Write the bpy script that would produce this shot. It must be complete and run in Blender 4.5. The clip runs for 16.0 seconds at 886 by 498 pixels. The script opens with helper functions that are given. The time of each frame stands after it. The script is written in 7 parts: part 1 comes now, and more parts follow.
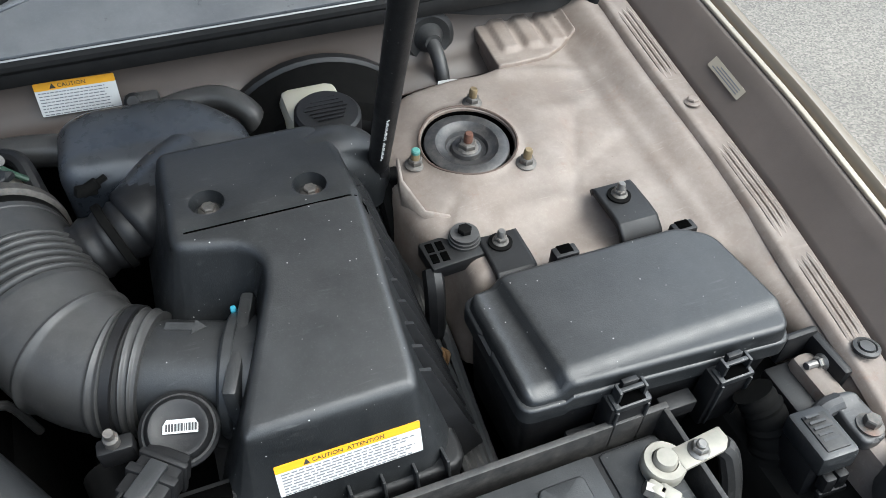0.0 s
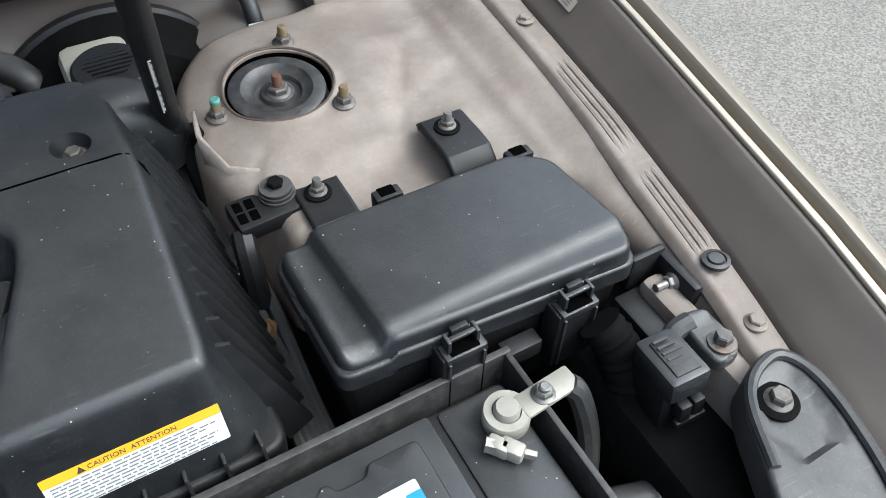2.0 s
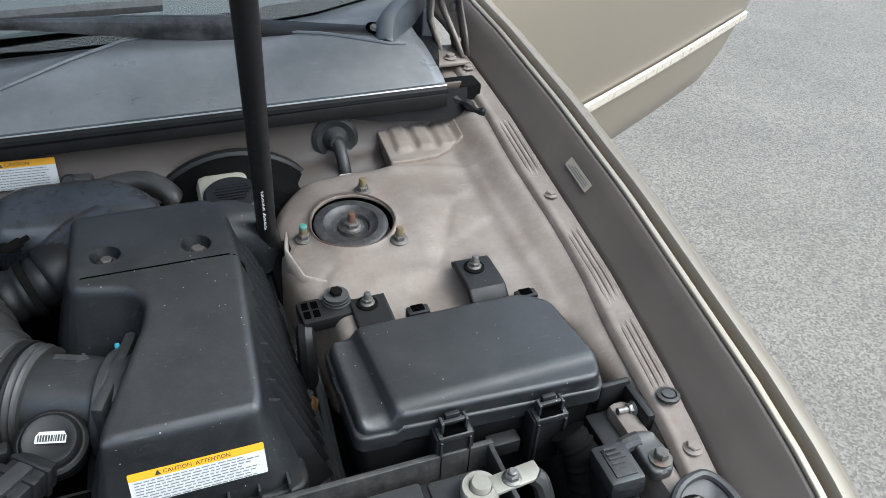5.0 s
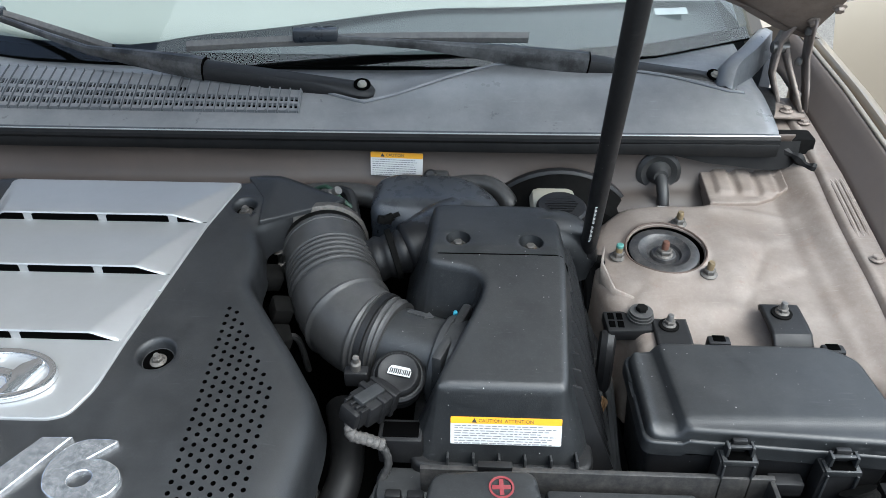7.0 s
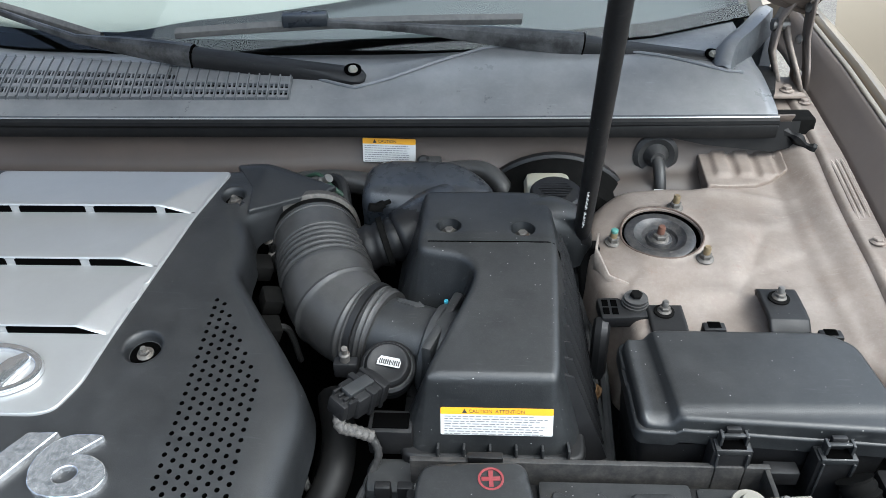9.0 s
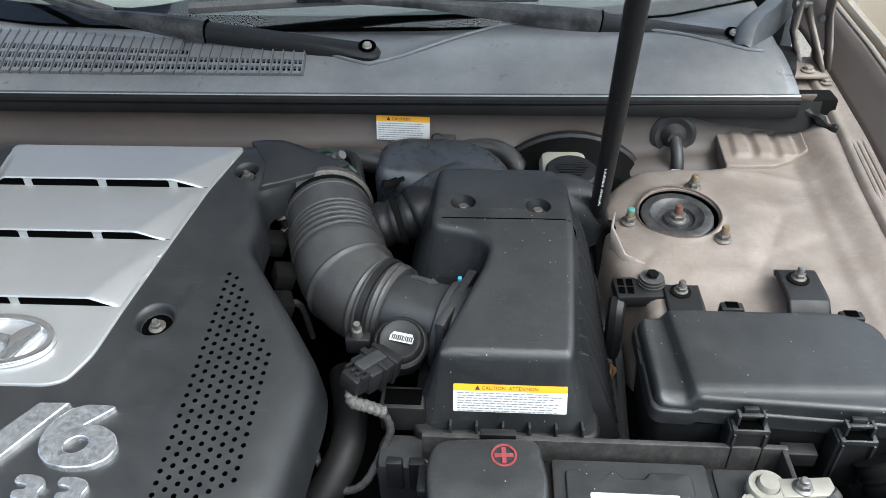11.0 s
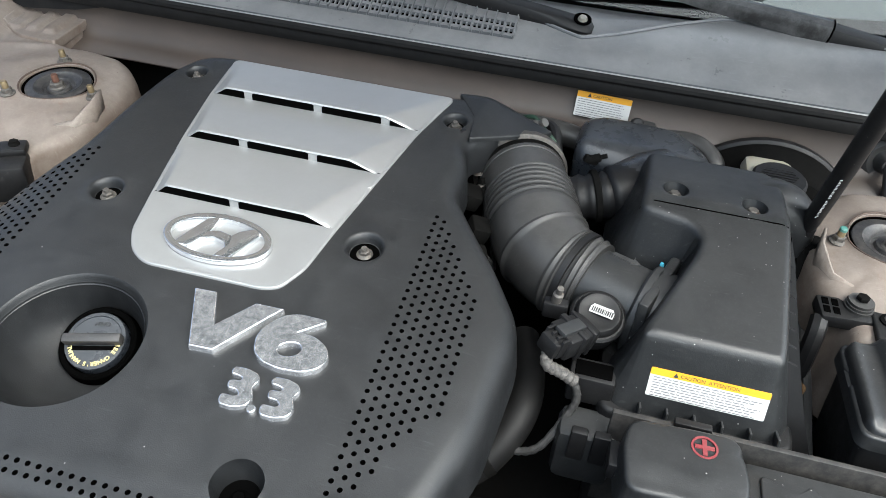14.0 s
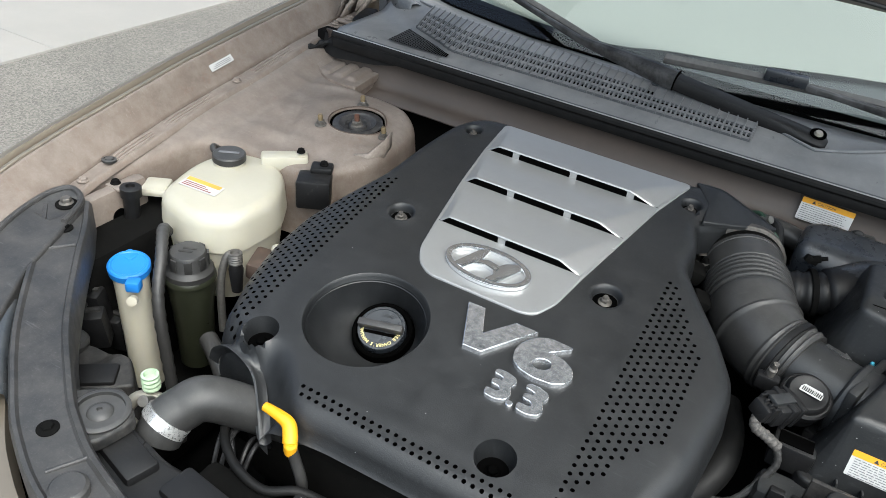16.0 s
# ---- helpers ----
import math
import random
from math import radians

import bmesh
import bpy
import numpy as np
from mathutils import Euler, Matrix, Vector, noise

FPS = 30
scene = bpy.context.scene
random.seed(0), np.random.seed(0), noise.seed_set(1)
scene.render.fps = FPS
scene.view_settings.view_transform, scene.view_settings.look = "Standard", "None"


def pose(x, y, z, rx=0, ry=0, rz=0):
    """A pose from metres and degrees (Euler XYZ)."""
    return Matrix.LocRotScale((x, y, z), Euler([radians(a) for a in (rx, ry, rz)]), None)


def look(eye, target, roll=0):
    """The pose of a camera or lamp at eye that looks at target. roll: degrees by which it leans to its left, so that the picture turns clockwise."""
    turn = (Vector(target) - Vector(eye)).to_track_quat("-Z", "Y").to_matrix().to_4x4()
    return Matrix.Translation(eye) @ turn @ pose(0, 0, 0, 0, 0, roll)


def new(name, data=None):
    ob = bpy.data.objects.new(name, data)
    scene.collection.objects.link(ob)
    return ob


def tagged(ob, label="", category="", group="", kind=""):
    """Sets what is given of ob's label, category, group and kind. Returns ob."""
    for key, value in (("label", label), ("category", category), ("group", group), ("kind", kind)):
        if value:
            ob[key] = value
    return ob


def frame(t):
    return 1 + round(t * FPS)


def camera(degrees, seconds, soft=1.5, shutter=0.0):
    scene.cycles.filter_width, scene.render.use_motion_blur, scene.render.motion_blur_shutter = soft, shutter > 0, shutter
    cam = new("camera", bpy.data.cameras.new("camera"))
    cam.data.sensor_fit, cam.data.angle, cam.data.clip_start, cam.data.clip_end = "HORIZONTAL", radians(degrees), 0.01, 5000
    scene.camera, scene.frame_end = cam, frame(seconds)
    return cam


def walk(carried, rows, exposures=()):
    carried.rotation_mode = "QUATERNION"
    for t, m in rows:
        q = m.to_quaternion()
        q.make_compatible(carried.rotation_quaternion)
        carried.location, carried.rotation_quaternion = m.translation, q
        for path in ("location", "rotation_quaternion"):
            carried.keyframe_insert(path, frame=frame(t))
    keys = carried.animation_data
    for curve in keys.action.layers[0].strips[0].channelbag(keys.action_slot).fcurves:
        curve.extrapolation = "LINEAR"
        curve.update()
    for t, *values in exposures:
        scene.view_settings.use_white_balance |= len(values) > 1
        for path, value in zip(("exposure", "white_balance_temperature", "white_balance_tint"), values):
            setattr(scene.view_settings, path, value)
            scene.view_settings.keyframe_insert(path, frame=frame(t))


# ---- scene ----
cam = camera(61.3, 16.0, soft=0.55)
PATH = [
    (0, (0.299, -0.532, 1.363), (0.835, 0.726, -0.097), 2.5),
    (0.5, (0.34, -0.54, 1.338), (0.942, 0.697, -0.114), 1.5),
    (1, (0.389, -0.541, 1.317), (1.018, 0.654, -0.158), 0.3),
    (1.5, (0.393, -0.539, 1.309), (1.048, 0.605, -0.195), 0.7),
    (2, (0.4, -0.54, 1.295), (1.081, 0.592, -0.207), 1.8),
    (2.5, (0.384, -0.529, 1.291), (1.033, 0.613, -0.217), 2.0),
    (3, (0.368, -0.522, 1.279), (1.01, 0.621, -0.232), 3.5),
    (3.2, (0.359, -0.523, 1.279), (1.024, 0.61, -0.229), 4.7),
    (5.3, (0.381, -0.706, 1.42), (0.929, 0.832, 0.266), 4.5),
    (5.5, (0.372, -0.706, 1.432), (0.821, 0.87, 0.286), 3.9),
    (6, (0.329, -0.742, 1.43), (0.545, 0.885, 0.288), 2.5),
    (6.5, (0.313, -0.771, 1.424), (0.342, 0.871, 0.283), 0.8),
    (7, (0.309, -0.778, 1.426), (0.23, 0.863, 0.285), -0.4),
    (7.5, (0.309, -0.777, 1.426), (0.195, 0.855, 0.276), -1.2),
    (8, (0.32, -0.772, 1.422), (0.211, 0.852, 0.261), -1.4),
    (8.5, (0.328, -0.766, 1.425), (0.233, 0.853, 0.255), -1.4),
    (9, (0.329, -0.763, 1.423), (0.228, 0.85, 0.245), -1.6),
    (11.3, (0.323, -0.764, 1.406), (0.18, 0.825, 0.2), -1.6),
    (11.5, (0.315, -0.76, 1.409), (0.149, 0.825, 0.201), -1.6),
    (12, (0.303, -0.765, 1.409), (0.1, 0.818, 0.203), -1.6),
    (12.5, (0.298, -0.771, 1.405), (0.059, 0.807, 0.2), -1.2),
    (13, (0.281, -0.786, 1.402), (-0.014, 0.783, 0.197), -0.1),
    (13.5, (0.224, -0.802, 1.384), (-0.11, 0.747, 0.164), 1.9),
    (14, (0.191, -0.8, 1.377), (-0.136, 0.747, 0.153), 4.6),
    (14.5, (0.188, -0.804, 1.382), (-0.192, 0.774, 0.214), 7.2),
    (15, (0.166, -0.858, 1.452), (-0.39, 0.761, 0.416), 7.7),
    (15.5, (0.164, -0.893, 1.451), (-0.48, 0.677, 0.392), 7.4),
    (16, (0.129, -0.981, 1.436), (-0.604, 0.513, 0.326), 7.1),
]
walk(cam, [(t, look(eye, target, roll)) for t, eye, target, roll in PATH], exposures=[(0, 1.15, 5550, 0), (1, 1.05, 5500, 0), (3, 1.02, 5450, 0), (5.5, 0.82, 5400, 0), (7, 1.05, 5400, 0), (12.5, 1.15, 5650, 0), (13.5, 1.22, 5700, 0), (15, 1.22, 5800, 0), (16, 0.82, 5750, 0)])

# ---------------------------------------------------------------- light
world = bpy.data.worlds.new("sky")
scene.world = world
world.use_nodes = True
wn, wl = world.node_tree.nodes, world.node_tree.links
sky = wn.new("ShaderNodeTexSky")
sky.sky_type, sky.sun_disc = "NISHITA", False
sky.sun_elevation, sky.sun_rotation = radians(56), radians(126)
sky.air_density, sky.dust_density, sky.ozone_density = 0.6, 10.0, 0.6
wn["Background"].inputs["Strength"].default_value = 0.15
wl.new(sky.outputs[0], wn["Background"].inputs["Color"])
sun = new("sun", bpy.data.lights.new("sun", "SUN"))
sun.data.energy, sun.data.angle, sun.data.color = 2.0, radians(122), (1.0, 0.985, 0.96)
sun.matrix_world = look((2.2, -1.6, 4.0), (0, 0, 0))

# ---------------------------------------------------------------- materials


def mat(name, base, rough=0.5, metal=0.0, var=0.25, scale=14.0, bump=0.06, bscale=700.0, dust=0.0, specks=0.0, rust=0.0, coat=0.0, dustcol=(0.30, 0.27, 0.24), rvar=0.09, spec=0.5, toplit_dust=0.0, speckcol=(0.5, 0.48, 0.44), wear=0.0, wearcol=(0.16, 0.16, 0.16), scuff=0.0):
    m = bpy.data.materials.new(name)
    m.use_nodes = True
    n, l = m.node_tree.nodes, m.node_tree.links
    b = n["Principled BSDF"]
    co = n.new("ShaderNodeTexCoord").outputs["Object"]

    def noise_tex(s, detail=5.0, roughness=0.6):
        t = n.new("ShaderNodeTexNoise")
        t.inputs["Scale"].default_value, t.inputs["Detail"].default_value, t.inputs["Roughness"].default_value = s, detail, roughness
        l.new(co, t.inputs["Vector"])
        return t.outputs["Fac"]

    def remap(v, a, c, lo=0.0, hi=1.0):
        t = n.new("ShaderNodeMapRange")
        for k, x in zip(("From Min", "From Max", "To Min", "To Max"), (a, c, lo, hi)):
            t.inputs[k].default_value = x
        l.new(v, t.inputs["Value"])
        return t.outputs["Result"]

    def blend(f, a, c):
        t = n.new("ShaderNodeMix")
        t.data_type = "RGBA"
        for sock, v in ((t.inputs["Factor"], f), (t.inputs["A"], a), (t.inputs["B"], c)):
            if isinstance(v, (tuple, float)):
                sock.default_value = (*v, 1) if isinstance(v, tuple) else v
            else:
                l.new(v, sock)
        return t.outputs["Result"]

    big, fine = noise_tex(scale), noise_tex(scale * 9, 6.0, 0.7)
    dark, light = tuple(c * (1 - var) for c in base), tuple(min(1, c * (1 + var)) for c in base)
    col = blend(remap(big, 0.3, 0.7), dark, light)
    col = blend(remap(fine, 0.35, 0.75, 0.0, 0.5), col, tuple(c * (1 - var * 0.6) for c in base))
    if dust:
        col = blend(remap(noise_tex(scale * 2.3, 8.0, 0.75), 0.42, 0.78, 0.0, dust), col, dustcol)
    if toplit_dust:
        # dust with top light painted in: paler the more a face points up
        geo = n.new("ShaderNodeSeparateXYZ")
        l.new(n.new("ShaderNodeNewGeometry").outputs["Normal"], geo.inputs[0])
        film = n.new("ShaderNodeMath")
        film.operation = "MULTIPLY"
        l.new(remap(geo.outputs["Z"], 0.35, 1.0, 0.0, toplit_dust), film.inputs[0])
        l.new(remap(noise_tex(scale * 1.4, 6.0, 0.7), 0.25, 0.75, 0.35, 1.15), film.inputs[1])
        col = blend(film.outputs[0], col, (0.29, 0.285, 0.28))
    if scuff:
        # fine scratches and rubbed patches
        st = n.new("ShaderNodeMapping")
        st.inputs["Scale"].default_value, st.inputs["Rotation"].default_value = (14.0, 150.0, 60.0), (0.3, 0.2, 0.6)
        l.new(co, st.inputs["Vector"])
        hair = n.new("ShaderNodeTexNoise")
        hair.inputs["Scale"].default_value, hair.inputs["Detail"].default_value = 2.2, 4.0
        l.new(st.outputs[0], hair.inputs["Vector"])
        both = n.new("ShaderNodeMath")
        both.operation = "MULTIPLY"
        l.new(remap(hair.outputs["Fac"], 0.60, 0.72, 0.0, 1.0), both.inputs[0])
        l.new(remap(noise_tex(26.0, 6.0, 0.7), 0.48, 0.66, 0.0, scuff), both.inputs[1])
        col = blend(both.outputs[0], col, wearcol)
        col = blend(remap(noise_tex(420.0, 3.0, 0.8), 0.56, 0.74, 0.0, scuff * 0.55), col, wearcol)
    if wear:
        # raised edges are rubbed pale
        edge_ = n.new("ShaderNodeMath")
        edge_.operation = "MULTIPLY"
        l.new(remap(n.new("ShaderNodeNewGeometry").outputs["Pointiness"], 0.54, 0.66, 0.0, wear), edge_.inputs[0])
        l.new(remap(noise_tex(70.0, 6.0, 0.7), 0.35, 0.65, 0.2, 1.0), edge_.inputs[1])
        col = blend(edge_.outputs[0], col, wearcol)
    if rust:
        col = blend(remap(noise_tex(38.0, 8.0, 0.75), 0.58, 0.72, 0.0, rust), col, (0.16, 0.06, 0.025))
    if specks:
        v = n.new("ShaderNodeTexVoronoi")
        v.inputs["Scale"].default_value = 170.0
        l.new(co, v.inputs["Vector"])
        pick = n.new("ShaderNodeSeparateColor")
        l.new(v.outputs["Color"], pick.inputs["Color"])
        size = n.new("ShaderNodeMath")
        size.operation = "DIVIDE"
        l.new(v.outputs["Distance"], size.inputs[0])
        l.new(remap(pick.outputs["Green"], 0.0, 1.0, 0.25, 1.3), size.inputs[1])
        spot = remap(size.outputs[0], 0.05, 0.12, 0.8, 0.0)
        few = remap(pick.outputs["Red"], 1.0 - specks, 1.0 - specks + 0.02)
        mul = n.new("ShaderNodeMath")
        mul.operation = "MULTIPLY"
        l.new(spot, mul.inputs[0]), l.new(few, mul.inputs[1])
        col = blend(mul.outputs[0], col, speckcol)
    l.new(col, b.inputs["Base Color"])
    l.new(remap(noise_tex(scale * 4, 6.0, 0.7), 0.3, 0.7, max(0.04, rough - rvar), min(1, rough + rvar)), b.inputs["Roughness"])
    b.inputs["Metallic"].default_value = metal
    b.inputs["Specular IOR Level"].default_value = spec
    if coat:
        b.inputs["Coat Weight"].default_value, b.inputs["Coat Roughness"].default_value = coat, 0.08
    if bump:
        bp = n.new("ShaderNodeBump")
        bp.inputs["Strength"].default_value, bp.inputs["Distance"].default_value = bump, 0.001
        l.new(noise_tex(bscale, 3.0), bp.inputs["Height"])
        l.new(bp.outputs[0], b.inputs["Normal"])
    return m


M_COVER = mat("cover_plastic", (0.0095, 0.0102, 0.0112), 0.43, var=0.3, toplit_dust=0.05, dust=0.06, specks=0.03, bump=0.22, bscale=900, dustcol=(0.07, 0.07, 0.068), speckcol=(0.36, 0.35, 0.34), wear=0.3, wearcol=(0.13, 0.135, 0.14), scuff=0.16)
M_BOX = mat("box_plastic", (0.0085, 0.0095, 0.0105), 0.40, var=0.3, toplit_dust=0.085, dust=0.05, specks=0.30, bump=0.16, bscale=800, dustcol=(0.09, 0.088, 0.082), speckcol=(0.45, 0.44, 0.42), wear=0.3, wearcol=(0.15, 0.15, 0.15), scuff=0.2)
M_BLACK = mat("black_plastic", (0.006, 0.006, 0.0066), 0.5, toplit_dust=0.03, dust=0.05, bump=0.1, spec=0.33, specks=0.06, speckcol=(0.14, 0.13, 0.12), dustcol=(0.07, 0.066, 0.06), wearcol=(0.11, 0.105, 0.10), scuff=0.16)
M_RUBBER = mat("rubber", (0.025, 0.0248, 0.0245), 0.42, toplit_dust=0.16, dust=0.10, scale=22, spec=0.36, dustcol=(0.12, 0.11, 0.10), wearcol=(0.13, 0.125, 0.12), scuff=0.25)
M_TAPE = mat("dusty_tape", (0.045, 0.043, 0.041), 0.7, var=0.5, scale=150, dust=0.4)
M_TRAY = mat("tray_plastic", (0.011, 0.011, 0.011), 0.6, toplit_dust=0.05, dust=0.16, scale=30, wearcol=(0.12, 0.105, 0.09), scuff=0.25)
# the sky's sheen on up-facing cowl plastic is painted into its colour
M_COWL = mat("cowl_plastic", (0.078, 0.083, 0.090), 0.34, toplit_dust=0.66, dust=0.15, scale=7, dustcol=(0.13, 0.14, 0.15), wear=0.25, wearcol=(0.42, 0.44, 0.46), scuff=0.15)
# grimy metal taken near black, to hold the shade of the gaps as well
M_DARK = mat("shaded_grimy_metal", (0.0045, 0.0045, 0.0043), 0.9, dust=0.25, scale=30, dustcol=(0.016, 0.014, 0.013), spec=0.06)
M_BEAM = mat("beam_plastic", (0.030, 0.030, 0.031), 0.5, dust=0.16, scale=8, wearcol=(0.17, 0.17, 0.17), scuff=0.4)
M_DISC = mat("mount_rubber", (0.022, 0.022, 0.023), 0.42, dust=0.22, scale=40)
M_SEAL = mat("seal_rubber", (0.0065, 0.0065, 0.0067), 0.55, dust=0.12, scale=22, spec=0.2, dustcol=(0.06, 0.056, 0.05))
M_GRIME = mat("brown_grime", (0.075, 0.052, 0.040), 0.7, var=0.3, scale=60)
# darker and browner than the bay paint
M_FIRE = mat("firewall_brown", (0.062, 0.048, 0.039), 0.5, var=0.22, dust=0.3, scale=9, dustcol=(0.045, 0.036, 0.03))
# near-black; in holes, slots and gaps it stands in for their shade
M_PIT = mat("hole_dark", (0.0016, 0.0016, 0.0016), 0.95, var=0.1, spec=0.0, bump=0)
M_RESON = mat("resonator_plastic", (0.015, 0.018, 0.023), 0.3, toplit_dust=0.14, dust=0.02, scale=14)
M_PAINT = mat("bay_paint", (0.158, 0.126, 0.103), 0.55, spec=0.28, metal=0.06, var=0.16, toplit_dust=0.16, dust=0.45, scale=10, rust=0.30, specks=0.06, speckcol=(0.07, 0.05, 0.035), bump=0.03, bscale=300, dustcol=(0.33, 0.295, 0.262), wear=0.35, wearcol=(0.42, 0.38, 0.34), scuff=0.25)
# bay paint darkened: the shade on the inner wall is put into the colour
M_WALL = mat("shaded_bay_paint", (0.125, 0.103, 0.089), 0.5, metal=0.1, var=0.15, dust=0.4, scale=7, dustcol=(0.09, 0.075, 0.065))
M_BODY = mat("champagne_paint", (0.315, 0.272, 0.215), 0.30, metal=0.62, var=0.015, scale=5, bump=0.0, rvar=0.008)
M_STEEL = mat("zinc_steel", (0.185, 0.18, 0.17), 0.48, metal=0.75, dust=0.45, scale=120)
M_GRITTY = mat("dirty_zinc", (0.11, 0.105, 0.098), 0.6, metal=0.5, var=0.4, dust=0.8, scale=170, rust=0.5, dustcol=(0.17, 0.145, 0.12))
M_BRASS = mat("yellow_zinc", (0.26, 0.20, 0.11), 0.5, metal=0.7, dust=0.35, scale=150)
M_RUST = mat("rusty_steel", (0.095, 0.042, 0.026), 0.85, var=0.4, scale=200)
M_SILVER = mat("silver_paint", (0.38, 0.383, 0.382), 0.34, metal=0.5, var=0.05, dust=0.16, scale=9, bump=0.03, rvar=0.04, dustcol=(0.24, 0.235, 0.22))
M_CHROME = mat("worn_chrome", (0.82, 0.83, 0.85), 0.16, metal=0.82, var=0.12, dust=0.95, scale=60, dustcol=(0.11, 0.13, 0.16), rvar=0.09, bump=0)
M_BADGE = mat("clean_chrome", (0.86, 0.87, 0.88), 0.12, metal=0.9, var=0.04, dust=0.12, scale=60, bump=0)
M_BEIGE = mat("aged_label", (0.36, 0.32, 0.25), 0.5, var=0.06, scale=60)
M_WHITE = mat("label_white", (0.50, 0.505, 0.495), 0.5, var=0.05, scale=80)
M_YELLOW = mat("label_yellow", (0.70, 0.34, 0.010), 0.45, var=0.06)
M_CREAM = mat("cream_print", (0.60, 0.52, 0.24), 0.6, var=0.15)
M_INK = mat("ink", (0.03, 0.03, 0.03), 0.6, var=0.1, bump=0)
M_GREY = mat("ink_grey", (0.16, 0.16, 0.17), 0.6, var=0.1, bump=0)
M_REDINK = mat("red_paint", (0.19, 0.03, 0.035), 0.5, var=0.2, dust=0.2)
M_BLUE = mat("blue_plastic", (0.03, 0.20, 0.62), 0.4, var=0.12)
M_DIP = mat("yellow_plastic", (0.72, 0.36, 0.008), 0.45, var=0.1)
M_TANK = mat("yellowed_plastic", (0.43, 0.41, 0.335), 0.42, var=0.07, scale=9, dust=0.15)
M_TANK.node_tree.nodes["Principled BSDF"].inputs["Subsurface Weight"].default_value = 0.25
M_TANK.node_tree.nodes["Principled BSDF"].inputs["Subsurface Radius"].default_value = (0.01, 0.009, 0.006)
M_OLIVE = mat("dark_translucent", (0.018, 0.020, 0.012), 0.35, dust=0.15, dustcol=(0.06, 0.06, 0.04))
M_LEAD = mat("terminal_lead", (0.25, 0.238, 0.20), 0.5, metal=0.25, var=0.2, dust=0.4, scale=60)
M_TEAL = mat("teal_paint", (0.08, 0.22, 0.19), 0.5)
M_LEAF = mat("dry_leaf", (0.16, 0.085, 0.03), 0.7, var=0.4, scale=80)
M_BLADE = mat("wiper_rubber", (0.085, 0.083, 0.081), 0.5, dust=0.25, scale=90)
M_WIPER = mat("worn_wiper_paint", (0.016, 0.016, 0.0165), 0.38, var=0.3, dust=0.55, scale=9, dustcol=(0.22, 0.22, 0.22))
M_INTERIOR = mat("cabin_trim", (0.055, 0.059, 0.068), 0.8, var=0.03, scale=2, bump=0, rvar=0.01)
M_DASH = mat("pale_dash", (0.30, 0.305, 0.295), 0.8, var=0.05, scale=3, bump=0, rvar=0.01)
M_CONC = mat("concrete", (0.24, 0.228, 0.21), 0.85, var=0.08, scale=1.6, dust=0.2, bump=0.3, bscale=90)
M_TRIM = mat("pale_trim", (0.46, 0.41, 0.34), 0.3, var=0.03, coat=0.5)


def asphalt():
    m = mat("asphalt", (0.150, 0.138, 0.120), 0.9, var=0.16, scale=1.7, bump=0, dust=0.35, dustcol=(0.095, 0.09, 0.08), scuff=0.35, wearcol=(0.30, 0.29, 0.27))
    n, l = m.node_tree.nodes, m.node_tree.links
    b = n["Principled BSDF"]
    old = b.inputs["Base Color"].links[0].from_socket
    co = n.new("ShaderNodeTexCoord").outputs["Object"]
    v = n.new("ShaderNodeTexVoronoi")
    v.inputs["Scale"].default_value = 165.0
    l.new(co, v.inputs["Vector"])
    pick = n.new("ShaderNodeSeparateColor")
    l.new(v.outputs["Color"], pick.inputs["Color"])
    ramp = n.new("ShaderNodeMapRange")
    ramp.inputs["From Min"].default_value, ramp.inputs["From Max"].default_value = 0.0, 1.0
    ramp.inputs["To Min"].default_value, ramp.inputs["To Max"].default_value = 0.64, 1.38
    l.new(pick.outputs["Red"], ramp.inputs["Value"])
    mul = n.new("ShaderNodeVectorMath")
    mul.operation = "SCALE"
    l.new(old, mul.inputs[0]), l.new(ramp.outputs[0], mul.inputs["Scale"])
    l.new(mul.outputs[0], b.inputs["Base Color"])
    bp = n.new("ShaderNodeBump")
    bp.inputs["Strength"].default_value, bp.inputs["Distance"].default_value = 0.4, 0.003
    l.new(v.outputs["Distance"], bp.inputs["Height"])
    l.new(bp.outputs[0], b.inputs["Normal"])
    return m


M_ASPHALT = asphalt()


def glass():
    m = bpy.data.materials.new("windshield_glass")
    m.use_nodes = True
    n, l = m.node_tree.nodes, m.node_tree.links
    n.remove(n["Principled BSDF"])
    t, g, f, x = (n.new("ShaderNode" + k) for k in ("BsdfTransparent", "BsdfGlossy", "Fresnel", "MixShader"))
    t.inputs["Color"].default_value = (0.74, 0.80, 0.765, 1)
    g.inputs["Color"].default_value, g.inputs["Roughness"].default_value = (1.0, 1.0, 0.96, 1), 0.03
    f.inputs["IOR"].default_value = 1.5
    l.new(f.outputs[0], x.inputs[0]), l.new(t.outputs[0], x.inputs[1]), l.new(g.outputs[0], x.inputs[2])
    l.new(x.outputs[0], n["Material Output"].inputs["Surface"])
    return m


M_GLASS = glass()

# ---------------------------------------------------------------- building blocks


def mesh_of(name, bm, material, smooth=35):
    me = bpy.data.meshes.new(name)
    bmesh.ops.recalc_face_normals(bm, faces=bm.faces)
    bm.to_mesh(me)
    bm.free()
    me.materials.append(material)
    if smooth:
        me.shade_smooth()
        me.set_sharp_from_angle(angle=radians(smooth))
    return me


def thing(name, at, label, category, group="", kind=""):
    ob = new(name)
    ob.location = at
    ob.empty_display_size = 0.02
    return tagged(ob, label, category, group, kind)


def attach(ob, parent):
    ob.parent = parent
    if parent.type == "EMPTY":
        ob.matrix_parent_inverse = Matrix.Translation(parent.location).inverted()
    return ob


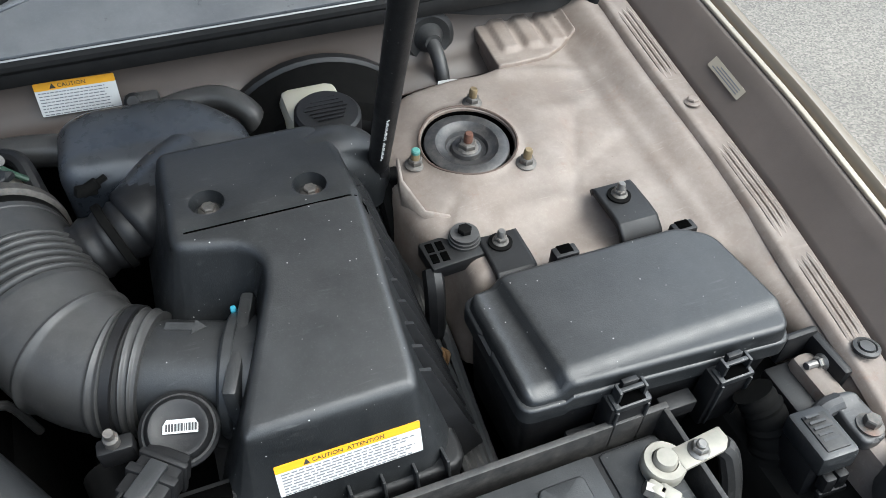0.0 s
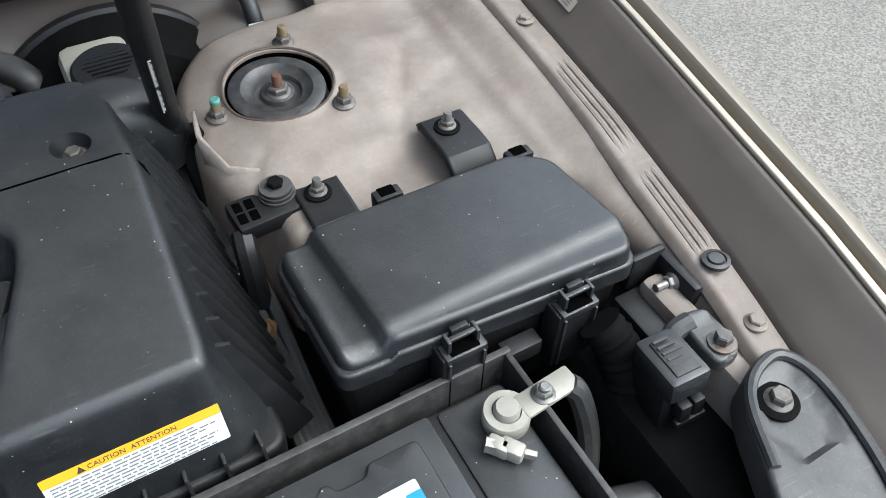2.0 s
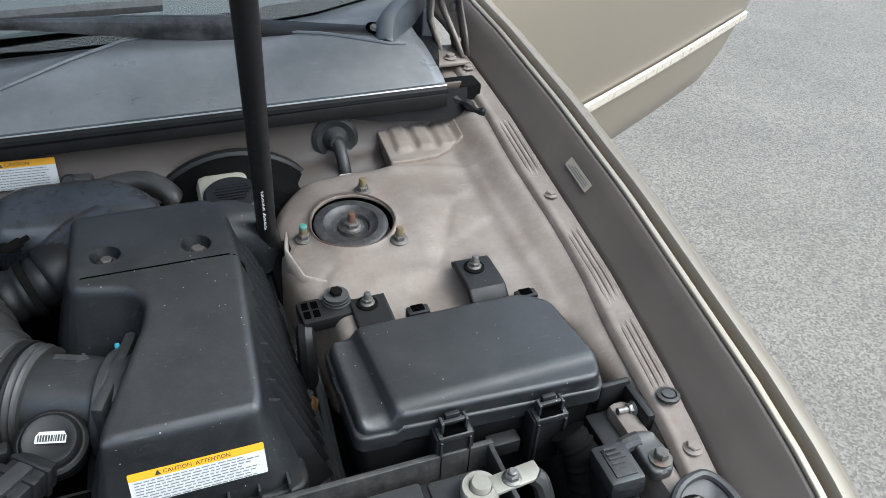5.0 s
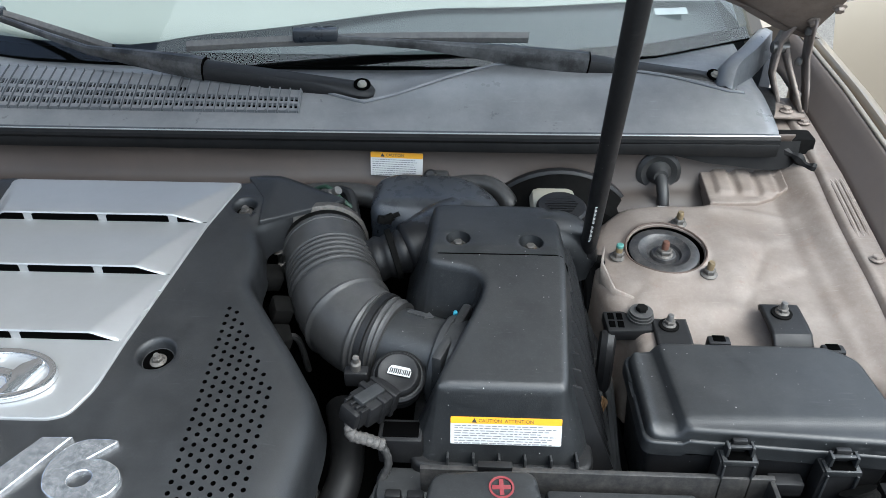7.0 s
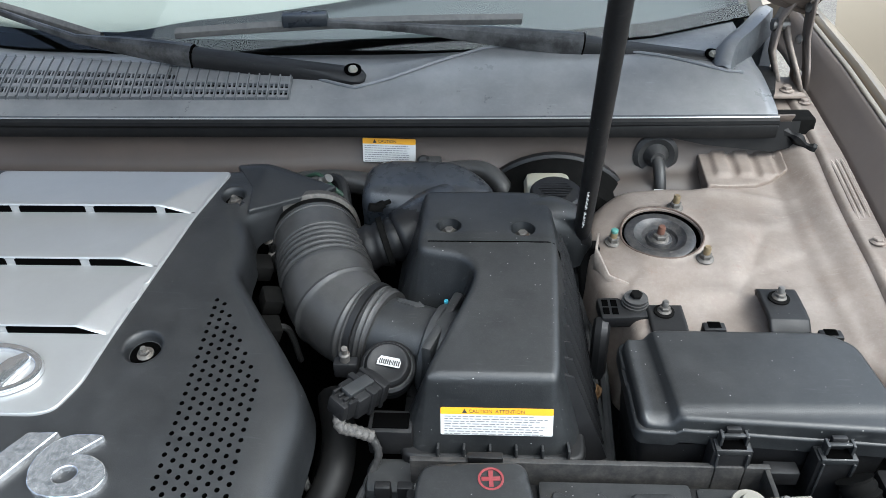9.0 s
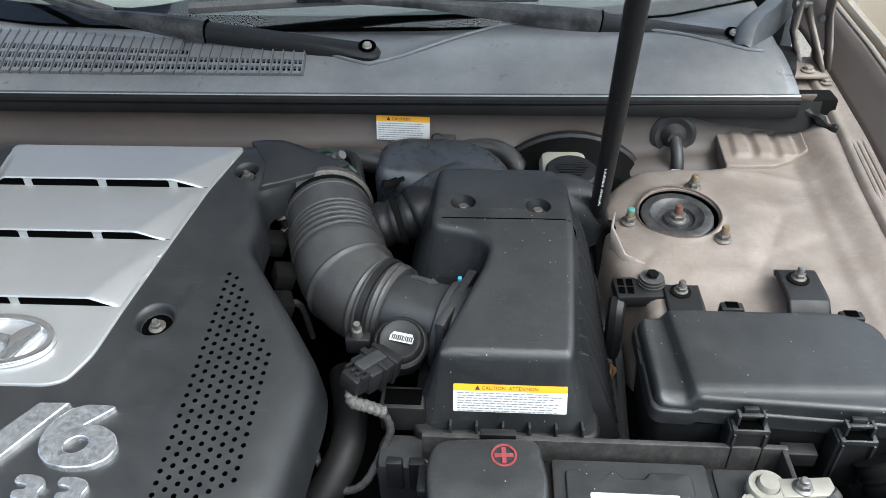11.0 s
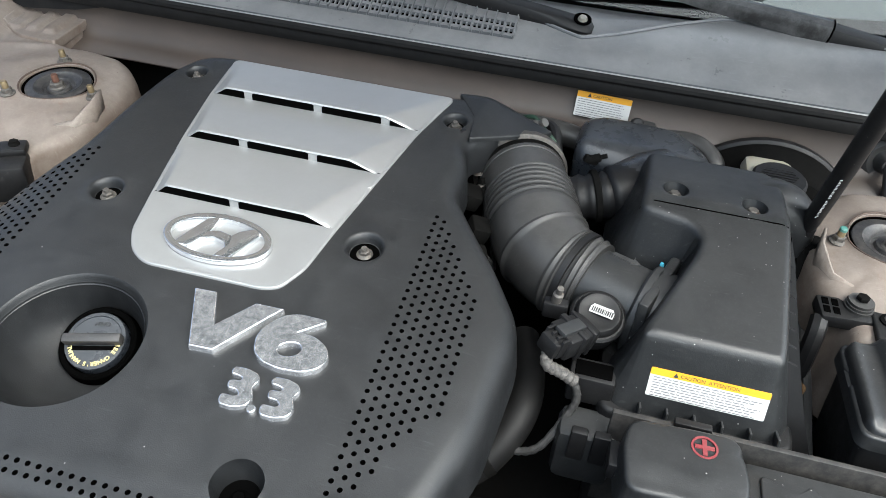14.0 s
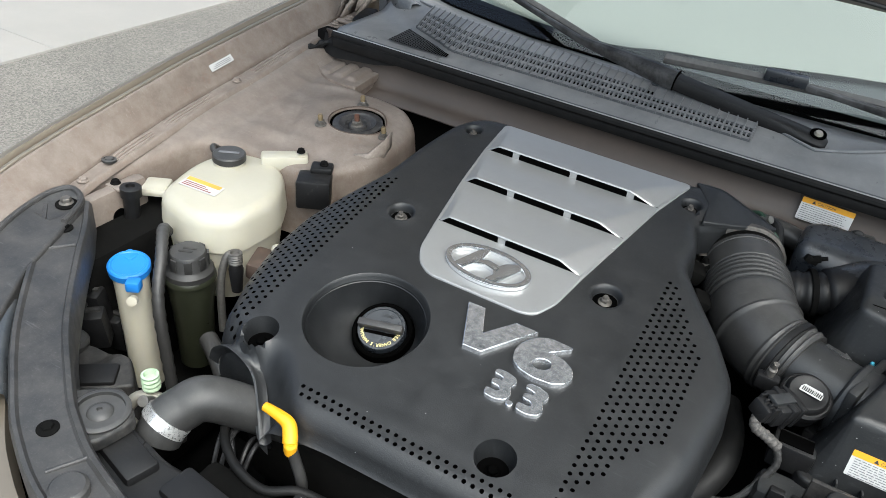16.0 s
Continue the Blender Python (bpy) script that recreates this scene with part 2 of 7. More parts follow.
def part(name, bm, material, parent, label="", smooth=35):
    ob = attach(new(name, mesh_of(name, bm, material, smooth)), parent)
    return tagged(ob, label)


def single(name, bm, material, label, category, group="", kind="", smooth=35):
    return tagged(new(name, mesh_of(name, bm, material, smooth)), label, category, group, kind)


def box(lo, hi, bevel=0.003, segs=2, turn=None, bm=None):
    """A bevelled box from corner to corner, turned about its middle by an Euler in degrees."""
    out = bm or bmesh.new()
    b = bmesh.new()
    bmesh.ops.create_cube(b, size=1)
    size, mid = Vector(hi) - Vector(lo), (Vector(hi) + Vector(lo)) / 2
    bmesh.ops.scale(b, vec=size, verts=b.verts)
    if bevel:
        bmesh.ops.bevel(b, geom=b.edges[:], offset=min(bevel, min(size) * 0.49), segments=segs, profile=0.5, affect="EDGES")
    if turn:
        bmesh.ops.rotate(b, matrix=Euler([radians(a) for a in turn]).to_matrix(), verts=b.verts)
    bmesh.ops.translate(b, vec=mid, verts=b.verts)
    return merge(out, b)


def merge(bm, other):
    me = bpy.data.meshes.new("tmp")
    other.to_mesh(me)
    other.free()
    bm.from_mesh(me)
    bpy.data.meshes.remove(me)
    return bm


def moved(bm, at, turn):
    """The mesh turned by an Euler in degrees about its origin, then set at a place."""
    bmesh.ops.rotate(bm, matrix=Euler([radians(a) for a in turn]).to_matrix(), verts=bm.verts)
    bmesh.ops.translate(bm, vec=Vector(at), verts=bm.verts)
    return bm


def spun(profile, at=(0, 0, 0), axis=(0, 0, 1), segs=28, bm=None, squash=1.0):
    """A turned body: profile rows of (radius, height) along the axis from at."""
    out = bm or bmesh.new()
    turn = Vector((0, 0, 1)).rotation_difference(Vector(axis).normalized()).to_matrix()
    rings = []
    for r, h in profile:
        if r < 1e-6:
            rings.append([out.verts.new(turn @ Vector((0, 0, h)) + Vector(at))])
        else:
            rings.append([out.verts.new(turn @ Vector((r * math.cos(a), r * squash * math.sin(a), h)) + Vector(at)) for a in (2 * math.pi * k / segs for k in range(segs))])
    for a, b in zip(rings, rings[1:]):
        for k in range(segs):
            j = (k + 1) % segs
            vs = [a[k % len(a)], a[j % len(a)], b[j % len(b)], b[k % len(b)]]
            vs = list(dict.fromkeys(vs))
            if len(vs) > 2:
                out.faces.new(vs)
    for ring in (rings[0], rings[-1]):
        if len(ring) > 2:
            out.faces.new(ring)
    return out


def spline(points, count):
    """A smooth line through points, count steps per stretch."""
    p = [Vector(q) for q in points]
    p = [2 * p[0] - p[1], *p, 2 * p[-1] - p[-2]]
    out = []
    for a, b, c, d in zip(p, p[1:], p[2:], p[3:]):
        for k in range(count):
            t = k / count
            out.append(0.5 * (2 * b + (c - a) * t + (2 * a - 5 * b + 4 * c - d) * t * t + (3 * b - a - 3 * c + d) * t**3))
    return out + [p[-2]]


def pipe(points, radius, count=6, segs=14, bm=None, caps=True):
    """A bent pipe; radius a number or a function of the share of the way."""
    out = bm or bmesh.new()
    line = spline(points, count) if count else [Vector(q) for q in points]
    up, rings = None, []
    for k, p in enumerate(line):
        d = (line[min(k + 1, len(line) - 1)] - line[max(k - 1, 0)]).normalized()
        if up is None:
            up = d.orthogonal().normalized()
        up = (up - d * up.dot(d)).normalized()
        side = d.cross(up)
        r = radius(k / (len(line) - 1)) if callable(radius) else radius
        rings.append([out.verts.new(p + r * (math.cos(a) * up + math.sin(a) * side)) for a in (2 * math.pi * j / segs for j in range(segs))])
    for a, b in zip(rings, rings[1:]):
        for j in range(segs):
            out.faces.new((a[j], a[(j + 1) % segs], b[(j + 1) % segs], b[j]))
    if caps:
        out.faces.new(rings[0]), out.faces.new(rings[-1])
    return out


def loft(rows, bm=None, closed=False):
    """A skin over rows of points, all rows of one length."""
    out = bm or bmesh.new()
    grid = [[out.verts.new(p) for p in row] for row in rows]
    for a, b in zip(grid, grid[1:]):
        for k in range(len(a) - (0 if closed else 1)):
            j = (k + 1) % len(a)
            out.faces.new((a[k], a[j], b[j], b[k]))
    return out


def thick(ob, t, offset=-1.0):
    m = ob.modifiers.new("thickness", "SOLIDIFY")
    m.thickness, m.offset = t, offset
    return ob


def rounded(outline, r, n=4):
    """A polygon with its corners rounded by r."""
    out = []
    k = len(outline)
    for i in range(k):
        p, a, b = Vector(outline[i]), Vector(outline[i - 1]), Vector(outline[(i + 1) % k])
        u, v = a - p, b - p
        c = min(r, u.length * 0.45, v.length * 0.45)
        s, e = p + u.normalized() * c, p + v.normalized() * c
        out += [((1 - t) ** 2 * s + 2 * t * (1 - t) * p + t * t * e) for t in (j / n for j in range(n + 1))]
    return [(q.x, q.y) for q in out]


def dense(outline, step):
    out = []
    for i, a in enumerate(outline):
        b = outline[(i + 1) % len(outline)]
        m = max(1, int(math.dist(a, b) / step))
        out += [(a[0] + (b[0] - a[0]) * j / m, a[1] + (b[1] - a[1]) * j / m) for j in range(m)]
    return out


def edge_distance(pts, poly):
    """Distance of points from a polygon's edge, positive inside."""
    p, a = np.asarray(pts, float)[:, None], np.asarray(poly, float)[None]
    b = np.roll(a, -1, 1)
    d = b - a
    t = np.clip(((p - a) * d).sum(-1) / np.maximum((d * d).sum(-1), 1e-12), 0, 1)
    near = np.sqrt((((a + t[..., None] * d) - p) ** 2).sum(-1)).min(1)
    cross = ((a[..., 1] > p[..., 1]) != (b[..., 1] > p[..., 1])) & (p[..., 0] < (b[..., 0] - a[..., 0]) * (p[..., 1] - a[..., 1]) / np.where(np.abs(b[..., 1] - a[..., 1]) < 1e-12, 1e-12, b[..., 1] - a[..., 1]) + a[..., 0])
    return np.where(cross.sum(1) % 2 == 1, near, -near)


def plate(outline, height, step=0.012, edge=0.008, depth=0.02, flare=0.0, rings=(), lines=(), mirror=1, floor=None, bottom=True):
    """A moulded sheet over an outline: height(x, y) gives its top, whose edge is rounded off over the width edge; it has sides of that depth, spread by flare.
    rings: (x, y, radius ...) where the mesh is made finer."""
    from mathutils.geometry import delaunay_2d_cdt

    poly = dense(outline, step)
    area = sum(a[0] * b[1] - b[0] * a[1] for a, b in zip(poly, poly[1:] + poly[:1]))
    if area < 0:
        poly = poly[::-1]
    lo, hi = np.min(poly, 0), np.max(poly, 0)
    inner = []
    for j, y in enumerate(np.arange(lo[1], hi[1], step * 0.87)):
        inner += [(x, y) for x in np.arange(lo[0] + (j % 2) * step / 2, hi[0], step)]
    for line in lines:
        way = dense(line, step * 0.6)[: -max(1, int(math.dist(line[-1], line[0]) / (step * 0.6)))] + [line[-1]]
        inner = [q for q in inner if min(math.dist(q, w) for w in way) > step * 0.55] + way
    for cx, cy, *radii in rings:
        inner = [q for q in inner if math.dist(q, (cx, cy)) > max(radii) + step * 0.3]
        many = max(30, int(6.3 * max(radii) / min(step, 0.005)))
        for r in radii:
            c = many if r > 0.4 * max(radii) else many // 2
            inner += [(cx + r * math.cos(6.28319 * k / c), cy + r * math.sin(6.28319 * k / c)) for k in range(c)]
        inner.append((cx, cy))
    if inner:
        dist = edge_distance(inner, poly)
        inner = [q for q, d in zip(inner, dist) if d > max(edge * 1.05, step * 0.45)]
    q = np.array(poly)
    tang = np.roll(q, -1, 0) - np.roll(q, 1, 0)
    normal = np.stack([-tang[:, 1], tang[:, 0]], 1) / np.maximum(np.linalg.norm(tang, axis=1), 1e-9)[:, None]
    if edge:
        for share in (0.12, 0.4, 0.75, 1.0):
            off = q + normal * edge * share
            d = edge_distance(off, poly)
            inner += [tuple(o) for o, k in zip(off, d) if k > edge * share * 0.93]
    n = len(poly)
    verts, _, faces, *_ = delaunay_2d_cdt([Vector(p) for p in poly + inner], [], [list(range(n))], 1, 1e-6)
    dist = edge_distance([tuple(v) for v in verts], poly)
    bm = bmesh.new()
    made = []
    for v, d in zip(verts, dist):
        drop = 0.0
        if edge and d < edge:
            k = 1 - max(d, 0) / edge
            drop = edge * (1 - math.sqrt(max(0, 1 - k * k)))
        made.append(bm.verts.new((mirror * v.x, v.y, height(v.x, v.y) - drop)))
    for f in faces:
        bm.faces.new([made[k] for k in f])
    if depth or floor is not None:
        border = [e for e in bm.edges if len(e.link_faces) == 1]
        low = {}
        for v in {v for e in border for v in e.verts}:
            k = int(np.argmin(((q - (mirror * v.co.x, v.co.y)) ** 2).sum(1)))
            out = -normal[k] * flare
            low[v] = bm.verts.new((v.co.x + mirror * out[0], v.co.y + out[1], floor if floor is not None else v.co.z - depth))
        for e in border:
            a, b = e.verts
            bm.faces.new((a, b, low[b], low[a]))
        if bottom:
            rim = [e for e in bm.edges if len(e.link_faces) == 1]
            bmesh.ops.holes_fill(bm, edges=rim, sides=0)
    return bm


def flat(loops, thickness, lay, bevel=0.0):
    """A flat cut-out with holes; lay turns (x, y, z) into its place."""
    cu = bpy.data.curves.new("cutout", "CURVE")
    cu.dimensions, cu.fill_mode, cu.extrude, cu.bevel_depth, cu.bevel_resolution = "2D", "BOTH", thickness / 2, bevel, 1
    for loop in loops:
        s = cu.splines.new("POLY")
        s.points.add(len(loop) - 1)
        for pt, xy in zip(s.points, loop):
            pt.co = (*xy, 0, 1)
        s.use_cyclic_u = True
    return laid(cu, lay)


def laid(cu, lay):
    ob = new("tmp", cu)
    me = bpy.data.meshes.new_from_object(ob.evaluated_get(bpy.context.evaluated_depsgraph_get()))
    bpy.data.objects.remove(ob)
    bpy.data.curves.remove(cu)
    bm = bmesh.new()
    bm.from_mesh(me)
    bpy.data.meshes.remove(me)
    bmesh.ops.remove_doubles(bm, verts=bm.verts, dist=1e-6)
    for v in bm.verts:
        v.co = lay(*v.co)
    return bm


def letters(text, size, lay, thickness=0.0004, fat=0.0, align="LEFT", spacing=1.0):
    cu = bpy.data.curves.new("letters", "FONT")
    cu.body, cu.size, cu.extrude, cu.offset, cu.align_x, cu.space_character, cu.resolution_u = text, size, thickness / 2, fat, align, spacing, 3
    return laid(cu, lay)


def plane_lay(origin, right, up):
    """Places flat work with its x along right and its y along up."""
    o, r = Vector(origin), Vector(right).normalized()
    u = (Vector(up) - r * Vector(up).dot(r)).normalized()
    n = r.cross(u)
    return lambda x, y, z: o + r * x + u * y + n * z


def rect(x0, y0, x1, y1):
    return [(x0, y0), (x1, y0), (x1, y1), (x0, y1)]


def hexhead(at, axis=(0, 0, 1), across=0.012, height=0.007, flange=0.017, stud=0.0, bm=None):
    """A flanged hexagon nut or bolt head, with a stud through it if it has one."""
    out = bm or bmesh.new()
    if flange:
        spun([(flange / 2, 0), (flange / 2, 0.0012), (across * 0.56, 0.003)], at, axis, 20, out)
    r = across / 2 / math.cos(math.pi / 6)
    spun([(r, 0.0015), (r, height * 0.85), (r * 0.86, height), (0, height)], at, axis, 6, out)
    return out


def bolt(parent, at, axis=(0, 0, 1), across=0.012, height=0.007, flange=0.017, name="bolt", material=None, stud=0.0, studmat=None):
    b = part(name, hexhead(at, axis, across, height, flange), material or M_STEEL, parent, smooth=25)
    if stud:
        part("stud", spun([(0.0042, height * 0.6), (0.0042, height + stud - 0.001), (0.003, height + stud), (0, height + stud)], at, axis, 12), studmat or M_BRASS, b, "")
    return b


def curve_y(table):
    ys, vs = zip(*sorted(table))
    return lambda y: float(np.interp(y, ys, vs))


def ease(a, b, x):
    t = min(1, max(0, (x - a) / (b - a)))
    return t * t * (3 - 2 * t)

# ---------------------------------------------------------------- ground


def ground():
    bm = bmesh.new()
    bmesh.ops.create_grid(bm, x_segments=4, y_segments=4, size=400)
    single("ground", bm, M_ASPHALT, "worn grey asphalt with pale aggregate", "ground", kind="structure", smooth=0)
    slab = box((-9.2, -6.0, -0.10), (-3.22, 9.0, 0.012), 0.006)
    for y in (-3.0, 1.25, 5.0):
        box((-9.2, y - 0.006, 0.0), (-3.23, y + 0.006, 0.0135), 0, bm=slab)
    single("pavement", slab, M_CONC, "pale concrete slab beside the asphalt", "pavement", kind="structure")


ground()

# ---------------------------------------------------------------- car body
body = thing("car_body", (0, 0.1, 0), "champagne car body with open engine bay", "car body", kind="structure")

rail_x = curve_y([(-0.75, 0.70), (-0.45, 0.768), (-0.36, 0.784), (-0.304, 0.792), (-0.166, 0.806), (-0.047, 0.813), (0.154, 0.822), (0.42, 0.826)])
rail_z = curve_y([(-0.75, 0.80), (-0.45, 0.845), (-0.36, 0.856), (-0.304, 0.863), (-0.166, 0.880), (-0.02, 0.895), (0.154, 0.917), (0.30, 0.932), (0.45, 0.945)])
edge_x = curve_y([(-0.75, 0.755), (-0.45, 0.812), (-0.36, 0.824), (-0.1, 0.846), (0.1, 0.857), (0.3, 0.858), (0.5, 0.852)])
edge_z = curve_y([(-0.75, 0.83), (-0.45, 0.893), (-0.36, 0.905), (-0.1, 0.937), (0.1, 0.957), (0.3, 0.980), (0.5, 1.0)])


def fender(side):
    """Rail, inner wall, lip, gutter and outer skin in sections along the car."""
    ys = np.linspace(-0.75, 0.62, 40)

    def wall(y):
        x, z, ex, ez = rail_x(y), rail_z(y), edge_x(y), edge_z(y)
        return [(x - 0.004, z - 0.002), (x + 0.002, z + 0.006), (x + 0.012, z + 0.018), (ex - 0.012, ez - 0.014), (ex - 0.004, ez - 0.003), (ex, ez)]

    def lip(y):
        ex, ez = edge_x(y), edge_z(y)
        return [(ex - 0.001, ez + 0.001), (ex + 0.002, ez + 0.003), (ex + 0.007, ez + 0.002), (ex + 0.008, ez - 0.006), (ex + 0.013, ez - 0.006), (ex + 0.014, ez + 0.003), (ex + 0.018, ez + 0.006), (ex + 0.030, ez + 0.003), (ex + 0.043, ez - 0.008),
                (ex + 0.054, ez - 0.03), (ex + 0.060, ez - 0.07), (ex + 0.064, ez - 0.16), (ex + 0.066, ez - 0.34), (ex + 0.055, ez - 0.46)]

    rows = lambda f: [[(side * x, y, z) for x, z in f(y)] for y in ys]
    # one side takes the darkened paint, which stands for its shade
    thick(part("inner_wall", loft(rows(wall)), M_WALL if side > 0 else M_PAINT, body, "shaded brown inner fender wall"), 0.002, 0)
    thick(part("fender", loft(rows(lip)), M_BODY, body, "champagne fender with a bright edge", smooth=50), 0.001, 0)
    # ribbed flange strip beside the wall
    ys2 = np.linspace(-0.47, 0.33, 90)

    def strip(y):
        x, z = rail_x(y), rail_z(y)
        wide = 0.036 + 0.0015 * math.sin(y * 21)
        w = [0.0, 0.10, 0.2, 0.3, 0.38, 0.46, 0.54, 0.62, 0.70, 0.78, 0.9, 1.0]
        prof = [-0.004, 0.003, 0.005, 0.0046, 0.004, 0.004, 0.004, 0.004, 0.004, 0.004, 0.0042, 0.002]
        return [(x - wide * (1 - k), z - 0.004 + p) for k, p in zip(w, prof)]

    part("flange_strip", loft([[(side * x, y, z) for x, z in strip(y)] for y in ys2]), M_PAINT, body, "dusty ribbed fender flange", smooth=60)
    for y0, y1 in ((0.150, 0.030), (-0.078, -0.195), (-0.222, -0.312)):
        for off in (0.0095, 0.0165, 0.0235):
            way = [(side * (rail_x(y) - off), y, rail_z(y) - 0.0006 - 0.002 * (k in (0, 8))) for k, y in ((k, y0 + (y1 - y0) * k / 8 - off * 0.3) for k in range(9))]
            part("pressed_ridge", pipe(way, 0.0030, 1, 8), M_PAINT, body)
    for y in (0.287, -0.02, -0.38):
        bolt(body, (side * (rail_x(y) - 0.016), y, rail_z(y) + 0.001), (0, 0.1, 1), 0.011, 0.006, 0.018, material=M_PAINT)
    gx, gy, gz = side * (rail_x(-0.326) - 0.017), -0.326, rail_z(-0.326) + 0.0035
    part("grommet", spun([(0.011, 0), (0.011, 0.003), (0.008, 0.004), (0.0072, 0.0025), (0.0066, 0.0025), (0.006, 0.0045), (0, 0.005)], (gx, gy, gz), (0, 0.1, 1), 24), M_RUBBER, body, "black rubber grommet")


FOLDS = ([(0.770, -0.000), (0.770, -0.043), (0.769, -0.083), (0.771, -0.126), (0.772, -0.158), (0.772, -0.179), (0.757, -0.189), (0.737, -0.187)], [(0.476, 0.030), (0.472, 0.008), (0.473, -0.013), (0.490, -0.027), (0.510, -0.042), (0.518, -0.054), (0.503, -0.061), (0.496, -0.073)], [(0.557, -0.078), (0.588, -0.081), (0.627, -0.080), (0.653, -0.086)])


def line_gap(x, y, line):
    """Distance of a point from an open line."""
    best = 9.0
    for (ax, ay), (bx, by) in zip(line, line[1:]):
        t = min(1, max(0, ((x - ax) * (bx - ax) + (y - ay) * (by - ay)) / ((bx - ax) ** 2 + (by - ay) ** 2)))
        best = min(best, math.hypot(x - ax - t * (bx - ax), y - ay - t * (by - ay)))
    return best


def sheet_height(x, y):
    """Top of the wheel-well sheet with its strut tower, for the car's left half."""
    z = 0.871 + 0.075 * y
    # tower crown leaning towards the engine
    r = math.hypot(x - 0.5545, y - 0.0145)
    z += 0.010 * (1 - ease(0.07, 0.14, r))
    z -= 0.012 * ease(0.53, 0.465, x) * ease(-0.12, 0.0, y)
    # scoop in which the tower falls to the fuse box shelf
    z -= 0.011 * ease(-0.035, -0.105, y) * ease(0.70, 0.60, x)
    # pressed bead beside the rail and long swage
    z += 0.004 * math.exp(-((x - 0.735 - 0.02 * y) / 0.010) ** 2) * ease(0.2, 0.1, y)
    z -= 0.004 * math.exp(-((x - 0.765) / 0.008) ** 2)
    # radiating creases
    z += 0.0028 * math.exp(-((y - 0.03 - 0.15 * (x - 0.6)) / 0.012) ** 2) * ease(0.62, 0.66, x) * ease(0.74, 0.70, x)
    z += 0.003 * math.exp(-((y + 0.075 + 0.12 * (x - 0.6)) / 0.014) ** 2) * ease(0.57, 0.62, x)
    # opening for the mount
    z += 0.0026 * math.exp(-((r - 0.0515) / 0.0028) ** 2)
    if r < 0.0478:
        z -= 0.022
    z += 0.0012 * noise.noise((x * 16, y * 16, 0.3)) + 0.0022 * noise.noise((x * 7, y * 7, 2.1)) * ease(0.06, 0.09, r)
    z += 0.0035 * math.exp(-((y - 0.118 + 0.25 * (x - 0.62)) / 0.008) ** 2) * ease(0.60, 0.64, x) * ease(0.78, 0.74, x)
    z -= 0.003 * math.exp(-((x - 0.655 - 0.5 * (y + 0.03)) / 0.007) ** 2) * ease(0.05, 0.0, y) * ease(-0.10, -0.06, y)
    # small dents and a long crease between tower and rail
    for cx, cy, w, h in ((0.66, -0.03, 0.020, -0.0030), (0.70, 0.045, 0.026, -0.0028), (0.64, 0.09, 0.018, -0.0025), (0.715, -0.09, 0.022, -0.003), (0.59, -0.085, 0.016, 0.002)):
        z += h * math.exp(-((x - cx) ** 2 + (y - cy) ** 2) / w**2)
    d = y + 0.055 - 0.45 * (x - 0.62)
    z += 0.0030 * ease(-0.010, 0.004, d) * ease(0.60, 0.64, x) * ease(0.745, 0.70, x)
    for fold, deep, wide in zip(FOLDS, (-0.0028, -0.0022, 0.0030), (0.0045, 0.0035, 0.010)):
        z += deep * math.exp(-((line_gap(x, y, fold) / wide) ** 2))
    # rises to the flange along the rail
    k = ease(0.725, 0.775, x)
    return z * (1 - k) + (rail_z(y) - 0.007) * k


def apron(side):
    outline = rounded([(0.475, 0.085), (0.463, 0.045), (0.462, -0.03), (0.472, -0.075), (0.50, -0.105), (0.50, -0.14), (0.675, -0.155), (0.705, -0.165), (0.732, -0.19), (0.748, -0.30),
                       (0.752, -0.335), (0.748, -0.46), (0.772, -0.475), (0.792, -0.3), (0.806, -0.166), (0.813, -0.047), (0.822, 0.154), (0.826, 0.34), (0.76, 0.34), (0.745, 0.232), (0.642, 0.232), (0.638, 0.125), (0.585, 0.128), (0.51, 0.115)], 0.02)
    rings = [(0.5545, 0.0145, 0.03, 0.044, 0.0475, 0.0481, 0.0495, 0.0515, 0.0540, 0.058)]
    part("wheel_apron", plate(outline, sheet_height, 0.0055, 0.016, 0.10, 0.012, rings, mirror=side, bottom=False), M_PAINT, body, "dusty tan inner wing with pressed strut tower", smooth=50)
    # raised rear plate with three pressed beads
    def raised(x, y):
        z = sheet_height(x, y) + 0.005
        for cx in (0.664, 0.695, 0.726):
            z += 0.005 * ease(0.0125, 0.0085, abs(x - cx - 0.08 * (y - 0.18))) * ease(0.136, 0.144, y) * ease(0.222, 0.214, y)
        return z

    part("rear_plate", plate([(0.634, 0.116), (0.640, 0.234), (0.752, 0.234), (0.748, 0.150), (0.700, 0.122)], raised, 0.004, 0.002, 0.012, 0.0, mirror=side, bottom=False), M_PAINT, body, "tan plate with three pressed beads", smooth=50)
    # upright gusset at the tower's inner edge
    line = [(0.474, -0.002), (0.4685, -0.03), (0.482, -0.058), (0.505, -0.066)]
    tops = [0.894, 0.891, 0.872, 0.866]
    rows = [[(side * x, y, 0.845) for x, y in line], [(side * (x - 0.001), y, t) for (x, y), t in zip(line, tops)]]
    thick(part("tower_gusset", loft(rows), M_PAINT, body), 0.003, 0)


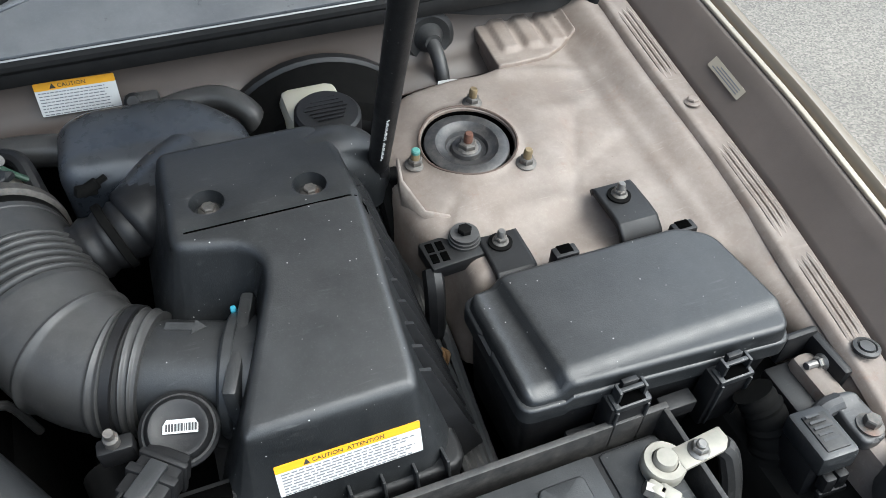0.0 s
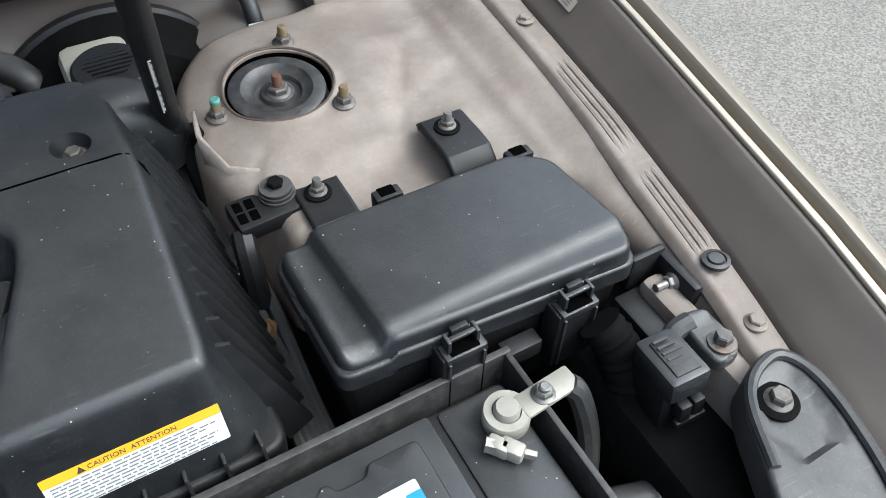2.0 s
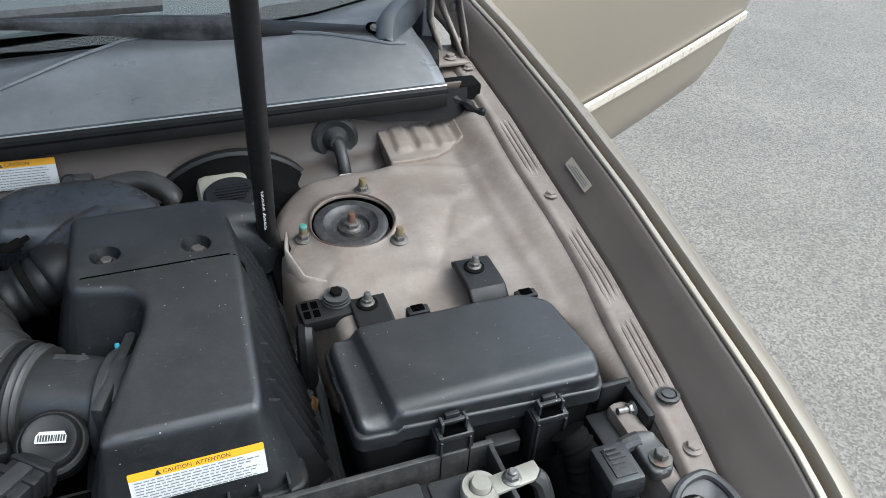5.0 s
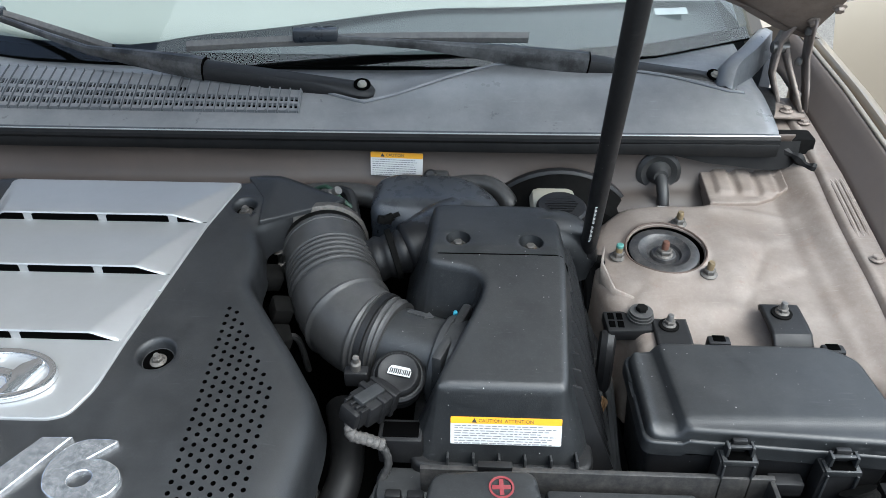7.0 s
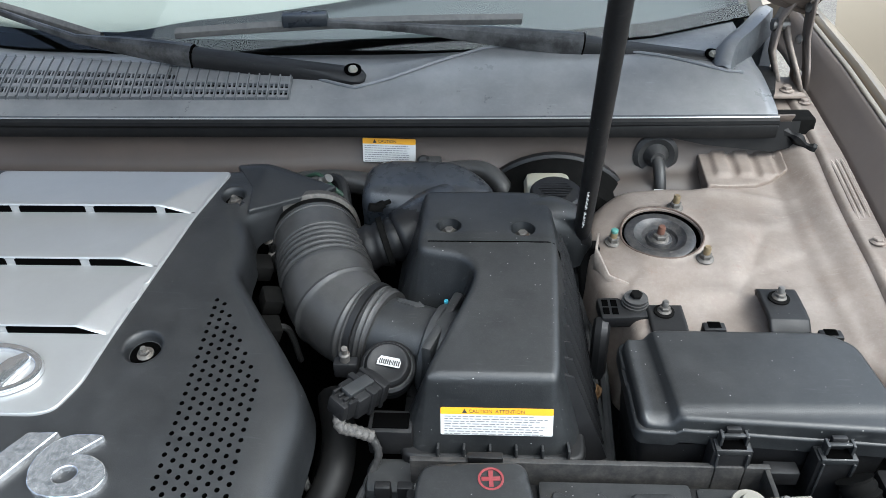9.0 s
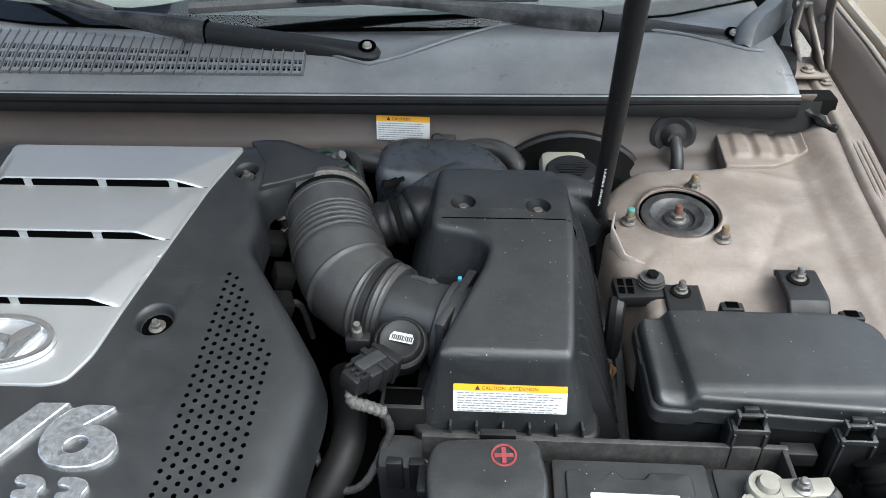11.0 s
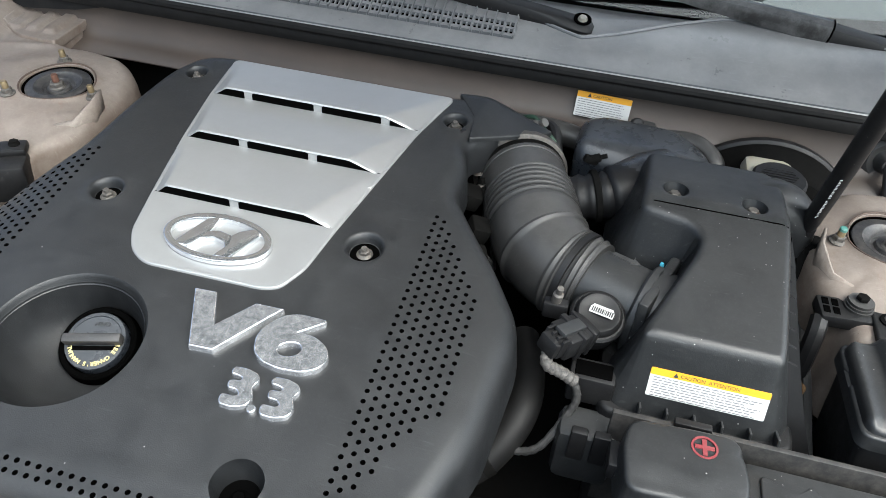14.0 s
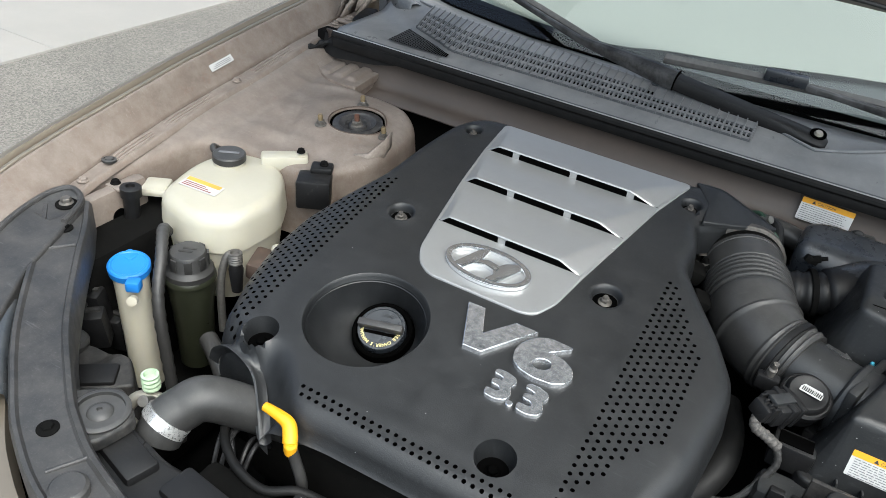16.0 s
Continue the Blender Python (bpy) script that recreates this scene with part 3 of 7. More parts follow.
def strut_mount(side):
    m = thing("strut_mount", (side * 0.55, 0, 0.86), "black rubber strut top mount with rusty centre nut", "strut mount", "strut mounts")
    tilt = (0, -0.09, 1)
    part("rubber_disc", spun([(0.030, -0.014), (0.0430, -0.012), (0.0444, -0.002), (0.0438, 0.0015), (0.0420, 0.0028), (0.0325, 0.0032), (0.0312, 0.0022), (0.0300, 0.0008), (0.0225, -0.0015), (0.0205, -0.0052), (0.0165, -0.0062), (0.0150, -0.002), (0.0135, -0.0012), (0, -0.0012)], (side * 0.552, 0.012, 0.8795), tilt, 56), M_DISC, m, "dusty ribbed rubber disc")
    ring = [(0.5545 + 0.0505 * math.cos(6.28319 * k / 40), 0.0145 + 0.0505 * math.sin(6.28319 * k / 40)) for k in range(41)]
    part("rusty_rim", pipe([(side * x, y, sheet_height(x, y) - 0.0002) for x, y in ring], 0.0014, 1, 6), M_GRIME, m, "rust-brown edge of the opening")
    # black liner paints the shade between disc and opening
    part("gap_liner", spun([(0.0474, -0.022), (0.0474, 0.0), (0.0470, 0.0), (0.0470, -0.022), (0.030, -0.022)], (side * 0.5545, 0.0145, 0.8805), tilt, 44), M_PIT, m, "black ring standing for the shade in the gap")
    part("nut", hexhead((side * 0.552, 0.010, 0.8775), tilt, 0.0165, 0.009, 0.023), M_GRITTY, m, "rusty centre nut", smooth=25)
    part("stud", spun([(0.0046, 0), (0.0046, 0.0165), (0.0036, 0.0185), (0, 0.0185)], (side * 0.552, 0.010, 0.879), tilt, 14), M_RUST, m, "rusted threaded rod end")
    for k, (dx, dy) in enumerate(((0.031, 0.068), (-0.056, 0.006), (0.047, -0.034))):
        at = (side * (0.55 + dx), dy, sheet_height(0.55 + dx, dy) + 0.0005)
        nut = part("flange_nut", hexhead(at, tilt, 0.0125, 0.009, 0.021), M_GRITTY, m, smooth=25)
        part("stud", spun([(0.0044, 0.006), (0.0044, 0.0175), (0.0034, 0.0195), (0, 0.0195)], at, tilt, 12), M_BRASS, nut, "yellow-zinc stud")
        if k == 1 and side > 0:
            part("paint_mark", spun([(0.0046, 0.0165), (0.0046, 0.0197), (0.0033, 0.0207), (0, 0.0207)], at, tilt, 12), M_TEAL, nut, "teal paint mark")


def small_label(side):
    lbl = thing("fender_label", (side * 0.82, -0.03, 0.9), "small pale sticker on the inner fender wall", "label", "fender labels")
    y0, y1 = 0.006, -0.052
    p = lambda y, k: Vector((side * (rail_x(y) + 0.012 + k * (edge_x(y) - 0.012 - rail_x(y) - 0.012) - 0.003), y, rail_z(y) + 0.018 + k * (edge_z(y) - 0.014 - rail_z(y) - 0.018) + 0.001))
    a, b, c = p(y0, 0.22), p(y1, 0.22), p(y0, 0.80)
    lay = plane_lay(a if side < 0 else b, (b - a) * (1 if side < 0 else -1), c - a)
    w, h = (b - a).length, (c - a).length
    part("backing", flat([rounded(rect(0, 0, w, h), 0.001)], 0.0005, lay), M_BEIGE if side > 0 else M_WHITE, lbl)
    for k in range(3):
        part("print_bar", flat([rect(w * 0.10, h * (0.2 + 0.22 * k), w * (0.9 - 0.08 * k), h * (0.30 + 0.22 * k))], 0.0009, lay), M_GREY, lbl)


def firewall():
    rows = []
    for y, z in ((0.196, 0.955), (0.203, 0.945), (0.206, 0.92), (0.200, 0.885), (0.185, 0.868), (0.150, 0.862)):
        rows.append([(x, y + 0.004 * math.sin(x * 9), z - (0.018 * math.exp(-((x - 0.45) / 0.08) ** 2) if z < 0.89 else 0)) for x in np.linspace(-0.76, 0.76, 60)])
    thick(part("firewall", loft(rows), M_FIRE, body, "dark brown firewall panel below the cowl", smooth=60), 0.003, 0)
    # bulkhead, floor and rails are coloured near black for the bay's deep shade
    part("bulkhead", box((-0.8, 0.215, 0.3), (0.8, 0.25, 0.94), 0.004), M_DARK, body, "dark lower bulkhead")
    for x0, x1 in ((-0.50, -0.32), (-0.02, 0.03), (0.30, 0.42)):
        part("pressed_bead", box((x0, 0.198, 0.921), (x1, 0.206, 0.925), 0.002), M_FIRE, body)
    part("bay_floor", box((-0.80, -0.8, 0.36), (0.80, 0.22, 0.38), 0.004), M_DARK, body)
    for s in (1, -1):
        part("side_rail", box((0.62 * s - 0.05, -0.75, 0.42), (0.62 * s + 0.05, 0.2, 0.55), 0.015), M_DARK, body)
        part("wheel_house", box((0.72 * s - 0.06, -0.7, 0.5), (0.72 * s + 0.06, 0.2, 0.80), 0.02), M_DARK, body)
        part("apron_hole", spun([(0.0125, 0.0), (0.0125, 0.0008), (0, 0.0008)], (0.7232 * s, -0.358, 0.800), (-s, 0, 0), 24), M_PIT, body)
        part("front_apron", box((0.735 * s - 0.012, -0.47, 0.70), (0.735 * s + 0.012, -0.30, 0.845), 0.008), M_PAINT, body)


for s in (1, -1):
    fender(s), apron(s), strut_mount(s), small_label(s)
firewall()

# ---------------------------------------------------------------- cowl, glass, wipers
crest_y = curve_y([(-0.76, 0.45), (-0.65, 0.372), (-0.54, 0.33), (-0.43, 0.306), (-0.2, 0.283), (0.05, 0.264), (0.10, 0.245), (0.145, 0.232), (0.19, 0.246), (0.27, 0.288), (0.34, 0.312), (0.45, 0.315), (0.58, 0.292), (0.68, 0.262), (0.72, 0.27), (0.76, 0.30)])
crest_z = curve_y([(-0.76, 0.995), (-0.65, 0.995), (-0.4, 1.0), (0.05, 0.993), (0.145, 0.980), (0.2, 0.988), (0.34, 1.010), (0.45, 1.012), (0.6, 1.003), (0.70, 0.988), (0.76, 0.97)])
glass_y = curve_y([(-0.80, 0.50), (-0.6, 0.40), (-0.4, 0.345), (-0.2, 0.325), (0.0, 0.318), (0.2, 0.320), (0.4, 0.338), (0.6, 0.385), (0.80, 0.49)])
COWL_TOP = 1.004


def retreat(x):
    """The flat deck ahead of the grille widens towards the far corner."""
    return 0.55 * max(0.0, -0.487 - x) * ease(-0.47, -0.53, x)



def cowl():
    c = thing("cowl_panel", (0, 0.25, 0.95), "dusty blue-black plastic cowl panel below the windshield", "cowl panel")
    xs = np.linspace(-0.735, 0.735, 90)
    rows = []
    for x in xs:
        cy, cz, gy = crest_y(x), crest_z(x), glass_y(x)
        bow = 0.006 * (x / 0.7) ** 2
        row = [(0.186 + bow, 0.950), (0.188 + bow, 0.958), (0.196 + bow, 0.962), (0.208 + bow + retreat(x), 0.965)]
        for k in (0.25, 0.5, 0.75, 0.9, 1.0):
            y0, z0 = row[3]
            row.append((y0 + (cy - y0) * k, z0 + (cz - z0) * (k + 0.35 * k * (1 - k))))
        for k, dip in ((0.06, 0.0005), (0.2, 0.004), (0.6, 0.006), (1.0, 0.009)):
            row.append((cy + max(0.012, gy - cy) * k, cz + (COWL_TOP - cz) * k - dip))
        rows.append([(x, y, z) for y, z in row])
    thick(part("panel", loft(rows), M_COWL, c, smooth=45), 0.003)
    part("weather_strip", pipe([(x, 0.183 + 0.006 * (x / 0.7) ** 2, 0.950) for x in np.linspace(-0.74, 0.735, 14)], 0.0075, 2, 10), M_SEAL, c, "black rubber bonnet seal")
    part("seal_lip", box((-0.735, 0.180, 0.928), (0.735, 0.190, 0.948), 0.003), M_SEAL, c)
    # the highlight on the seal, modelled as a thin silver pipe
    part("bright_edge", pipe([(x, 0.182 + 0.006 * (x / 0.7) ** 2, 0.9565) for x in np.linspace(-0.74, 0.735, 14)], 0.0016, 2, 6), M_SILVER, c, "thin pale strip standing for the seal's highlight")
    for s in (1, -1):
        part("corner_flap", loft([[(s * 0.55, 0.189, 0.949), (s * 0.64, 0.192, 0.948), (s * 0.735, 0.195, 0.946), (s * 0.775, 0.21, 0.940)],
                                  [(s * 0.55, 0.188, 0.935), (s * 0.64, 0.186, 0.915), (s * 0.735, 0.184, 0.905), (s * 0.772, 0.196, 0.908)]]), M_SEAL, c)
        rng = random.Random(3)
        pts = [(s * (0.728 + 0.010 * k), 0.216 - 0.006 * k, 0.936 - 0.0035 * k + rng.uniform(-0.003, 0.003)) for k in range(9)]
        part("foam_strip", pipe(pts, lambda t: 0.0065 + 0.0025 * math.sin(t * 27), 3, 7), M_SEAL, c, "torn strip of black foam")
    # grille: black sheet for the shade in the slots, ribs and cross bars
    gx0, gx1 = -0.612, 0.052

    def g_at(x, k, up):
        y0, z0 = 0.212 + retreat(x) + 0.006 * (x / 0.7) ** 2, 0.9665
        cy, cz = crest_y(x), crest_z(x)
        k2 = k + 0.35 * k * (1 - k)
        return (x, y0 + (cy - y0) * k, z0 + (cz - z0) * k2 + up)

    xs = np.linspace(gx0, gx1, 40)
    far = [x for x in xs if x < -0.120]
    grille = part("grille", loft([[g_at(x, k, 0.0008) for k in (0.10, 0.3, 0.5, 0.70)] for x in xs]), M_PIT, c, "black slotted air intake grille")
    for k0, k1, line in ((0.07, 0.155, xs), (0.265, 0.345, xs), (0.455, 0.535, xs), (0.645, 0.97, far), (0.515, 0.97, [x for x in xs if x > -0.127])):
        part("cross_bar", loft([[g_at(x, k, u) for k, u in ((k0, 0.0006), (k0 + 0.006, 0.0046), ((k0 + k1) / 2, 0.0048), (k1 - 0.006, 0.0046), (k1, 0.0006))] for x in line]), M_COWL, grille)
    cells = 43
    for j in range(2 * cells + 1):
        x = gx0 + (gx1 - gx0) * j / (2 * cells)
        top = 0.66 if x < -0.120 else 0.53
        if j % 2:
            part("grille_bar", loft([[g_at(x - 0.0013, k, 0.0008), g_at(x - 0.0012, k, 0.0044), g_at(x + 0.0012, k, 0.0044), g_at(x + 0.0013, k, 0.0008)] for k in (0.10, 0.4, top)]), M_COWL, grille, smooth=0)
        else:
            part("grille_rib", loft([[g_at(x - 0.0021, k, 0.0008), g_at(x - 0.0020, k, 0.0045), g_at(x - 0.0010, k, 0.0046), g_at(x - 0.0009, k, 0.0082), g_at(x + 0.0009, k, 0.0082), g_at(x + 0.0010, k, 0.0046), g_at(x + 0.0020, k, 0.0045), g_at(x + 0.0021, k, 0.0008)] for k in (0.05, 0.3, 0.55, 0.8, 0.97)]), M_COWL, grille, smooth=0)
    part("crest_lip", pipe([(x, crest_y(x), crest_z(x) + 0.001) for x in np.linspace(-0.66, 0.70, 60)], 0.0026, 1, 8), M_COWL, c, "rounded crest edge")
    for s in (1, -1):
        line = spline([(0.672, 0.270, 0.986), (0.688, 0.308, 1.008), (0.732, 0.370, 1.012), (0.780, 0.450, 1.012)] if s > 0 else [(-0.655, 0.356, 0.985), (-0.692, 0.366, 0.992), (-0.727, 0.397, 0.996), (-0.757, 0.444, 1.000), (-0.774, 0.490, 1.004)], 5)
        up = [[p + Vector((s * dx, dy, dz)) for dx, dy, dz in ((-0.016, 0.016, -0.012), (-0.008, 0.008, 0.006), (0.0, 0.0, 0.011), (0.008, -0.006, 0.008), (0.014, -0.010, -0.03))] for p in line]
        thick(part("corner_upstand", loft(up), M_COWL, c, "moulded cowl corner beside the glass", smooth=60), 0.002, 0)
        # added dark block in place of the shaded hole by the hinge
        part("corner_filler", box((s * 0.752 - 0.016, 0.27, 0.92), (s * 0.752 + 0.016, 0.36, 0.962), 0.006, turn=(0, 0, -s * 18)), M_SEAL, c)
    # fine mesh patch near the far corner, ahead of the grille
    def m_at(u, v, up):
        x = -0.622 + 0.130 * u
        return (x, 0.197 + 0.006 * (x / 0.7) ** 2 + (0.008 + 0.94 * retreat(x)) * v, 0.9622 + 0.0030 * v + up)

    mesh = part("fine_mesh", loft([[m_at(i / 8, j / 4, 0.0042) for j in range(5)] for i in range(9)]), M_TRAY, c, "fine plastic mesh")
    bm = bmesh.new()
    for i in range(30):
        for j in range(9):
            spun([(0.0014, 0), (0, 0.0004)], m_at((i + 0.5) / 30, (j + 0.5) / 9, 0.0045), (0, -0.3, 1), 6, bm)
    tagged(part("mesh_holes", bm, M_PIT, mesh), kind="stuff")


M_STICK = mat("faded_sticker", (0.20, 0.23, 0.23), 0.5)


def windshield():
    w = thing("windshield", (0, 0.6, 1.0), "pale green tinted windshield with dark lower band", "windshield")
    rows, band = [], []
    for x in np.linspace(-0.80, 0.80, 40):
        gy = glass_y(x)
        rows.append([(x * (1 - 0.12 * k), gy + 0.86 * k - 0.03 * k * (1 - k), COWL_TOP - 0.004 + 0.47 * k + 0.03 * k * (1 - k)) for k in np.linspace(0, 1, 9)])
        band.append([(x * 0.995, gy + 0.86 * k + 0.004, COWL_TOP - 0.010 + 0.47 * k) for k in np.linspace(0, 0.032, 4)])
    pane = part("pane", loft(rows), M_GLASS, w)
    if sum(p.normal.z for p in pane.data.polygons) < 0:
        pane.data.flip_normals()
    pane.visible_shadow = False
    part("frit_band", loft(band), M_PIT, w, "black ceramic band")
    part("sticker", flat([rounded(rect(0, 0, 0.055, 0.014), 0.002)], 0.0004, plane_lay((0.60, 0.458, 1.041), (1, 0.15, 0), (0, 0.86, 0.47))), M_STICK, w, "pale strip sticker")


def cabin():
    c = thing("car_cabin", (0, 1.2, 0.4), "dark car cabin with dashboard and roof", "car cabin", kind="structure")
    rows = [[(x, glass_y(x) + 0.02 + d, z) for d, z in ((0.03, 0.965), (0.14, 0.990), (0.25, 1.002), (0.62, 1.008), (0.70, 0.9), (0.72, 0.5))] for x in np.linspace(-0.76, 0.76, 20)]
    part("dashboard", loft(rows), M_INTERIOR, c)
    # reaches forward on one side to paint the pale reflection in the glass
    near_edge = lambda x: 0.33 + 0.10 * ease(-0.33, -0.12, x) + 0.15 * ease(-0.18, 0.30, x) + 0.05 * ease(0.3, 0.7, x)
    part("dash_top", loft([[(x, y, 1.0135 + 0.010 * (y - 0.55)) for y in (max(near_edge(x), glass_y(x) + 0.03 + 1.83 * (1.0135 - COWL_TOP)), 0.64, 0.76, 0.95, 1.20)] for x in np.linspace(-0.75, 0.75, 40)]), M_DASH, c, "pale dashboard top, its front part standing for glass reflection")
    part("cabin_back", box((-0.80, 2.0, 0.3), (0.80, 2.06, 1.47), 0.02), M_INTERIOR, c)
    for s in (1, -1):
        part("cabin_side", box((s * 0.80 - 0.01, 0.45, 0.3), (s * 0.80 + 0.01, 2.05, 0.98), 0.004), M_INTERIOR, c)
        part("seat_back", box((s * 0.36 - 0.22, 1.5, 0.5), (s * 0.36 + 0.22, 1.62, 1.2), 0.05), M_INTERIOR, c)
    part("roof", loft([[(x, y, 1.46 + 0.03 * math.cos(x * 2) - 0.10 * max(0, (y - 2.0)) ** 2) for x in np.linspace(-0.68, 0.68, 12)] for y in np.linspace(1.22, 2.7, 8)] + [[(x * 1.08, y, z - 0.03 * (x / 0.7) ** 2) for x in np.linspace(-0.68, 0.68, 12)] for y, z in ((3.05, 1.18), (3.3, 1.00), (3.75, 0.96), (3.85, 0.80), (3.85, 0.3))]), M_BODY, c, smooth=60)
    part("cabin_floor", box((-0.80, 0.3, 0.28), (0.80, 2.6, 0.3), 0.01), M_INTERIOR, c)
    for s in (1, -1):
        part("windshield_pillar", pipe([(s * 0.80, 0.49, 0.99), (s * 0.75, 0.95, 1.24), (s * 0.70, 1.36, 1.46)], 0.035, 5, 10), M_BODY, c)
        part("body_side", box((s * 0.84 - 0.03, 0.62, 0.3), (s * 0.84 + 0.03, 3.85, 0.95), 0.02), M_BODY, c)
        part("side_window", loft([[(s * 0.80, 1.10, 0.95), (s * 0.80, 2.2, 0.95), (s * 0.80, 3.25, 0.95)], [(s * 0.69, 1.42, 1.44), (s * 0.69, 2.2, 1.46), (s * 0.71, 2.75, 1.38)]]), M_INTERIOR, c)


def hood():
    h = thing("hood", (0, 0.4, 1.03), "raised champagne hood seen from its ribbed underside", "hood")
    a = radians(42)
    cy, cz = 0.40, 1.035

    def at(x, d, up):
        """d metres from the hinge line towards the nose, up from the skin."""
        up += 0.06 * (1 - (x / 0.83) ** 2)
        return (x, cy - d * math.cos(a) + up * math.sin(a), cz + d * math.sin(a) + up * math.cos(a))

    bow = lambda x: 0.170 * (1 - (min(0.80, abs(x)) / 0.80) ** 4)
    xs = np.linspace(-0.83, 0.83, 30)
    part("skin", loft([[at(x, bow(x) + (1.08 - 0.12 * (x / 0.8) ** 2 - bow(x)) * k, 0.03 * math.sin(k * 3.1) + 0.012) for k in np.linspace(0, 1, 14)] for x in xs]), M_BODY, h)
    inner = part("inner_panel", loft([[at(x * 0.98, bow(x) + 0.02 + (1.04 - 0.12 * (x / 0.8) ** 2 - bow(x)) * k, -0.020 * (1 if 0.02 < k < 0.16 or k > 0.86 or abs(x) > 0.7 else 0) - 0.002) for k in np.linspace(0, 1, 20)] for x in xs]), M_PAINT, h, "tan ribbed inner panel", smooth=40)
    part("rear_flange", loft([[at(x, bow(x) + d, u) for d, u in ((0.0, 0.014), (-0.008, 0.004), (0.0, -0.012), (0.03, -0.024))] for x in xs]), M_PAINT, h)
    for x0 in (0.32, -0.05, -0.5):
        lay = plane_lay(at(x0, bow(x0) + 0.06, -0.0245), (1, 0, 0), Vector(at(0, 1, 0)) - Vector(at(0, 0, 0)))
        part("panel_slot", flat([rounded(rect(0, 0, 0.10, 0.022), 0.009)], 0.002, lay), M_PIT, inner)
    part("washer_hose", pipe([at(x, bow(x) + 0.035 + 0.008 * math.sin(x * 17), -0.028) for x in np.linspace(-0.62, 0.62, 14)], 0.0035, 4, 8), M_RUBBER, h, "thin black washer hose")
    for x in (0.25, -0.2, -0.55):
        part("hose_clip", box(tuple(Vector(at(x, bow(x) + 0.035, -0.03)) - Vector((0.009, 0.006, 0.006))), tuple(Vector(at(x, bow(x) + 0.035, -0.03)) + Vector((0.009, 0.006, 0.006))), 0.002), M_RUBBER, h)
    part("insulation", loft([[at(x, 0.60 + 0.36 * k, -0.016 + 0.004 * math.sin(x * 30) * math.sin(k * 25)) for k in np.linspace(0, 1, 12)] for x in np.linspace(-0.62, 0.62, 24)]), M_RUBBER, h, "black felt insulation")
    return h


def hood_hinge(side):
    X = lambda x: side * x
    g = part("hinge", box((X(0.785) - 0.026, 0.29, 0.938), (X(0.785) + 0.026, 0.35, 0.944), 0.003, turn=(6, 0, 0)), M_PAINT, HOOD, "painted steel hinge bolted to the wing")
    bolt(g, (X(0.785), 0.306, 0.943), (0, 0, 1), 0.012, 0.007, 0.02, material=M_PAINT)
    thick(part("lower_arm", loft([[(X(0.805), 0.30, 0.944), (X(0.805), 0.345, 0.944)], [(X(0.80), 0.315, 0.965), (X(0.80), 0.350, 0.97)], [(X(0.79), 0.345, 1.00), (X(0.79), 0.372, 1.00)], [(X(0.785), 0.375, 1.035), (X(0.785), 0.398, 1.03)]]), M_PAINT, g), 0.005, 0)
    thick(part("upper_arm", loft([[(X(0.772), 0.31, 0.955), (X(0.772), 0.33, 0.955)], [(X(0.770), 0.35, 0.985), (X(0.770), 0.368, 0.98)], [(X(0.775), 0.36, 1.03), (X(0.775), 0.388, 1.025)], [(X(0.79), 0.345, 1.075), (X(0.79), 0.385, 1.08)]]), M_PAINT, g), 0.005, 0)
    part("pivot", spun([(0.009, -0.012), (0.009, 0.012), (0, 0.012)], (X(0.778), 0.372, 1.02), (1, 0, 0), 16), M_STEEL, g)
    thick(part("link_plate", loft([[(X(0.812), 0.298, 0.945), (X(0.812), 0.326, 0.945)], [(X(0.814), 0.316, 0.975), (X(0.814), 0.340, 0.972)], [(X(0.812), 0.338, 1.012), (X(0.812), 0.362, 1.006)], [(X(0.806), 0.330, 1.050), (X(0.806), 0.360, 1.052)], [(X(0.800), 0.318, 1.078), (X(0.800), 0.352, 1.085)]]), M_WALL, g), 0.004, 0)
    for y, z in ((0.322, 0.962), (0.350, 1.005), (0.342, 1.055)):
        part("rivet", spun([(0.007, 0), (0.007, 0.003), (0.004, 0.005), (0, 0.005)], (X(0.803), y, z), (-side, -0.4, 0.2), 14), M_STEEL, g)
    for k in range(2):
        bolt(g, (X(0.80 + 0.014 * k), 0.33 - 0.035 * k, 1.075 + 0.03 * k), (0, -0.66, -0.75), 0.012, 0.008, 0.02, material=M_PAINT)


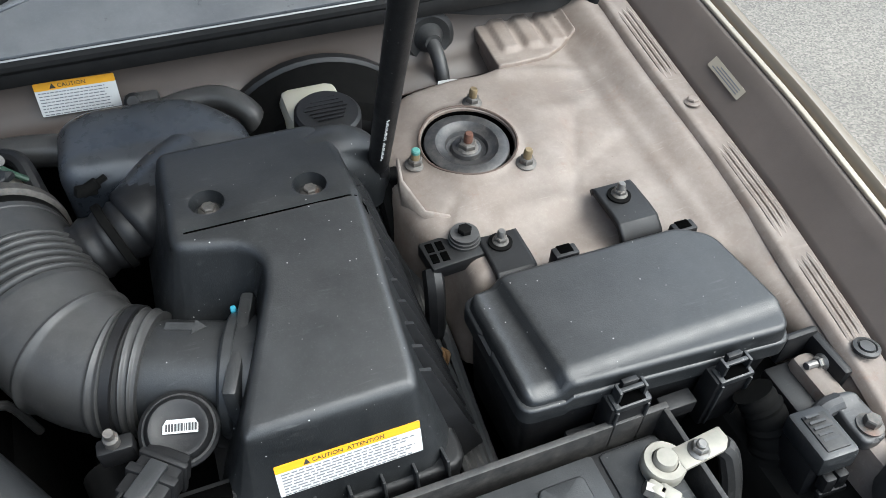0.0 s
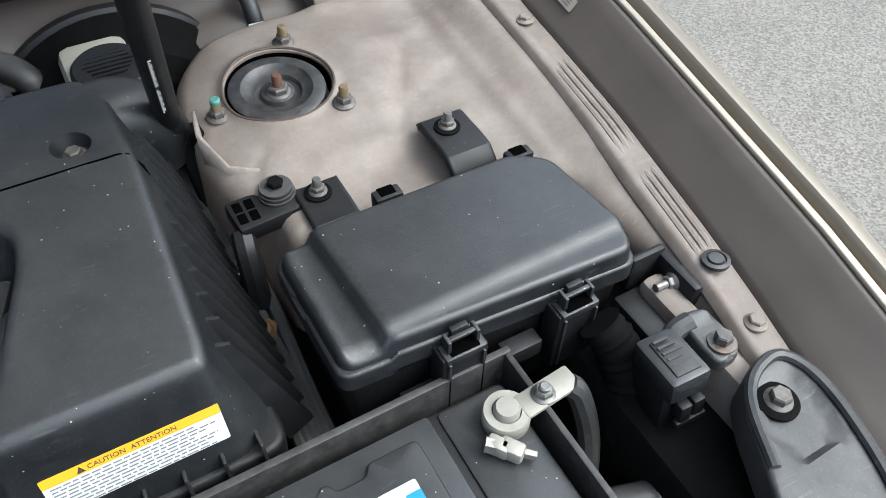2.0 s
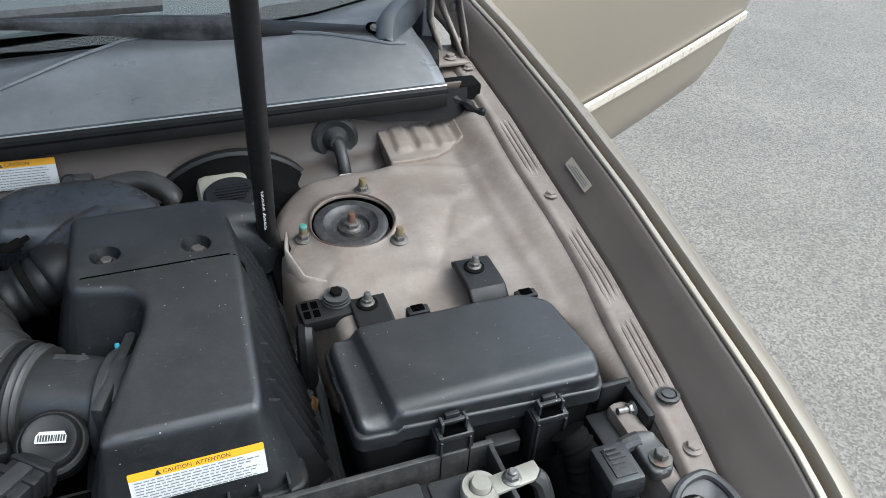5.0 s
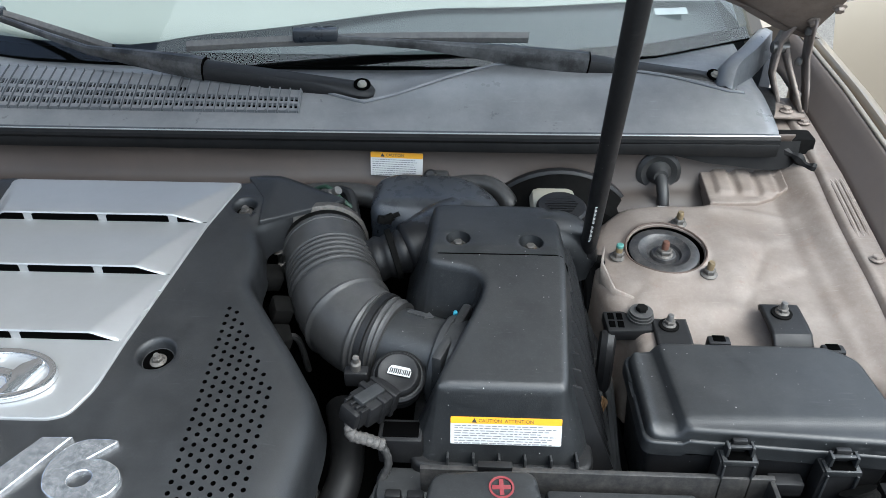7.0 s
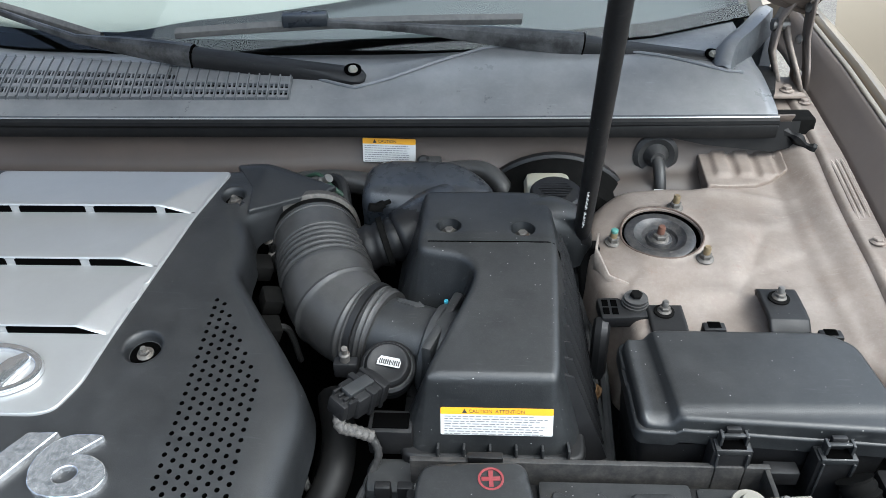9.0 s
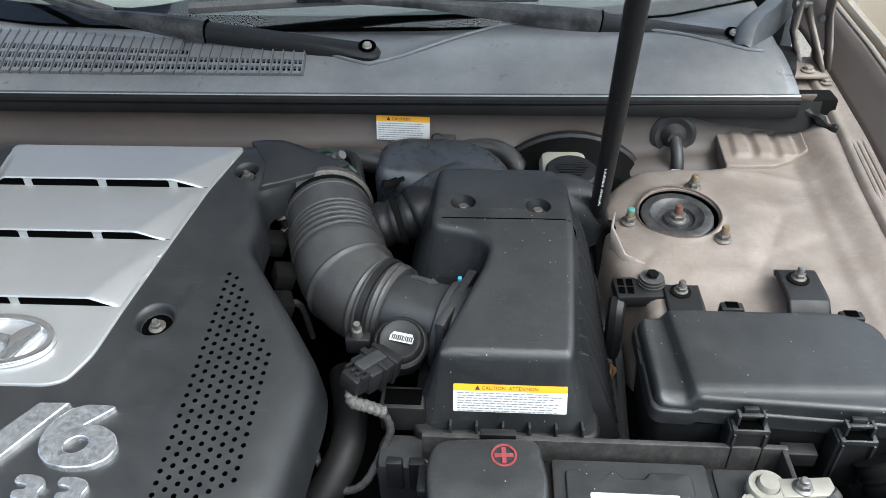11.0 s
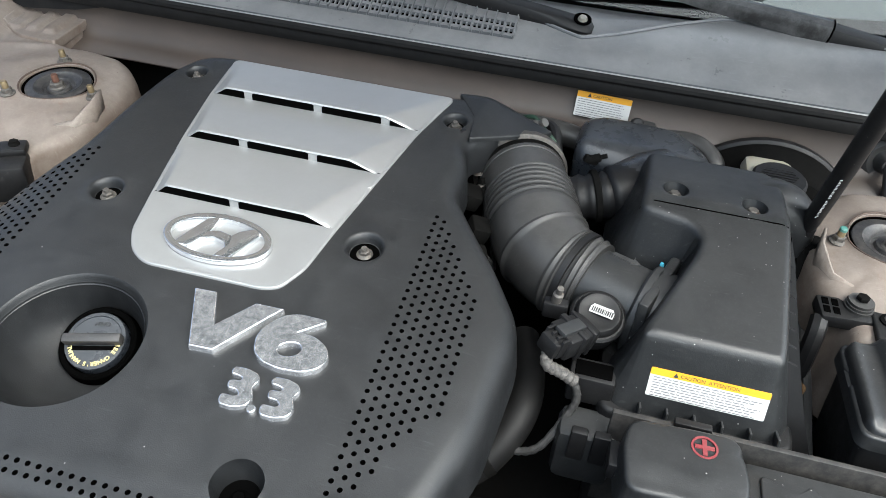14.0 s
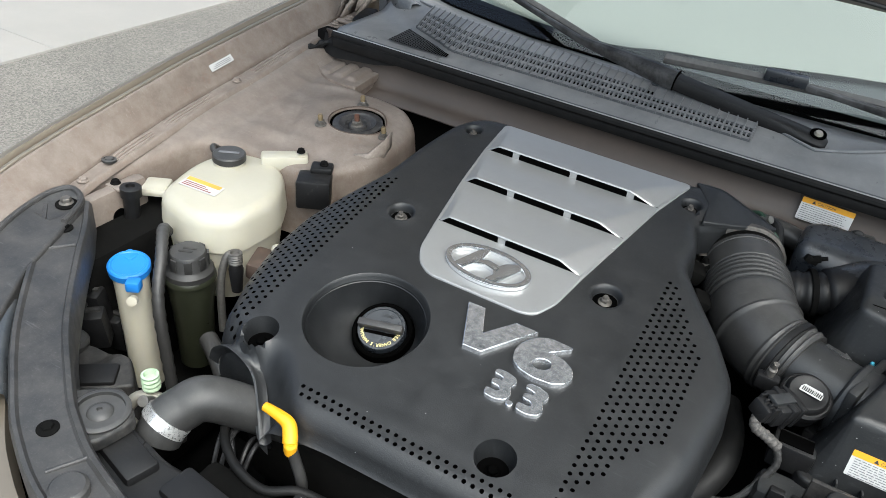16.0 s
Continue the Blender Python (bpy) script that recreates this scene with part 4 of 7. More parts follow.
def wiper(name, nut, joint, mid, clip, blade, label):
    """A wiper arm from its nut over the joint to the blade clip, with the blade."""
    w = thing(name, nut, label, "wiper", "windshield wipers")
    n, j, m, c = (Vector(p) for p in (nut, joint, mid, clip))
    d = (j - n).normalized()
    side = d.cross(Vector((0, -0.3, 1))).normalized()
    up = side.cross(d)

    def bar(line, widths, heights, round_=True):
        rows = []
        for p, q, h in zip(line, widths, heights):
            rows.append([p + side * q * u + up * h * v for u, v in ((-1, -0.2), (-0.95, 0.5), (-0.6, 0.95), (0, 1.1), (0.6, 0.95), (0.95, 0.5), (1, -0.2))])
        bm = loft(rows, closed=True)
        for e in (0, -1):
            ring = [v for v in bm.verts if min((v.co - q).length for q in rows[e]) < 1e-7]
            if len(ring) == 7:
                bm.faces.new(ring)
        return bm

    head = [n - d * 0.018, n - d * 0.012, n, n + d * 0.03, n + d * 0.08, j - d * 0.004, j]
    part("arm_head", bar(head, (0.008, 0.0145, 0.017, 0.016, 0.0145, 0.0145, 0.0145), (0.006, 0.011, 0.013, 0.014, 0.015, 0.017, 0.017)), M_BLACK, w)
    tail = [j, j + (m - j) * 0.10, j + (m - j) * 0.35, j + (m - j) * 0.62, j + (m - j) * 0.85, m, m + (c - m) * 0.4, c]
    part("arm", bar(tail, (0.0155, 0.0158, 0.0145, 0.0115, 0.0075, 0.006, 0.005, 0.005), (0.0205, 0.0205, 0.018, 0.015, 0.011, 0.009, 0.007, 0.007)), M_WIPER, w, "black arm with worn grey paint")
    part("joint_gap", bar([j - d * 0.0012, j + d * 0.0012], (0.0159, 0.0159), (0.0209, 0.0209)), M_PIT, w)
    part("cap_ring", spun([(0.0125, 0), (0.0125, 0.0025), (0.0105, 0.003), (0.0100, 0.0005), (0, 0.0005)], n + up * 0.0145, up, 24), M_PIT, w)
    bolt(w, tuple(n + up * 0.0150), tuple(up), 0.0105, 0.005, 0.014, name="nut", material=M_LEAD)
    b0, b1 = Vector(blade[0]), Vector(blade[1])
    line = [b0 + (b1 - b0) * k + up * 0.006 * math.sin(k * math.pi) for k in np.linspace(0, 1, 14)]
    rows = [[p + side * u + up * v for u, v in ((-0.007, 0.0), (-0.006, 0.008), (0.0, 0.014), (0.006, 0.008), (0.007, 0.0), (0.0, -0.006))] for p in line]
    part("blade", loft(rows, closed=True), M_BLADE, w, "sun-faded grey wiper blade")
    e = (b1 - b0).normalized()
    part("blade_clip", box(tuple(c - Vector((0.034, 0.010, 0.004))), tuple(c + Vector((0.034, 0.010, 0.016))), 0.004, turn=(0, 0, math.degrees(math.atan2(e.y, e.x)))), M_RESON, w, "dark blue-black blade clip")


cowl(), windshield(), cabin()
HOOD = hood()
for s in (1, -1):
    hood_hinge(s)
wiper("wiper", (0.665, 0.312, 0.984), (0.474, 0.308, 1.010), (0.22, 0.322, 1.034), (0.066, 0.322, 1.044), ((-0.13, 0.312, 1.030), (0.388, 0.365, 1.030)), "black wiper arm with grey blade above the cowl")
wiper("wiper", (0.141, 0.258, 0.985), (-0.0926, 0.270, 1.010), (-0.285, 0.312, 1.024), (-0.495, 0.420, 1.044), ((-0.70, 0.50, 1.066), (-0.262, 0.346, 1.012)), "longer black wiper arm, paint worn at its joint")


def car_door():
    o, u = Vector((0.90, 0.50, 0)), Vector((0.878, 0.479, 0))
    n = Vector((0.479, -0.878, 0))
    prof = [(0.445, -0.006), (0.455, 0.004), (0.52, 0.012), (0.60, 0.018), (0.64, 0.022), (0.75, 0.030), (0.88, 0.030), (0.97, 0.024), (1.05, 0.004)]
    end = curve_y([(0.44, 1.12), (0.47, 1.19), (0.52, 1.25), (0.57, 1.30), (0.625, 1.345), (0.75, 1.39), (0.9, 1.42), (1.02, 1.44)])

    rows = [[o + u * (end(z) * k) + n * (b + 0.012 * math.sin(k * 3)) + Vector((0, 0, z)) for k in np.linspace(0, 1, 16)] for z, b in prof]
    d = part("door", loft(rows), M_BODY, body, "open champagne door with pale rubbing strip", smooth=60)
    strip = [[o + u * (end(0.625) * k) + n * (0.0265 + dd + 0.012 * math.sin(k * 3)) + Vector((0, 0, z)) for k in np.linspace(0, 0.995, 12)] for z, dd in ((0.612, 0.0), (0.614, 0.008), (0.634, 0.009), (0.637, 0.0))]
    part("rubbing_strip", loft(strip), M_TRIM, d, "pale rubbing strip")
    part("handle", box(tuple(o + u * 1.2 + n * 0.03 + Vector((-0.06, -0.02, 0.80))), tuple(o + u * 1.2 + n * 0.05 + Vector((0.06, 0.02, 0.84))), 0.012, turn=(0, 0, 0)), M_BODY, d)


car_door()

# ---------------------------------------------------------------- engine cover


def cover_z(x, y):
    return 0.933 + 0.152 * y


WELL = (-0.243, -0.403)
WELL_R = 0.0745
CAP_AT, CAP_AXIS = Vector((-0.2427, -0.3641, 0.8216)), Vector((0.03, -0.42, 0.907)).normalized()
SCREWS = [(0.022, 0.013, 0.015), (-0.014, -0.221, 0.020), (-0.332, 0.017, 0.014), (-0.316, -0.217, 0.018)]
DEEP = [(-0.025, -0.492, 0.0195), (-0.335, -0.482, 0.0185)]


HOSE_EDGE = [(-0.375, -0.512), (-0.334, -0.514), (-0.310, -0.524), (-0.286, -0.545), (-0.262, -0.569)]


def cover_height(x, y):
    z = cover_z(x, y)
    # back tabs droop, wings roll down
    z -= 0.016 * ease(0.05, 0.10, y) * ease(0.03, 0.0, x)
    z -= 0.36 * max(0.0, x - 0.052) * ease(-0.030, 0.0, y)
    z -= 0.020 * ease(-0.37, -0.45, x)
    z -= 0.006 * ease(-0.535, -0.56, y)
    # lobe that bends down over the hose
    if x < -0.2 and y < -0.45:
        z -= (0.026 + 0.022 * ease(-0.33, -0.27, x)) * (1 - ease(0.004, 0.042, line_gap(x, y, HOSE_EDGE))) * ease(0.020, 0.034, math.dist((x, y), DEEP[1][:2]))
    z -= 0.012 * ease(0.115, 0.165, x) * ease(-0.05, -0.15, y)
    # oil filler well
    r = math.hypot(x - WELL[0], y - WELL[1])
    z -= 0.010 * (1 - ease(WELL_R - 0.004, WELL_R + 0.001, r))
    for cx, cy, cr in SCREWS:
        q = math.hypot(x - cx, y - cy)
        z -= 0.0092 * (1 - ease(cr * 0.80, cr, q))
        z += 0.0014 * math.exp(-((q - cr * 1.15) / 0.003) ** 2)
    for cx, cy, cr in DEEP:
        q = math.hypot(x - cx, y - cy)
        z -= 0.034 * (1 - min(1.0, max(0.0, (q - cr * 0.75) / (cr * 0.37))))
    # shallow moulded line along the front lobe
    z += 0.0015 * math.exp(-((y + 0.505 - 0.1 * (x + 0.1)) / 0.004) ** 2) * ease(-0.25, -0.2, x)
    return z


def inside(pt, poly):
    return edge_distance([pt], poly)[0] > 0


def engine_cover():
    c = thing("engine_cover", (-0.13, -0.25, 0.8), "black plastic engine cover with silver louvred centre panel", "engine cover")
    outline = rounded([(0.0, 0.078), (0.080, 0.083), (0.088, 0.036), (0.062, 0.004), (0.044, -0.018), (0.058, -0.060), (0.056, -0.106), (0.094, -0.162), (0.158, -0.252), (0.162, -0.285), (0.152, -0.40), (0.118, -0.50), (0.055, -0.542),
                       (-0.06, -0.549), (-0.19, -0.553), (-0.240, -0.560), (-0.262, -0.567), (-0.286, -0.545), (-0.310, -0.524), (-0.334, -0.514), (-0.364, -0.508), (-0.386, -0.500), (-0.398, -0.468), (-0.425, -0.410), (-0.442, -0.345), (-0.444, -0.270), (-0.425, -0.205), (-0.398, -0.145), (-0.388, -0.055), (-0.375, 0.020), (-0.352, 0.062), (-0.31, 0.088), (-0.25, 0.080), (-0.1, 0.079)], 0.018)
    rings = [(*WELL, 0.03, 0.055, 0.066, 0.0690, 0.0705, 0.0715, 0.0725, 0.0735, 0.0745, 0.0755, 0.077, 0.080)] + [(x, y, r * 0.45, r * 0.76, r * 0.82, r * 0.9, r * 0.97, r * 1.05, r * 1.16, r * 1.35) for x, y, r in SCREWS] + [(x, y, r * 0.5, r * 0.8, r * 0.9, r, r * 1.12) for x, y, r in DEEP]
    shell = part("shell", plate(outline, cover_height, 0.011, 0.022, 0.030, 0.004, rings), M_COVER, c, "satin black moulded shell", smooth=40)
    # flared lip that arches over the hose
    rows = []
    for p in spline([(-0.384, -0.516, -0.040), (-0.380, -0.513, -0.026), (-0.364, -0.509, -0.019), (-0.334, -0.514, -0.020), (-0.310, -0.524, -0.025), (-0.286, -0.545, -0.037), (-0.264, -0.567, -0.058)], 6):
        n = Vector((0.55 + 0.35 * ease(-0.33, -0.28, p[0]), 0.83 - 0.45 * ease(-0.33, -0.28, p[0]), 0))
        z = cover_z(p[0], p[1]) + p[2]
        q = (p[0] + n.x * 0.013, p[1] + n.y * 0.013)
        h = max(cover_height(*q) - 0.0015, z - 0.006)
        rows.append([(*q, h)] + [(p[0] + n.x * d, p[1] + n.y * d, z + u + (h - z) * k) for d, u, k in ((0.008, -0.002, 0.45), (0.004, -0.001, 0.15), (0.001, 0.0015, 0), (-0.0015, 0.001, 0), (-0.001, -0.002, 0), (0.003, -0.008, 0), (0.008, -0.014, 0))])
    part("hose_lip", loft(rows), M_COVER, c, "flared lip arching over the hose", smooth=60)
    part("throttle_tab", plate(rounded([(0.012, 0.074), (0.028, 0.084), (0.075, 0.084), (0.139, 0.074), (0.130, 0.060), (0.060, -0.006), (0.046, -0.016), (0.041, 0.030)], 0.004), lambda x, y: cover_z(x, y) + 0.0010 - 0.36 * max(0, x - 0.052) - 0.006 * ease(0.068, 0.085, y), 0.007, 0.002, 0.004, 0.0), M_COVER, c, "drooping corner tab over the throttle")
    # perforations: columns along the car, every second one half a step on, drilled out of the shell
    wing = [(0.041, -0.150), (0.050, -0.150), (0.1165, -0.262), (0.1165, -0.388), (0.094, -0.412), (0.060, -0.482), (0.041, -0.508)]
    fields = [(wing, 0.0455, 0.00945, 0.0108), ([(-0.32 - x, y) for x, y in wing], -0.3655, -0.0092, 0.0109), ([(-0.247, -0.515), (0.036, -0.515), (0.020, -0.536), (-0.242, -0.536)], -0.2421, 0.00495, 0.0186)]
    drill = bmesh.new()
    for poly, x0, dx, dy in fields:
        lo, hi = np.min(poly, 0), np.max(poly, 0)
        for i in range(64):
            x = x0 + dx * i
            for j in range(40):
                y = (-0.521 if dy > 0.015 else -0.1562) - dy * (j + 0.5 * (i % 2))
                if lo[0] < x < hi[0] and inside((x, y), poly) and all(math.dist((x, y), q[:2]) > q[2] * 1.4 for q in DEEP):
                    spun([(0.0024, -0.012), (0.0024, 0.006)], (x, y, cover_height(x, y)), (0, -0.15, 1), 10, drill)
    me = mesh_of("drill", drill, M_PIT, 0)
    tool = bpy.data.objects.new("drill", me)
    scene.collection.objects.link(tool)
    cut = shell.modifiers.new("perforation", "BOOLEAN")
    cut.operation, cut.solver, cut.object, cut.material_mode = "DIFFERENCE", "MANIFOLD", tool, "TRANSFER"
    done = bpy.data.meshes.new_from_object(shell.evaluated_get(bpy.context.evaluated_depsgraph_get()))
    shell.modifiers.remove(cut)
    bpy.data.objects.remove(tool)
    if len(done.polygons) > len(shell.data.polygons):
        shell.data = done
    # the filler well is open, and so is the underside
    bm = bmesh.new()
    bm.from_mesh(shell.data)
    gone = [f for f in bm.faces if f.calc_area() > 0.02 or (f.normal.z > 0.3 and math.dist(f.calc_center_median()[:2], WELL) < WELL_R - 0.0045)]
    bmesh.ops.delete(bm, geom=gone, context="FACES")
    # the front skirt is short
    for v in bm.verts:
        if v.co.y < -0.51 and v.co.x > -0.30:
            v.co.z = max(v.co.z, cover_z(v.co.x, v.co.y) - 0.030 - 0.008 * ease(0.0, 0.1, v.co.x) - 0.026 * ease(-0.25, -0.27, v.co.x))
    bm.to_mesh(shell.data)
    bm.free()
    side_ = Vector((0, 1, 0)).cross(CAP_AXIS).normalized()
    fore = CAP_AXIS.cross(side_)
    rows = []
    for out_, down in ((1.0, 0.0), (0.985, 0.06), (0.95, 0.16), (0.86, 0.38), (0.70, 0.62), (0.48, 0.82), (0.22, 0.95), (0.0, 1.0)):
        row = []
        for k in range(56):
            a = 6.28319 * k / 56
            top = Vector((WELL[0] + (WELL_R - 0.003) * math.cos(a), WELL[1] + (WELL_R - 0.003) * math.sin(a), 0))
            top.z = cover_z(top.x, top.y) - 0.0075
            low = CAP_AT + side_ * 0.0400 * math.cos(a) + fore * 0.0400 * math.sin(a) - CAP_AXIS * 0.006
            p = low.lerp(top, out_)
            p.z = top.z + (low.z - top.z) * down
            row.append(p)
        rows.append(row)
    part("filler_well", loft(rows, closed=True), M_COVER, c, "deep smooth bowl round the filler cap", smooth=60)
    # screws
    for x, y, r in SCREWS:
        b = bolt(c, (x, y, cover_z(x, y) - 0.0096), (0, -0.15, 1), 0.010, 0.007, 0.0175, name="screw", material=M_GRITTY)
        # black disc stands in for the shade down the well
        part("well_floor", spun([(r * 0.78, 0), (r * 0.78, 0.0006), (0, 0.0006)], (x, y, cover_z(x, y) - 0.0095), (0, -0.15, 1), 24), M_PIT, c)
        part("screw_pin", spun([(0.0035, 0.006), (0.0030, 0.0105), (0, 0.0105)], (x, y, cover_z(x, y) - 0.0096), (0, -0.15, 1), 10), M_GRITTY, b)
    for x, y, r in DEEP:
        # black disc and blackened screw paint the hole's shade
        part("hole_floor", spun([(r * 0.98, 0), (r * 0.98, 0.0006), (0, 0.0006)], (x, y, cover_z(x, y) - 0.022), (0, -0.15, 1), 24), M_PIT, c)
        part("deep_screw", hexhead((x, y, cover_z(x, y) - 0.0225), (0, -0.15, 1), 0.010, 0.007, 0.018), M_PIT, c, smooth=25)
    # silver panel: louvres rise to a lip over a riser; flat black slots carry the shade
    side = [(0.060, -0.2925, 0.0080), (-0.0253, -0.289, -0.0170), (-0.1111, -0.279, -0.0340), (-0.2104, -0.263, -0.0535), (-0.2673, -0.2535, -0.0612), (-0.305, -0.245, -0.075)]
    xl, xr = curve_y([(a, b) for a, b, _ in side]), curve_y([(a, d) for a, _, d in side])
    rim = rounded([(-0.2955, 0.0570), (0.0105, 0.0570), (-0.0145, -0.0253), (-0.0315, -0.1111), (-0.0510, -0.2104), (-0.0600, -0.2673), (-0.0745, -0.2975), (-0.0915, -0.3035), (-0.2190, -0.3045), (-0.2400, -0.292), (-0.2550, -0.2673), (-0.2655, -0.2104), (-0.2815, -0.1111), (-0.2915, -0.0253)], 0.010)
    panel = part("silver_panel", plate(rim, lambda x, y: cover_z(x, y) + 0.0028, 0.012, 0.0016, 0.008), M_SILVER, c, "satin silver trim panel")
    cuts = [(0.0535, -0.0225), (-0.0255, -0.1110), (-0.1140, -0.2075)]
    ends = [(-0.2830, -0.0165), (-0.2755, -0.0345), (-0.2615, -0.0565)]
    shares = [(0.0, 0.165, 0.515, 0.845, 1.0), (0.0, 0.30, 0.66, 1.0), (0.0, 0.46, 1.0)]
    for (y0, y1), (e0, e1), share in zip(cuts, ends, shares):
        rise = 0.0125

        def swell(u, v):
            """Share of the rise at u across and v down a louvre: flat facets at both ends."""
            return min(1.0, u / (0.015 + 0.055 * v), (1 - u) / (0.02 + 0.125 * v)) * v**1.25

        us = sorted({*np.linspace(0, 0.09, 8).round(4), *np.linspace(0.09, 0.78, 16).round(4), *np.linspace(0.78, 1, 14).round(4)})
        rows = []
        for v in (0.0, 0.06, 0.14, 0.25, 0.36, 0.48, 0.6, 0.72, 0.82, 0.91, 0.97, 1.0):
            y = y0 + (y1 - y0) * v
            a, b = xl(y) + 0.0022, xr(y) - 0.0022
            rows.append([(a + (b - a) * u, y, cover_z(0, y) + 0.0031 + rise * swell(u, v) - (0.0006 if v == 1.0 else 0)) for u in us])
        a, b = xl(y1) + 0.0022, xr(y1) - 0.0022
        lip = [(x, y - 0.0012, max(z - 0.0016, cover_z(0, y) + 0.0029)) for x, y, z in rows[-1]]
        tuck = [(x, y + 0.0018, max(z - 0.0012, cover_z(0, y) + 0.0028)) for x, y, z in lip]
        foot = [(x, y, cover_z(0, y) + 0.0026) for x, y, z in tuck]
        louver = part("louver", loft(rows + [lip, tuck, foot]), M_SILVER, panel, smooth=28)
        z = cover_z(0, y1) + 0.0029
        for q0, q1 in zip(share, share[1:]):
            x0, x1 = e0 + (e1 - e0) * q0 + (0.0 if q0 == 0 else 0.0055), e0 + (e1 - e0) * q1 - (0.0 if q1 == 1 else 0.0055)
            xs = [x0 + (x1 - x0) * k / 24 for k in range(25)]
            tops = [(x, max(0.0006, rise * swell(min(1, max(0, (x - a) / (b - a))), 1.0) - 0.0022)) for x in xs]
            tops = [(x, h - (0.0025 * max(0, 1 - (x - x0) / 0.0025) ** 2 if q0 else 0) - (0.0025 * max(0, 1 - (x1 - x) / 0.0025) ** 2 if q1 < 1 else 0)) for x, h in tops]
            shape = [(x0, 0.0003), (x1, 0.0003)] + tops[::-1]
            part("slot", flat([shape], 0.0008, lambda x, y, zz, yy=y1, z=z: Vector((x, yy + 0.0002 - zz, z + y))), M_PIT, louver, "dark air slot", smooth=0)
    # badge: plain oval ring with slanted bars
    ctr, ring_w, ring_h = (-0.1605, -0.2575), 0.0572, 0.0312
    ell = lambda a, b, n=56: [(a * math.cos(6.28319 * k / n), b * math.sin(6.28319 * k / n)) for k in range(n)]
    lay = plane_lay((*ctr, cover_z(*ctr) + 0.0060), (1, 0, 0), (0, 1, 0.152))
    badge = part("badge", flat([ell(ring_w, ring_h), ell(ring_w - 0.0050, ring_h - 0.0045)], 0.004, lay, 0.0016), M_BADGE, c, "oval chrome badge ring")
    # the ring's shadow, painted as a thin grey outline
    part("badge_shadow_line", flat([ell(ring_w + 0.0016, ring_h + 0.0014), ell(ring_w - 0.001, ring_h - 0.001)], 0.0006, plane_lay((*ctr, cover_z(*ctr) + 0.0034), (1, 0, 0), (0, 1, 0.152))), M_GREY, badge, "grey line standing for the shadow round the badge")
    for shape in ([(-0.1716, -0.2315), (-0.1812, -0.2363), (-0.1894, -0.2540), (-0.1990, -0.2760), (-0.1865, -0.2765), (-0.1741, -0.2569), (-0.1719, -0.2492)], [(-0.1270, -0.2370), (-0.1205, -0.2440), (-0.1293, -0.2627), (-0.1389, -0.2810), (-0.1515, -0.2815), (-0.1451, -0.2679), (-0.1481, -0.2558), (-0.1409, -0.2453)], [(-0.1870, -0.2740), (-0.1790, -0.2635), (-0.1635, -0.2580), (-0.1500, -0.2615), (-0.1451, -0.2700), (-0.1440, -0.2600), (-0.1481, -0.2530), (-0.1624, -0.2500), (-0.1741, -0.2540)]):
        part("badge_bar", flat([rounded([(x - ctr[0], y - ctr[1]) for x, y in shape], 0.002, 3)], 0.004, lay, 0.0014), M_BADGE, badge)
    # chrome lettering with bevelled edges on a thin dirt line
    lay = lambda x, y, z: Vector((x, y, cover_z(x, y) + 0.0022 + z))
    six = rounded([(-0.0130, -0.3262), (-0.0403, -0.3258), (-0.0525, -0.3303), (-0.0603, -0.3380), (-0.0675, -0.3492), (-0.0692, -0.3614), (-0.0645, -0.3754), (-0.0536, -0.3832), (-0.0362, -0.3863), (-0.0158, -0.3846), (-0.0028, -0.3775), (0.0022, -0.3653), (-0.0039, -0.3543), (-0.0178, -0.3468), (-0.0319, -0.3459), (-0.0370, -0.3462)], 0.005, 4)
    eye = [(-0.0350 + 0.0112 * math.cos(6.28319 * k / 28) + 0.002 * math.sin(6.28319 * k / 28), -0.3652 + 0.0090 * math.sin(6.28319 * k / 28)) for k in range(28)]
    vee = [(-0.1495, -0.3240), (-0.1291, -0.3231), (-0.1128, -0.3600), (-0.0858, -0.3256), (-0.0605, -0.3248), (-0.1018, -0.3838), (-0.1235, -0.3848)]
    three = rounded([(-0.0729, -0.3950), (-0.0615, -0.3943), (-0.0507, -0.3970), (-0.0473, -0.4020), (-0.0514, -0.4100), (-0.0457, -0.4199), (-0.0480, -0.4279), (-0.0587, -0.4322), (-0.0713, -0.4315), (-0.0731, -0.4230), (-0.0606, -0.4231), (-0.0572, -0.4196), (-0.0621, -0.4149), (-0.0710, -0.4149), (-0.0720, -0.4086), (-0.0621, -0.4074), (-0.0611, -0.4030), (-0.0661, -0.4014), (-0.0743, -0.4007)], 0.0035, 3)
    other = [(x + 0.0380, y - 0.0006) for x, y in three]
    for loops, deep, label in (([vee], 0.0055, "chrome letter V"), ([six, eye], 0.0055, "chrome numeral 6"), ([three], 0.0035, "chrome numeral 3"), ([other], 0.0035, "chrome numeral 3")):
        part("letter", flat(loops, deep, lay, 0.0011), M_CHROME, c, label, smooth=20)
    part("letter", spun([(0.0040, 0), (0.0040, 0.0035), (0.003, 0.0045), (0, 0.0045)], (-0.0425, -0.4285, cover_z(0, -0.4285)), (0, -0.15, 1), 20), M_CHROME, c, "chrome point")
    # added black slab, keeps what shows through the cover's holes in shade
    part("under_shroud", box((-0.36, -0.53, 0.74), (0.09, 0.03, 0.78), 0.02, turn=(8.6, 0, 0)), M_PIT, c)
    return c


engine_cover()


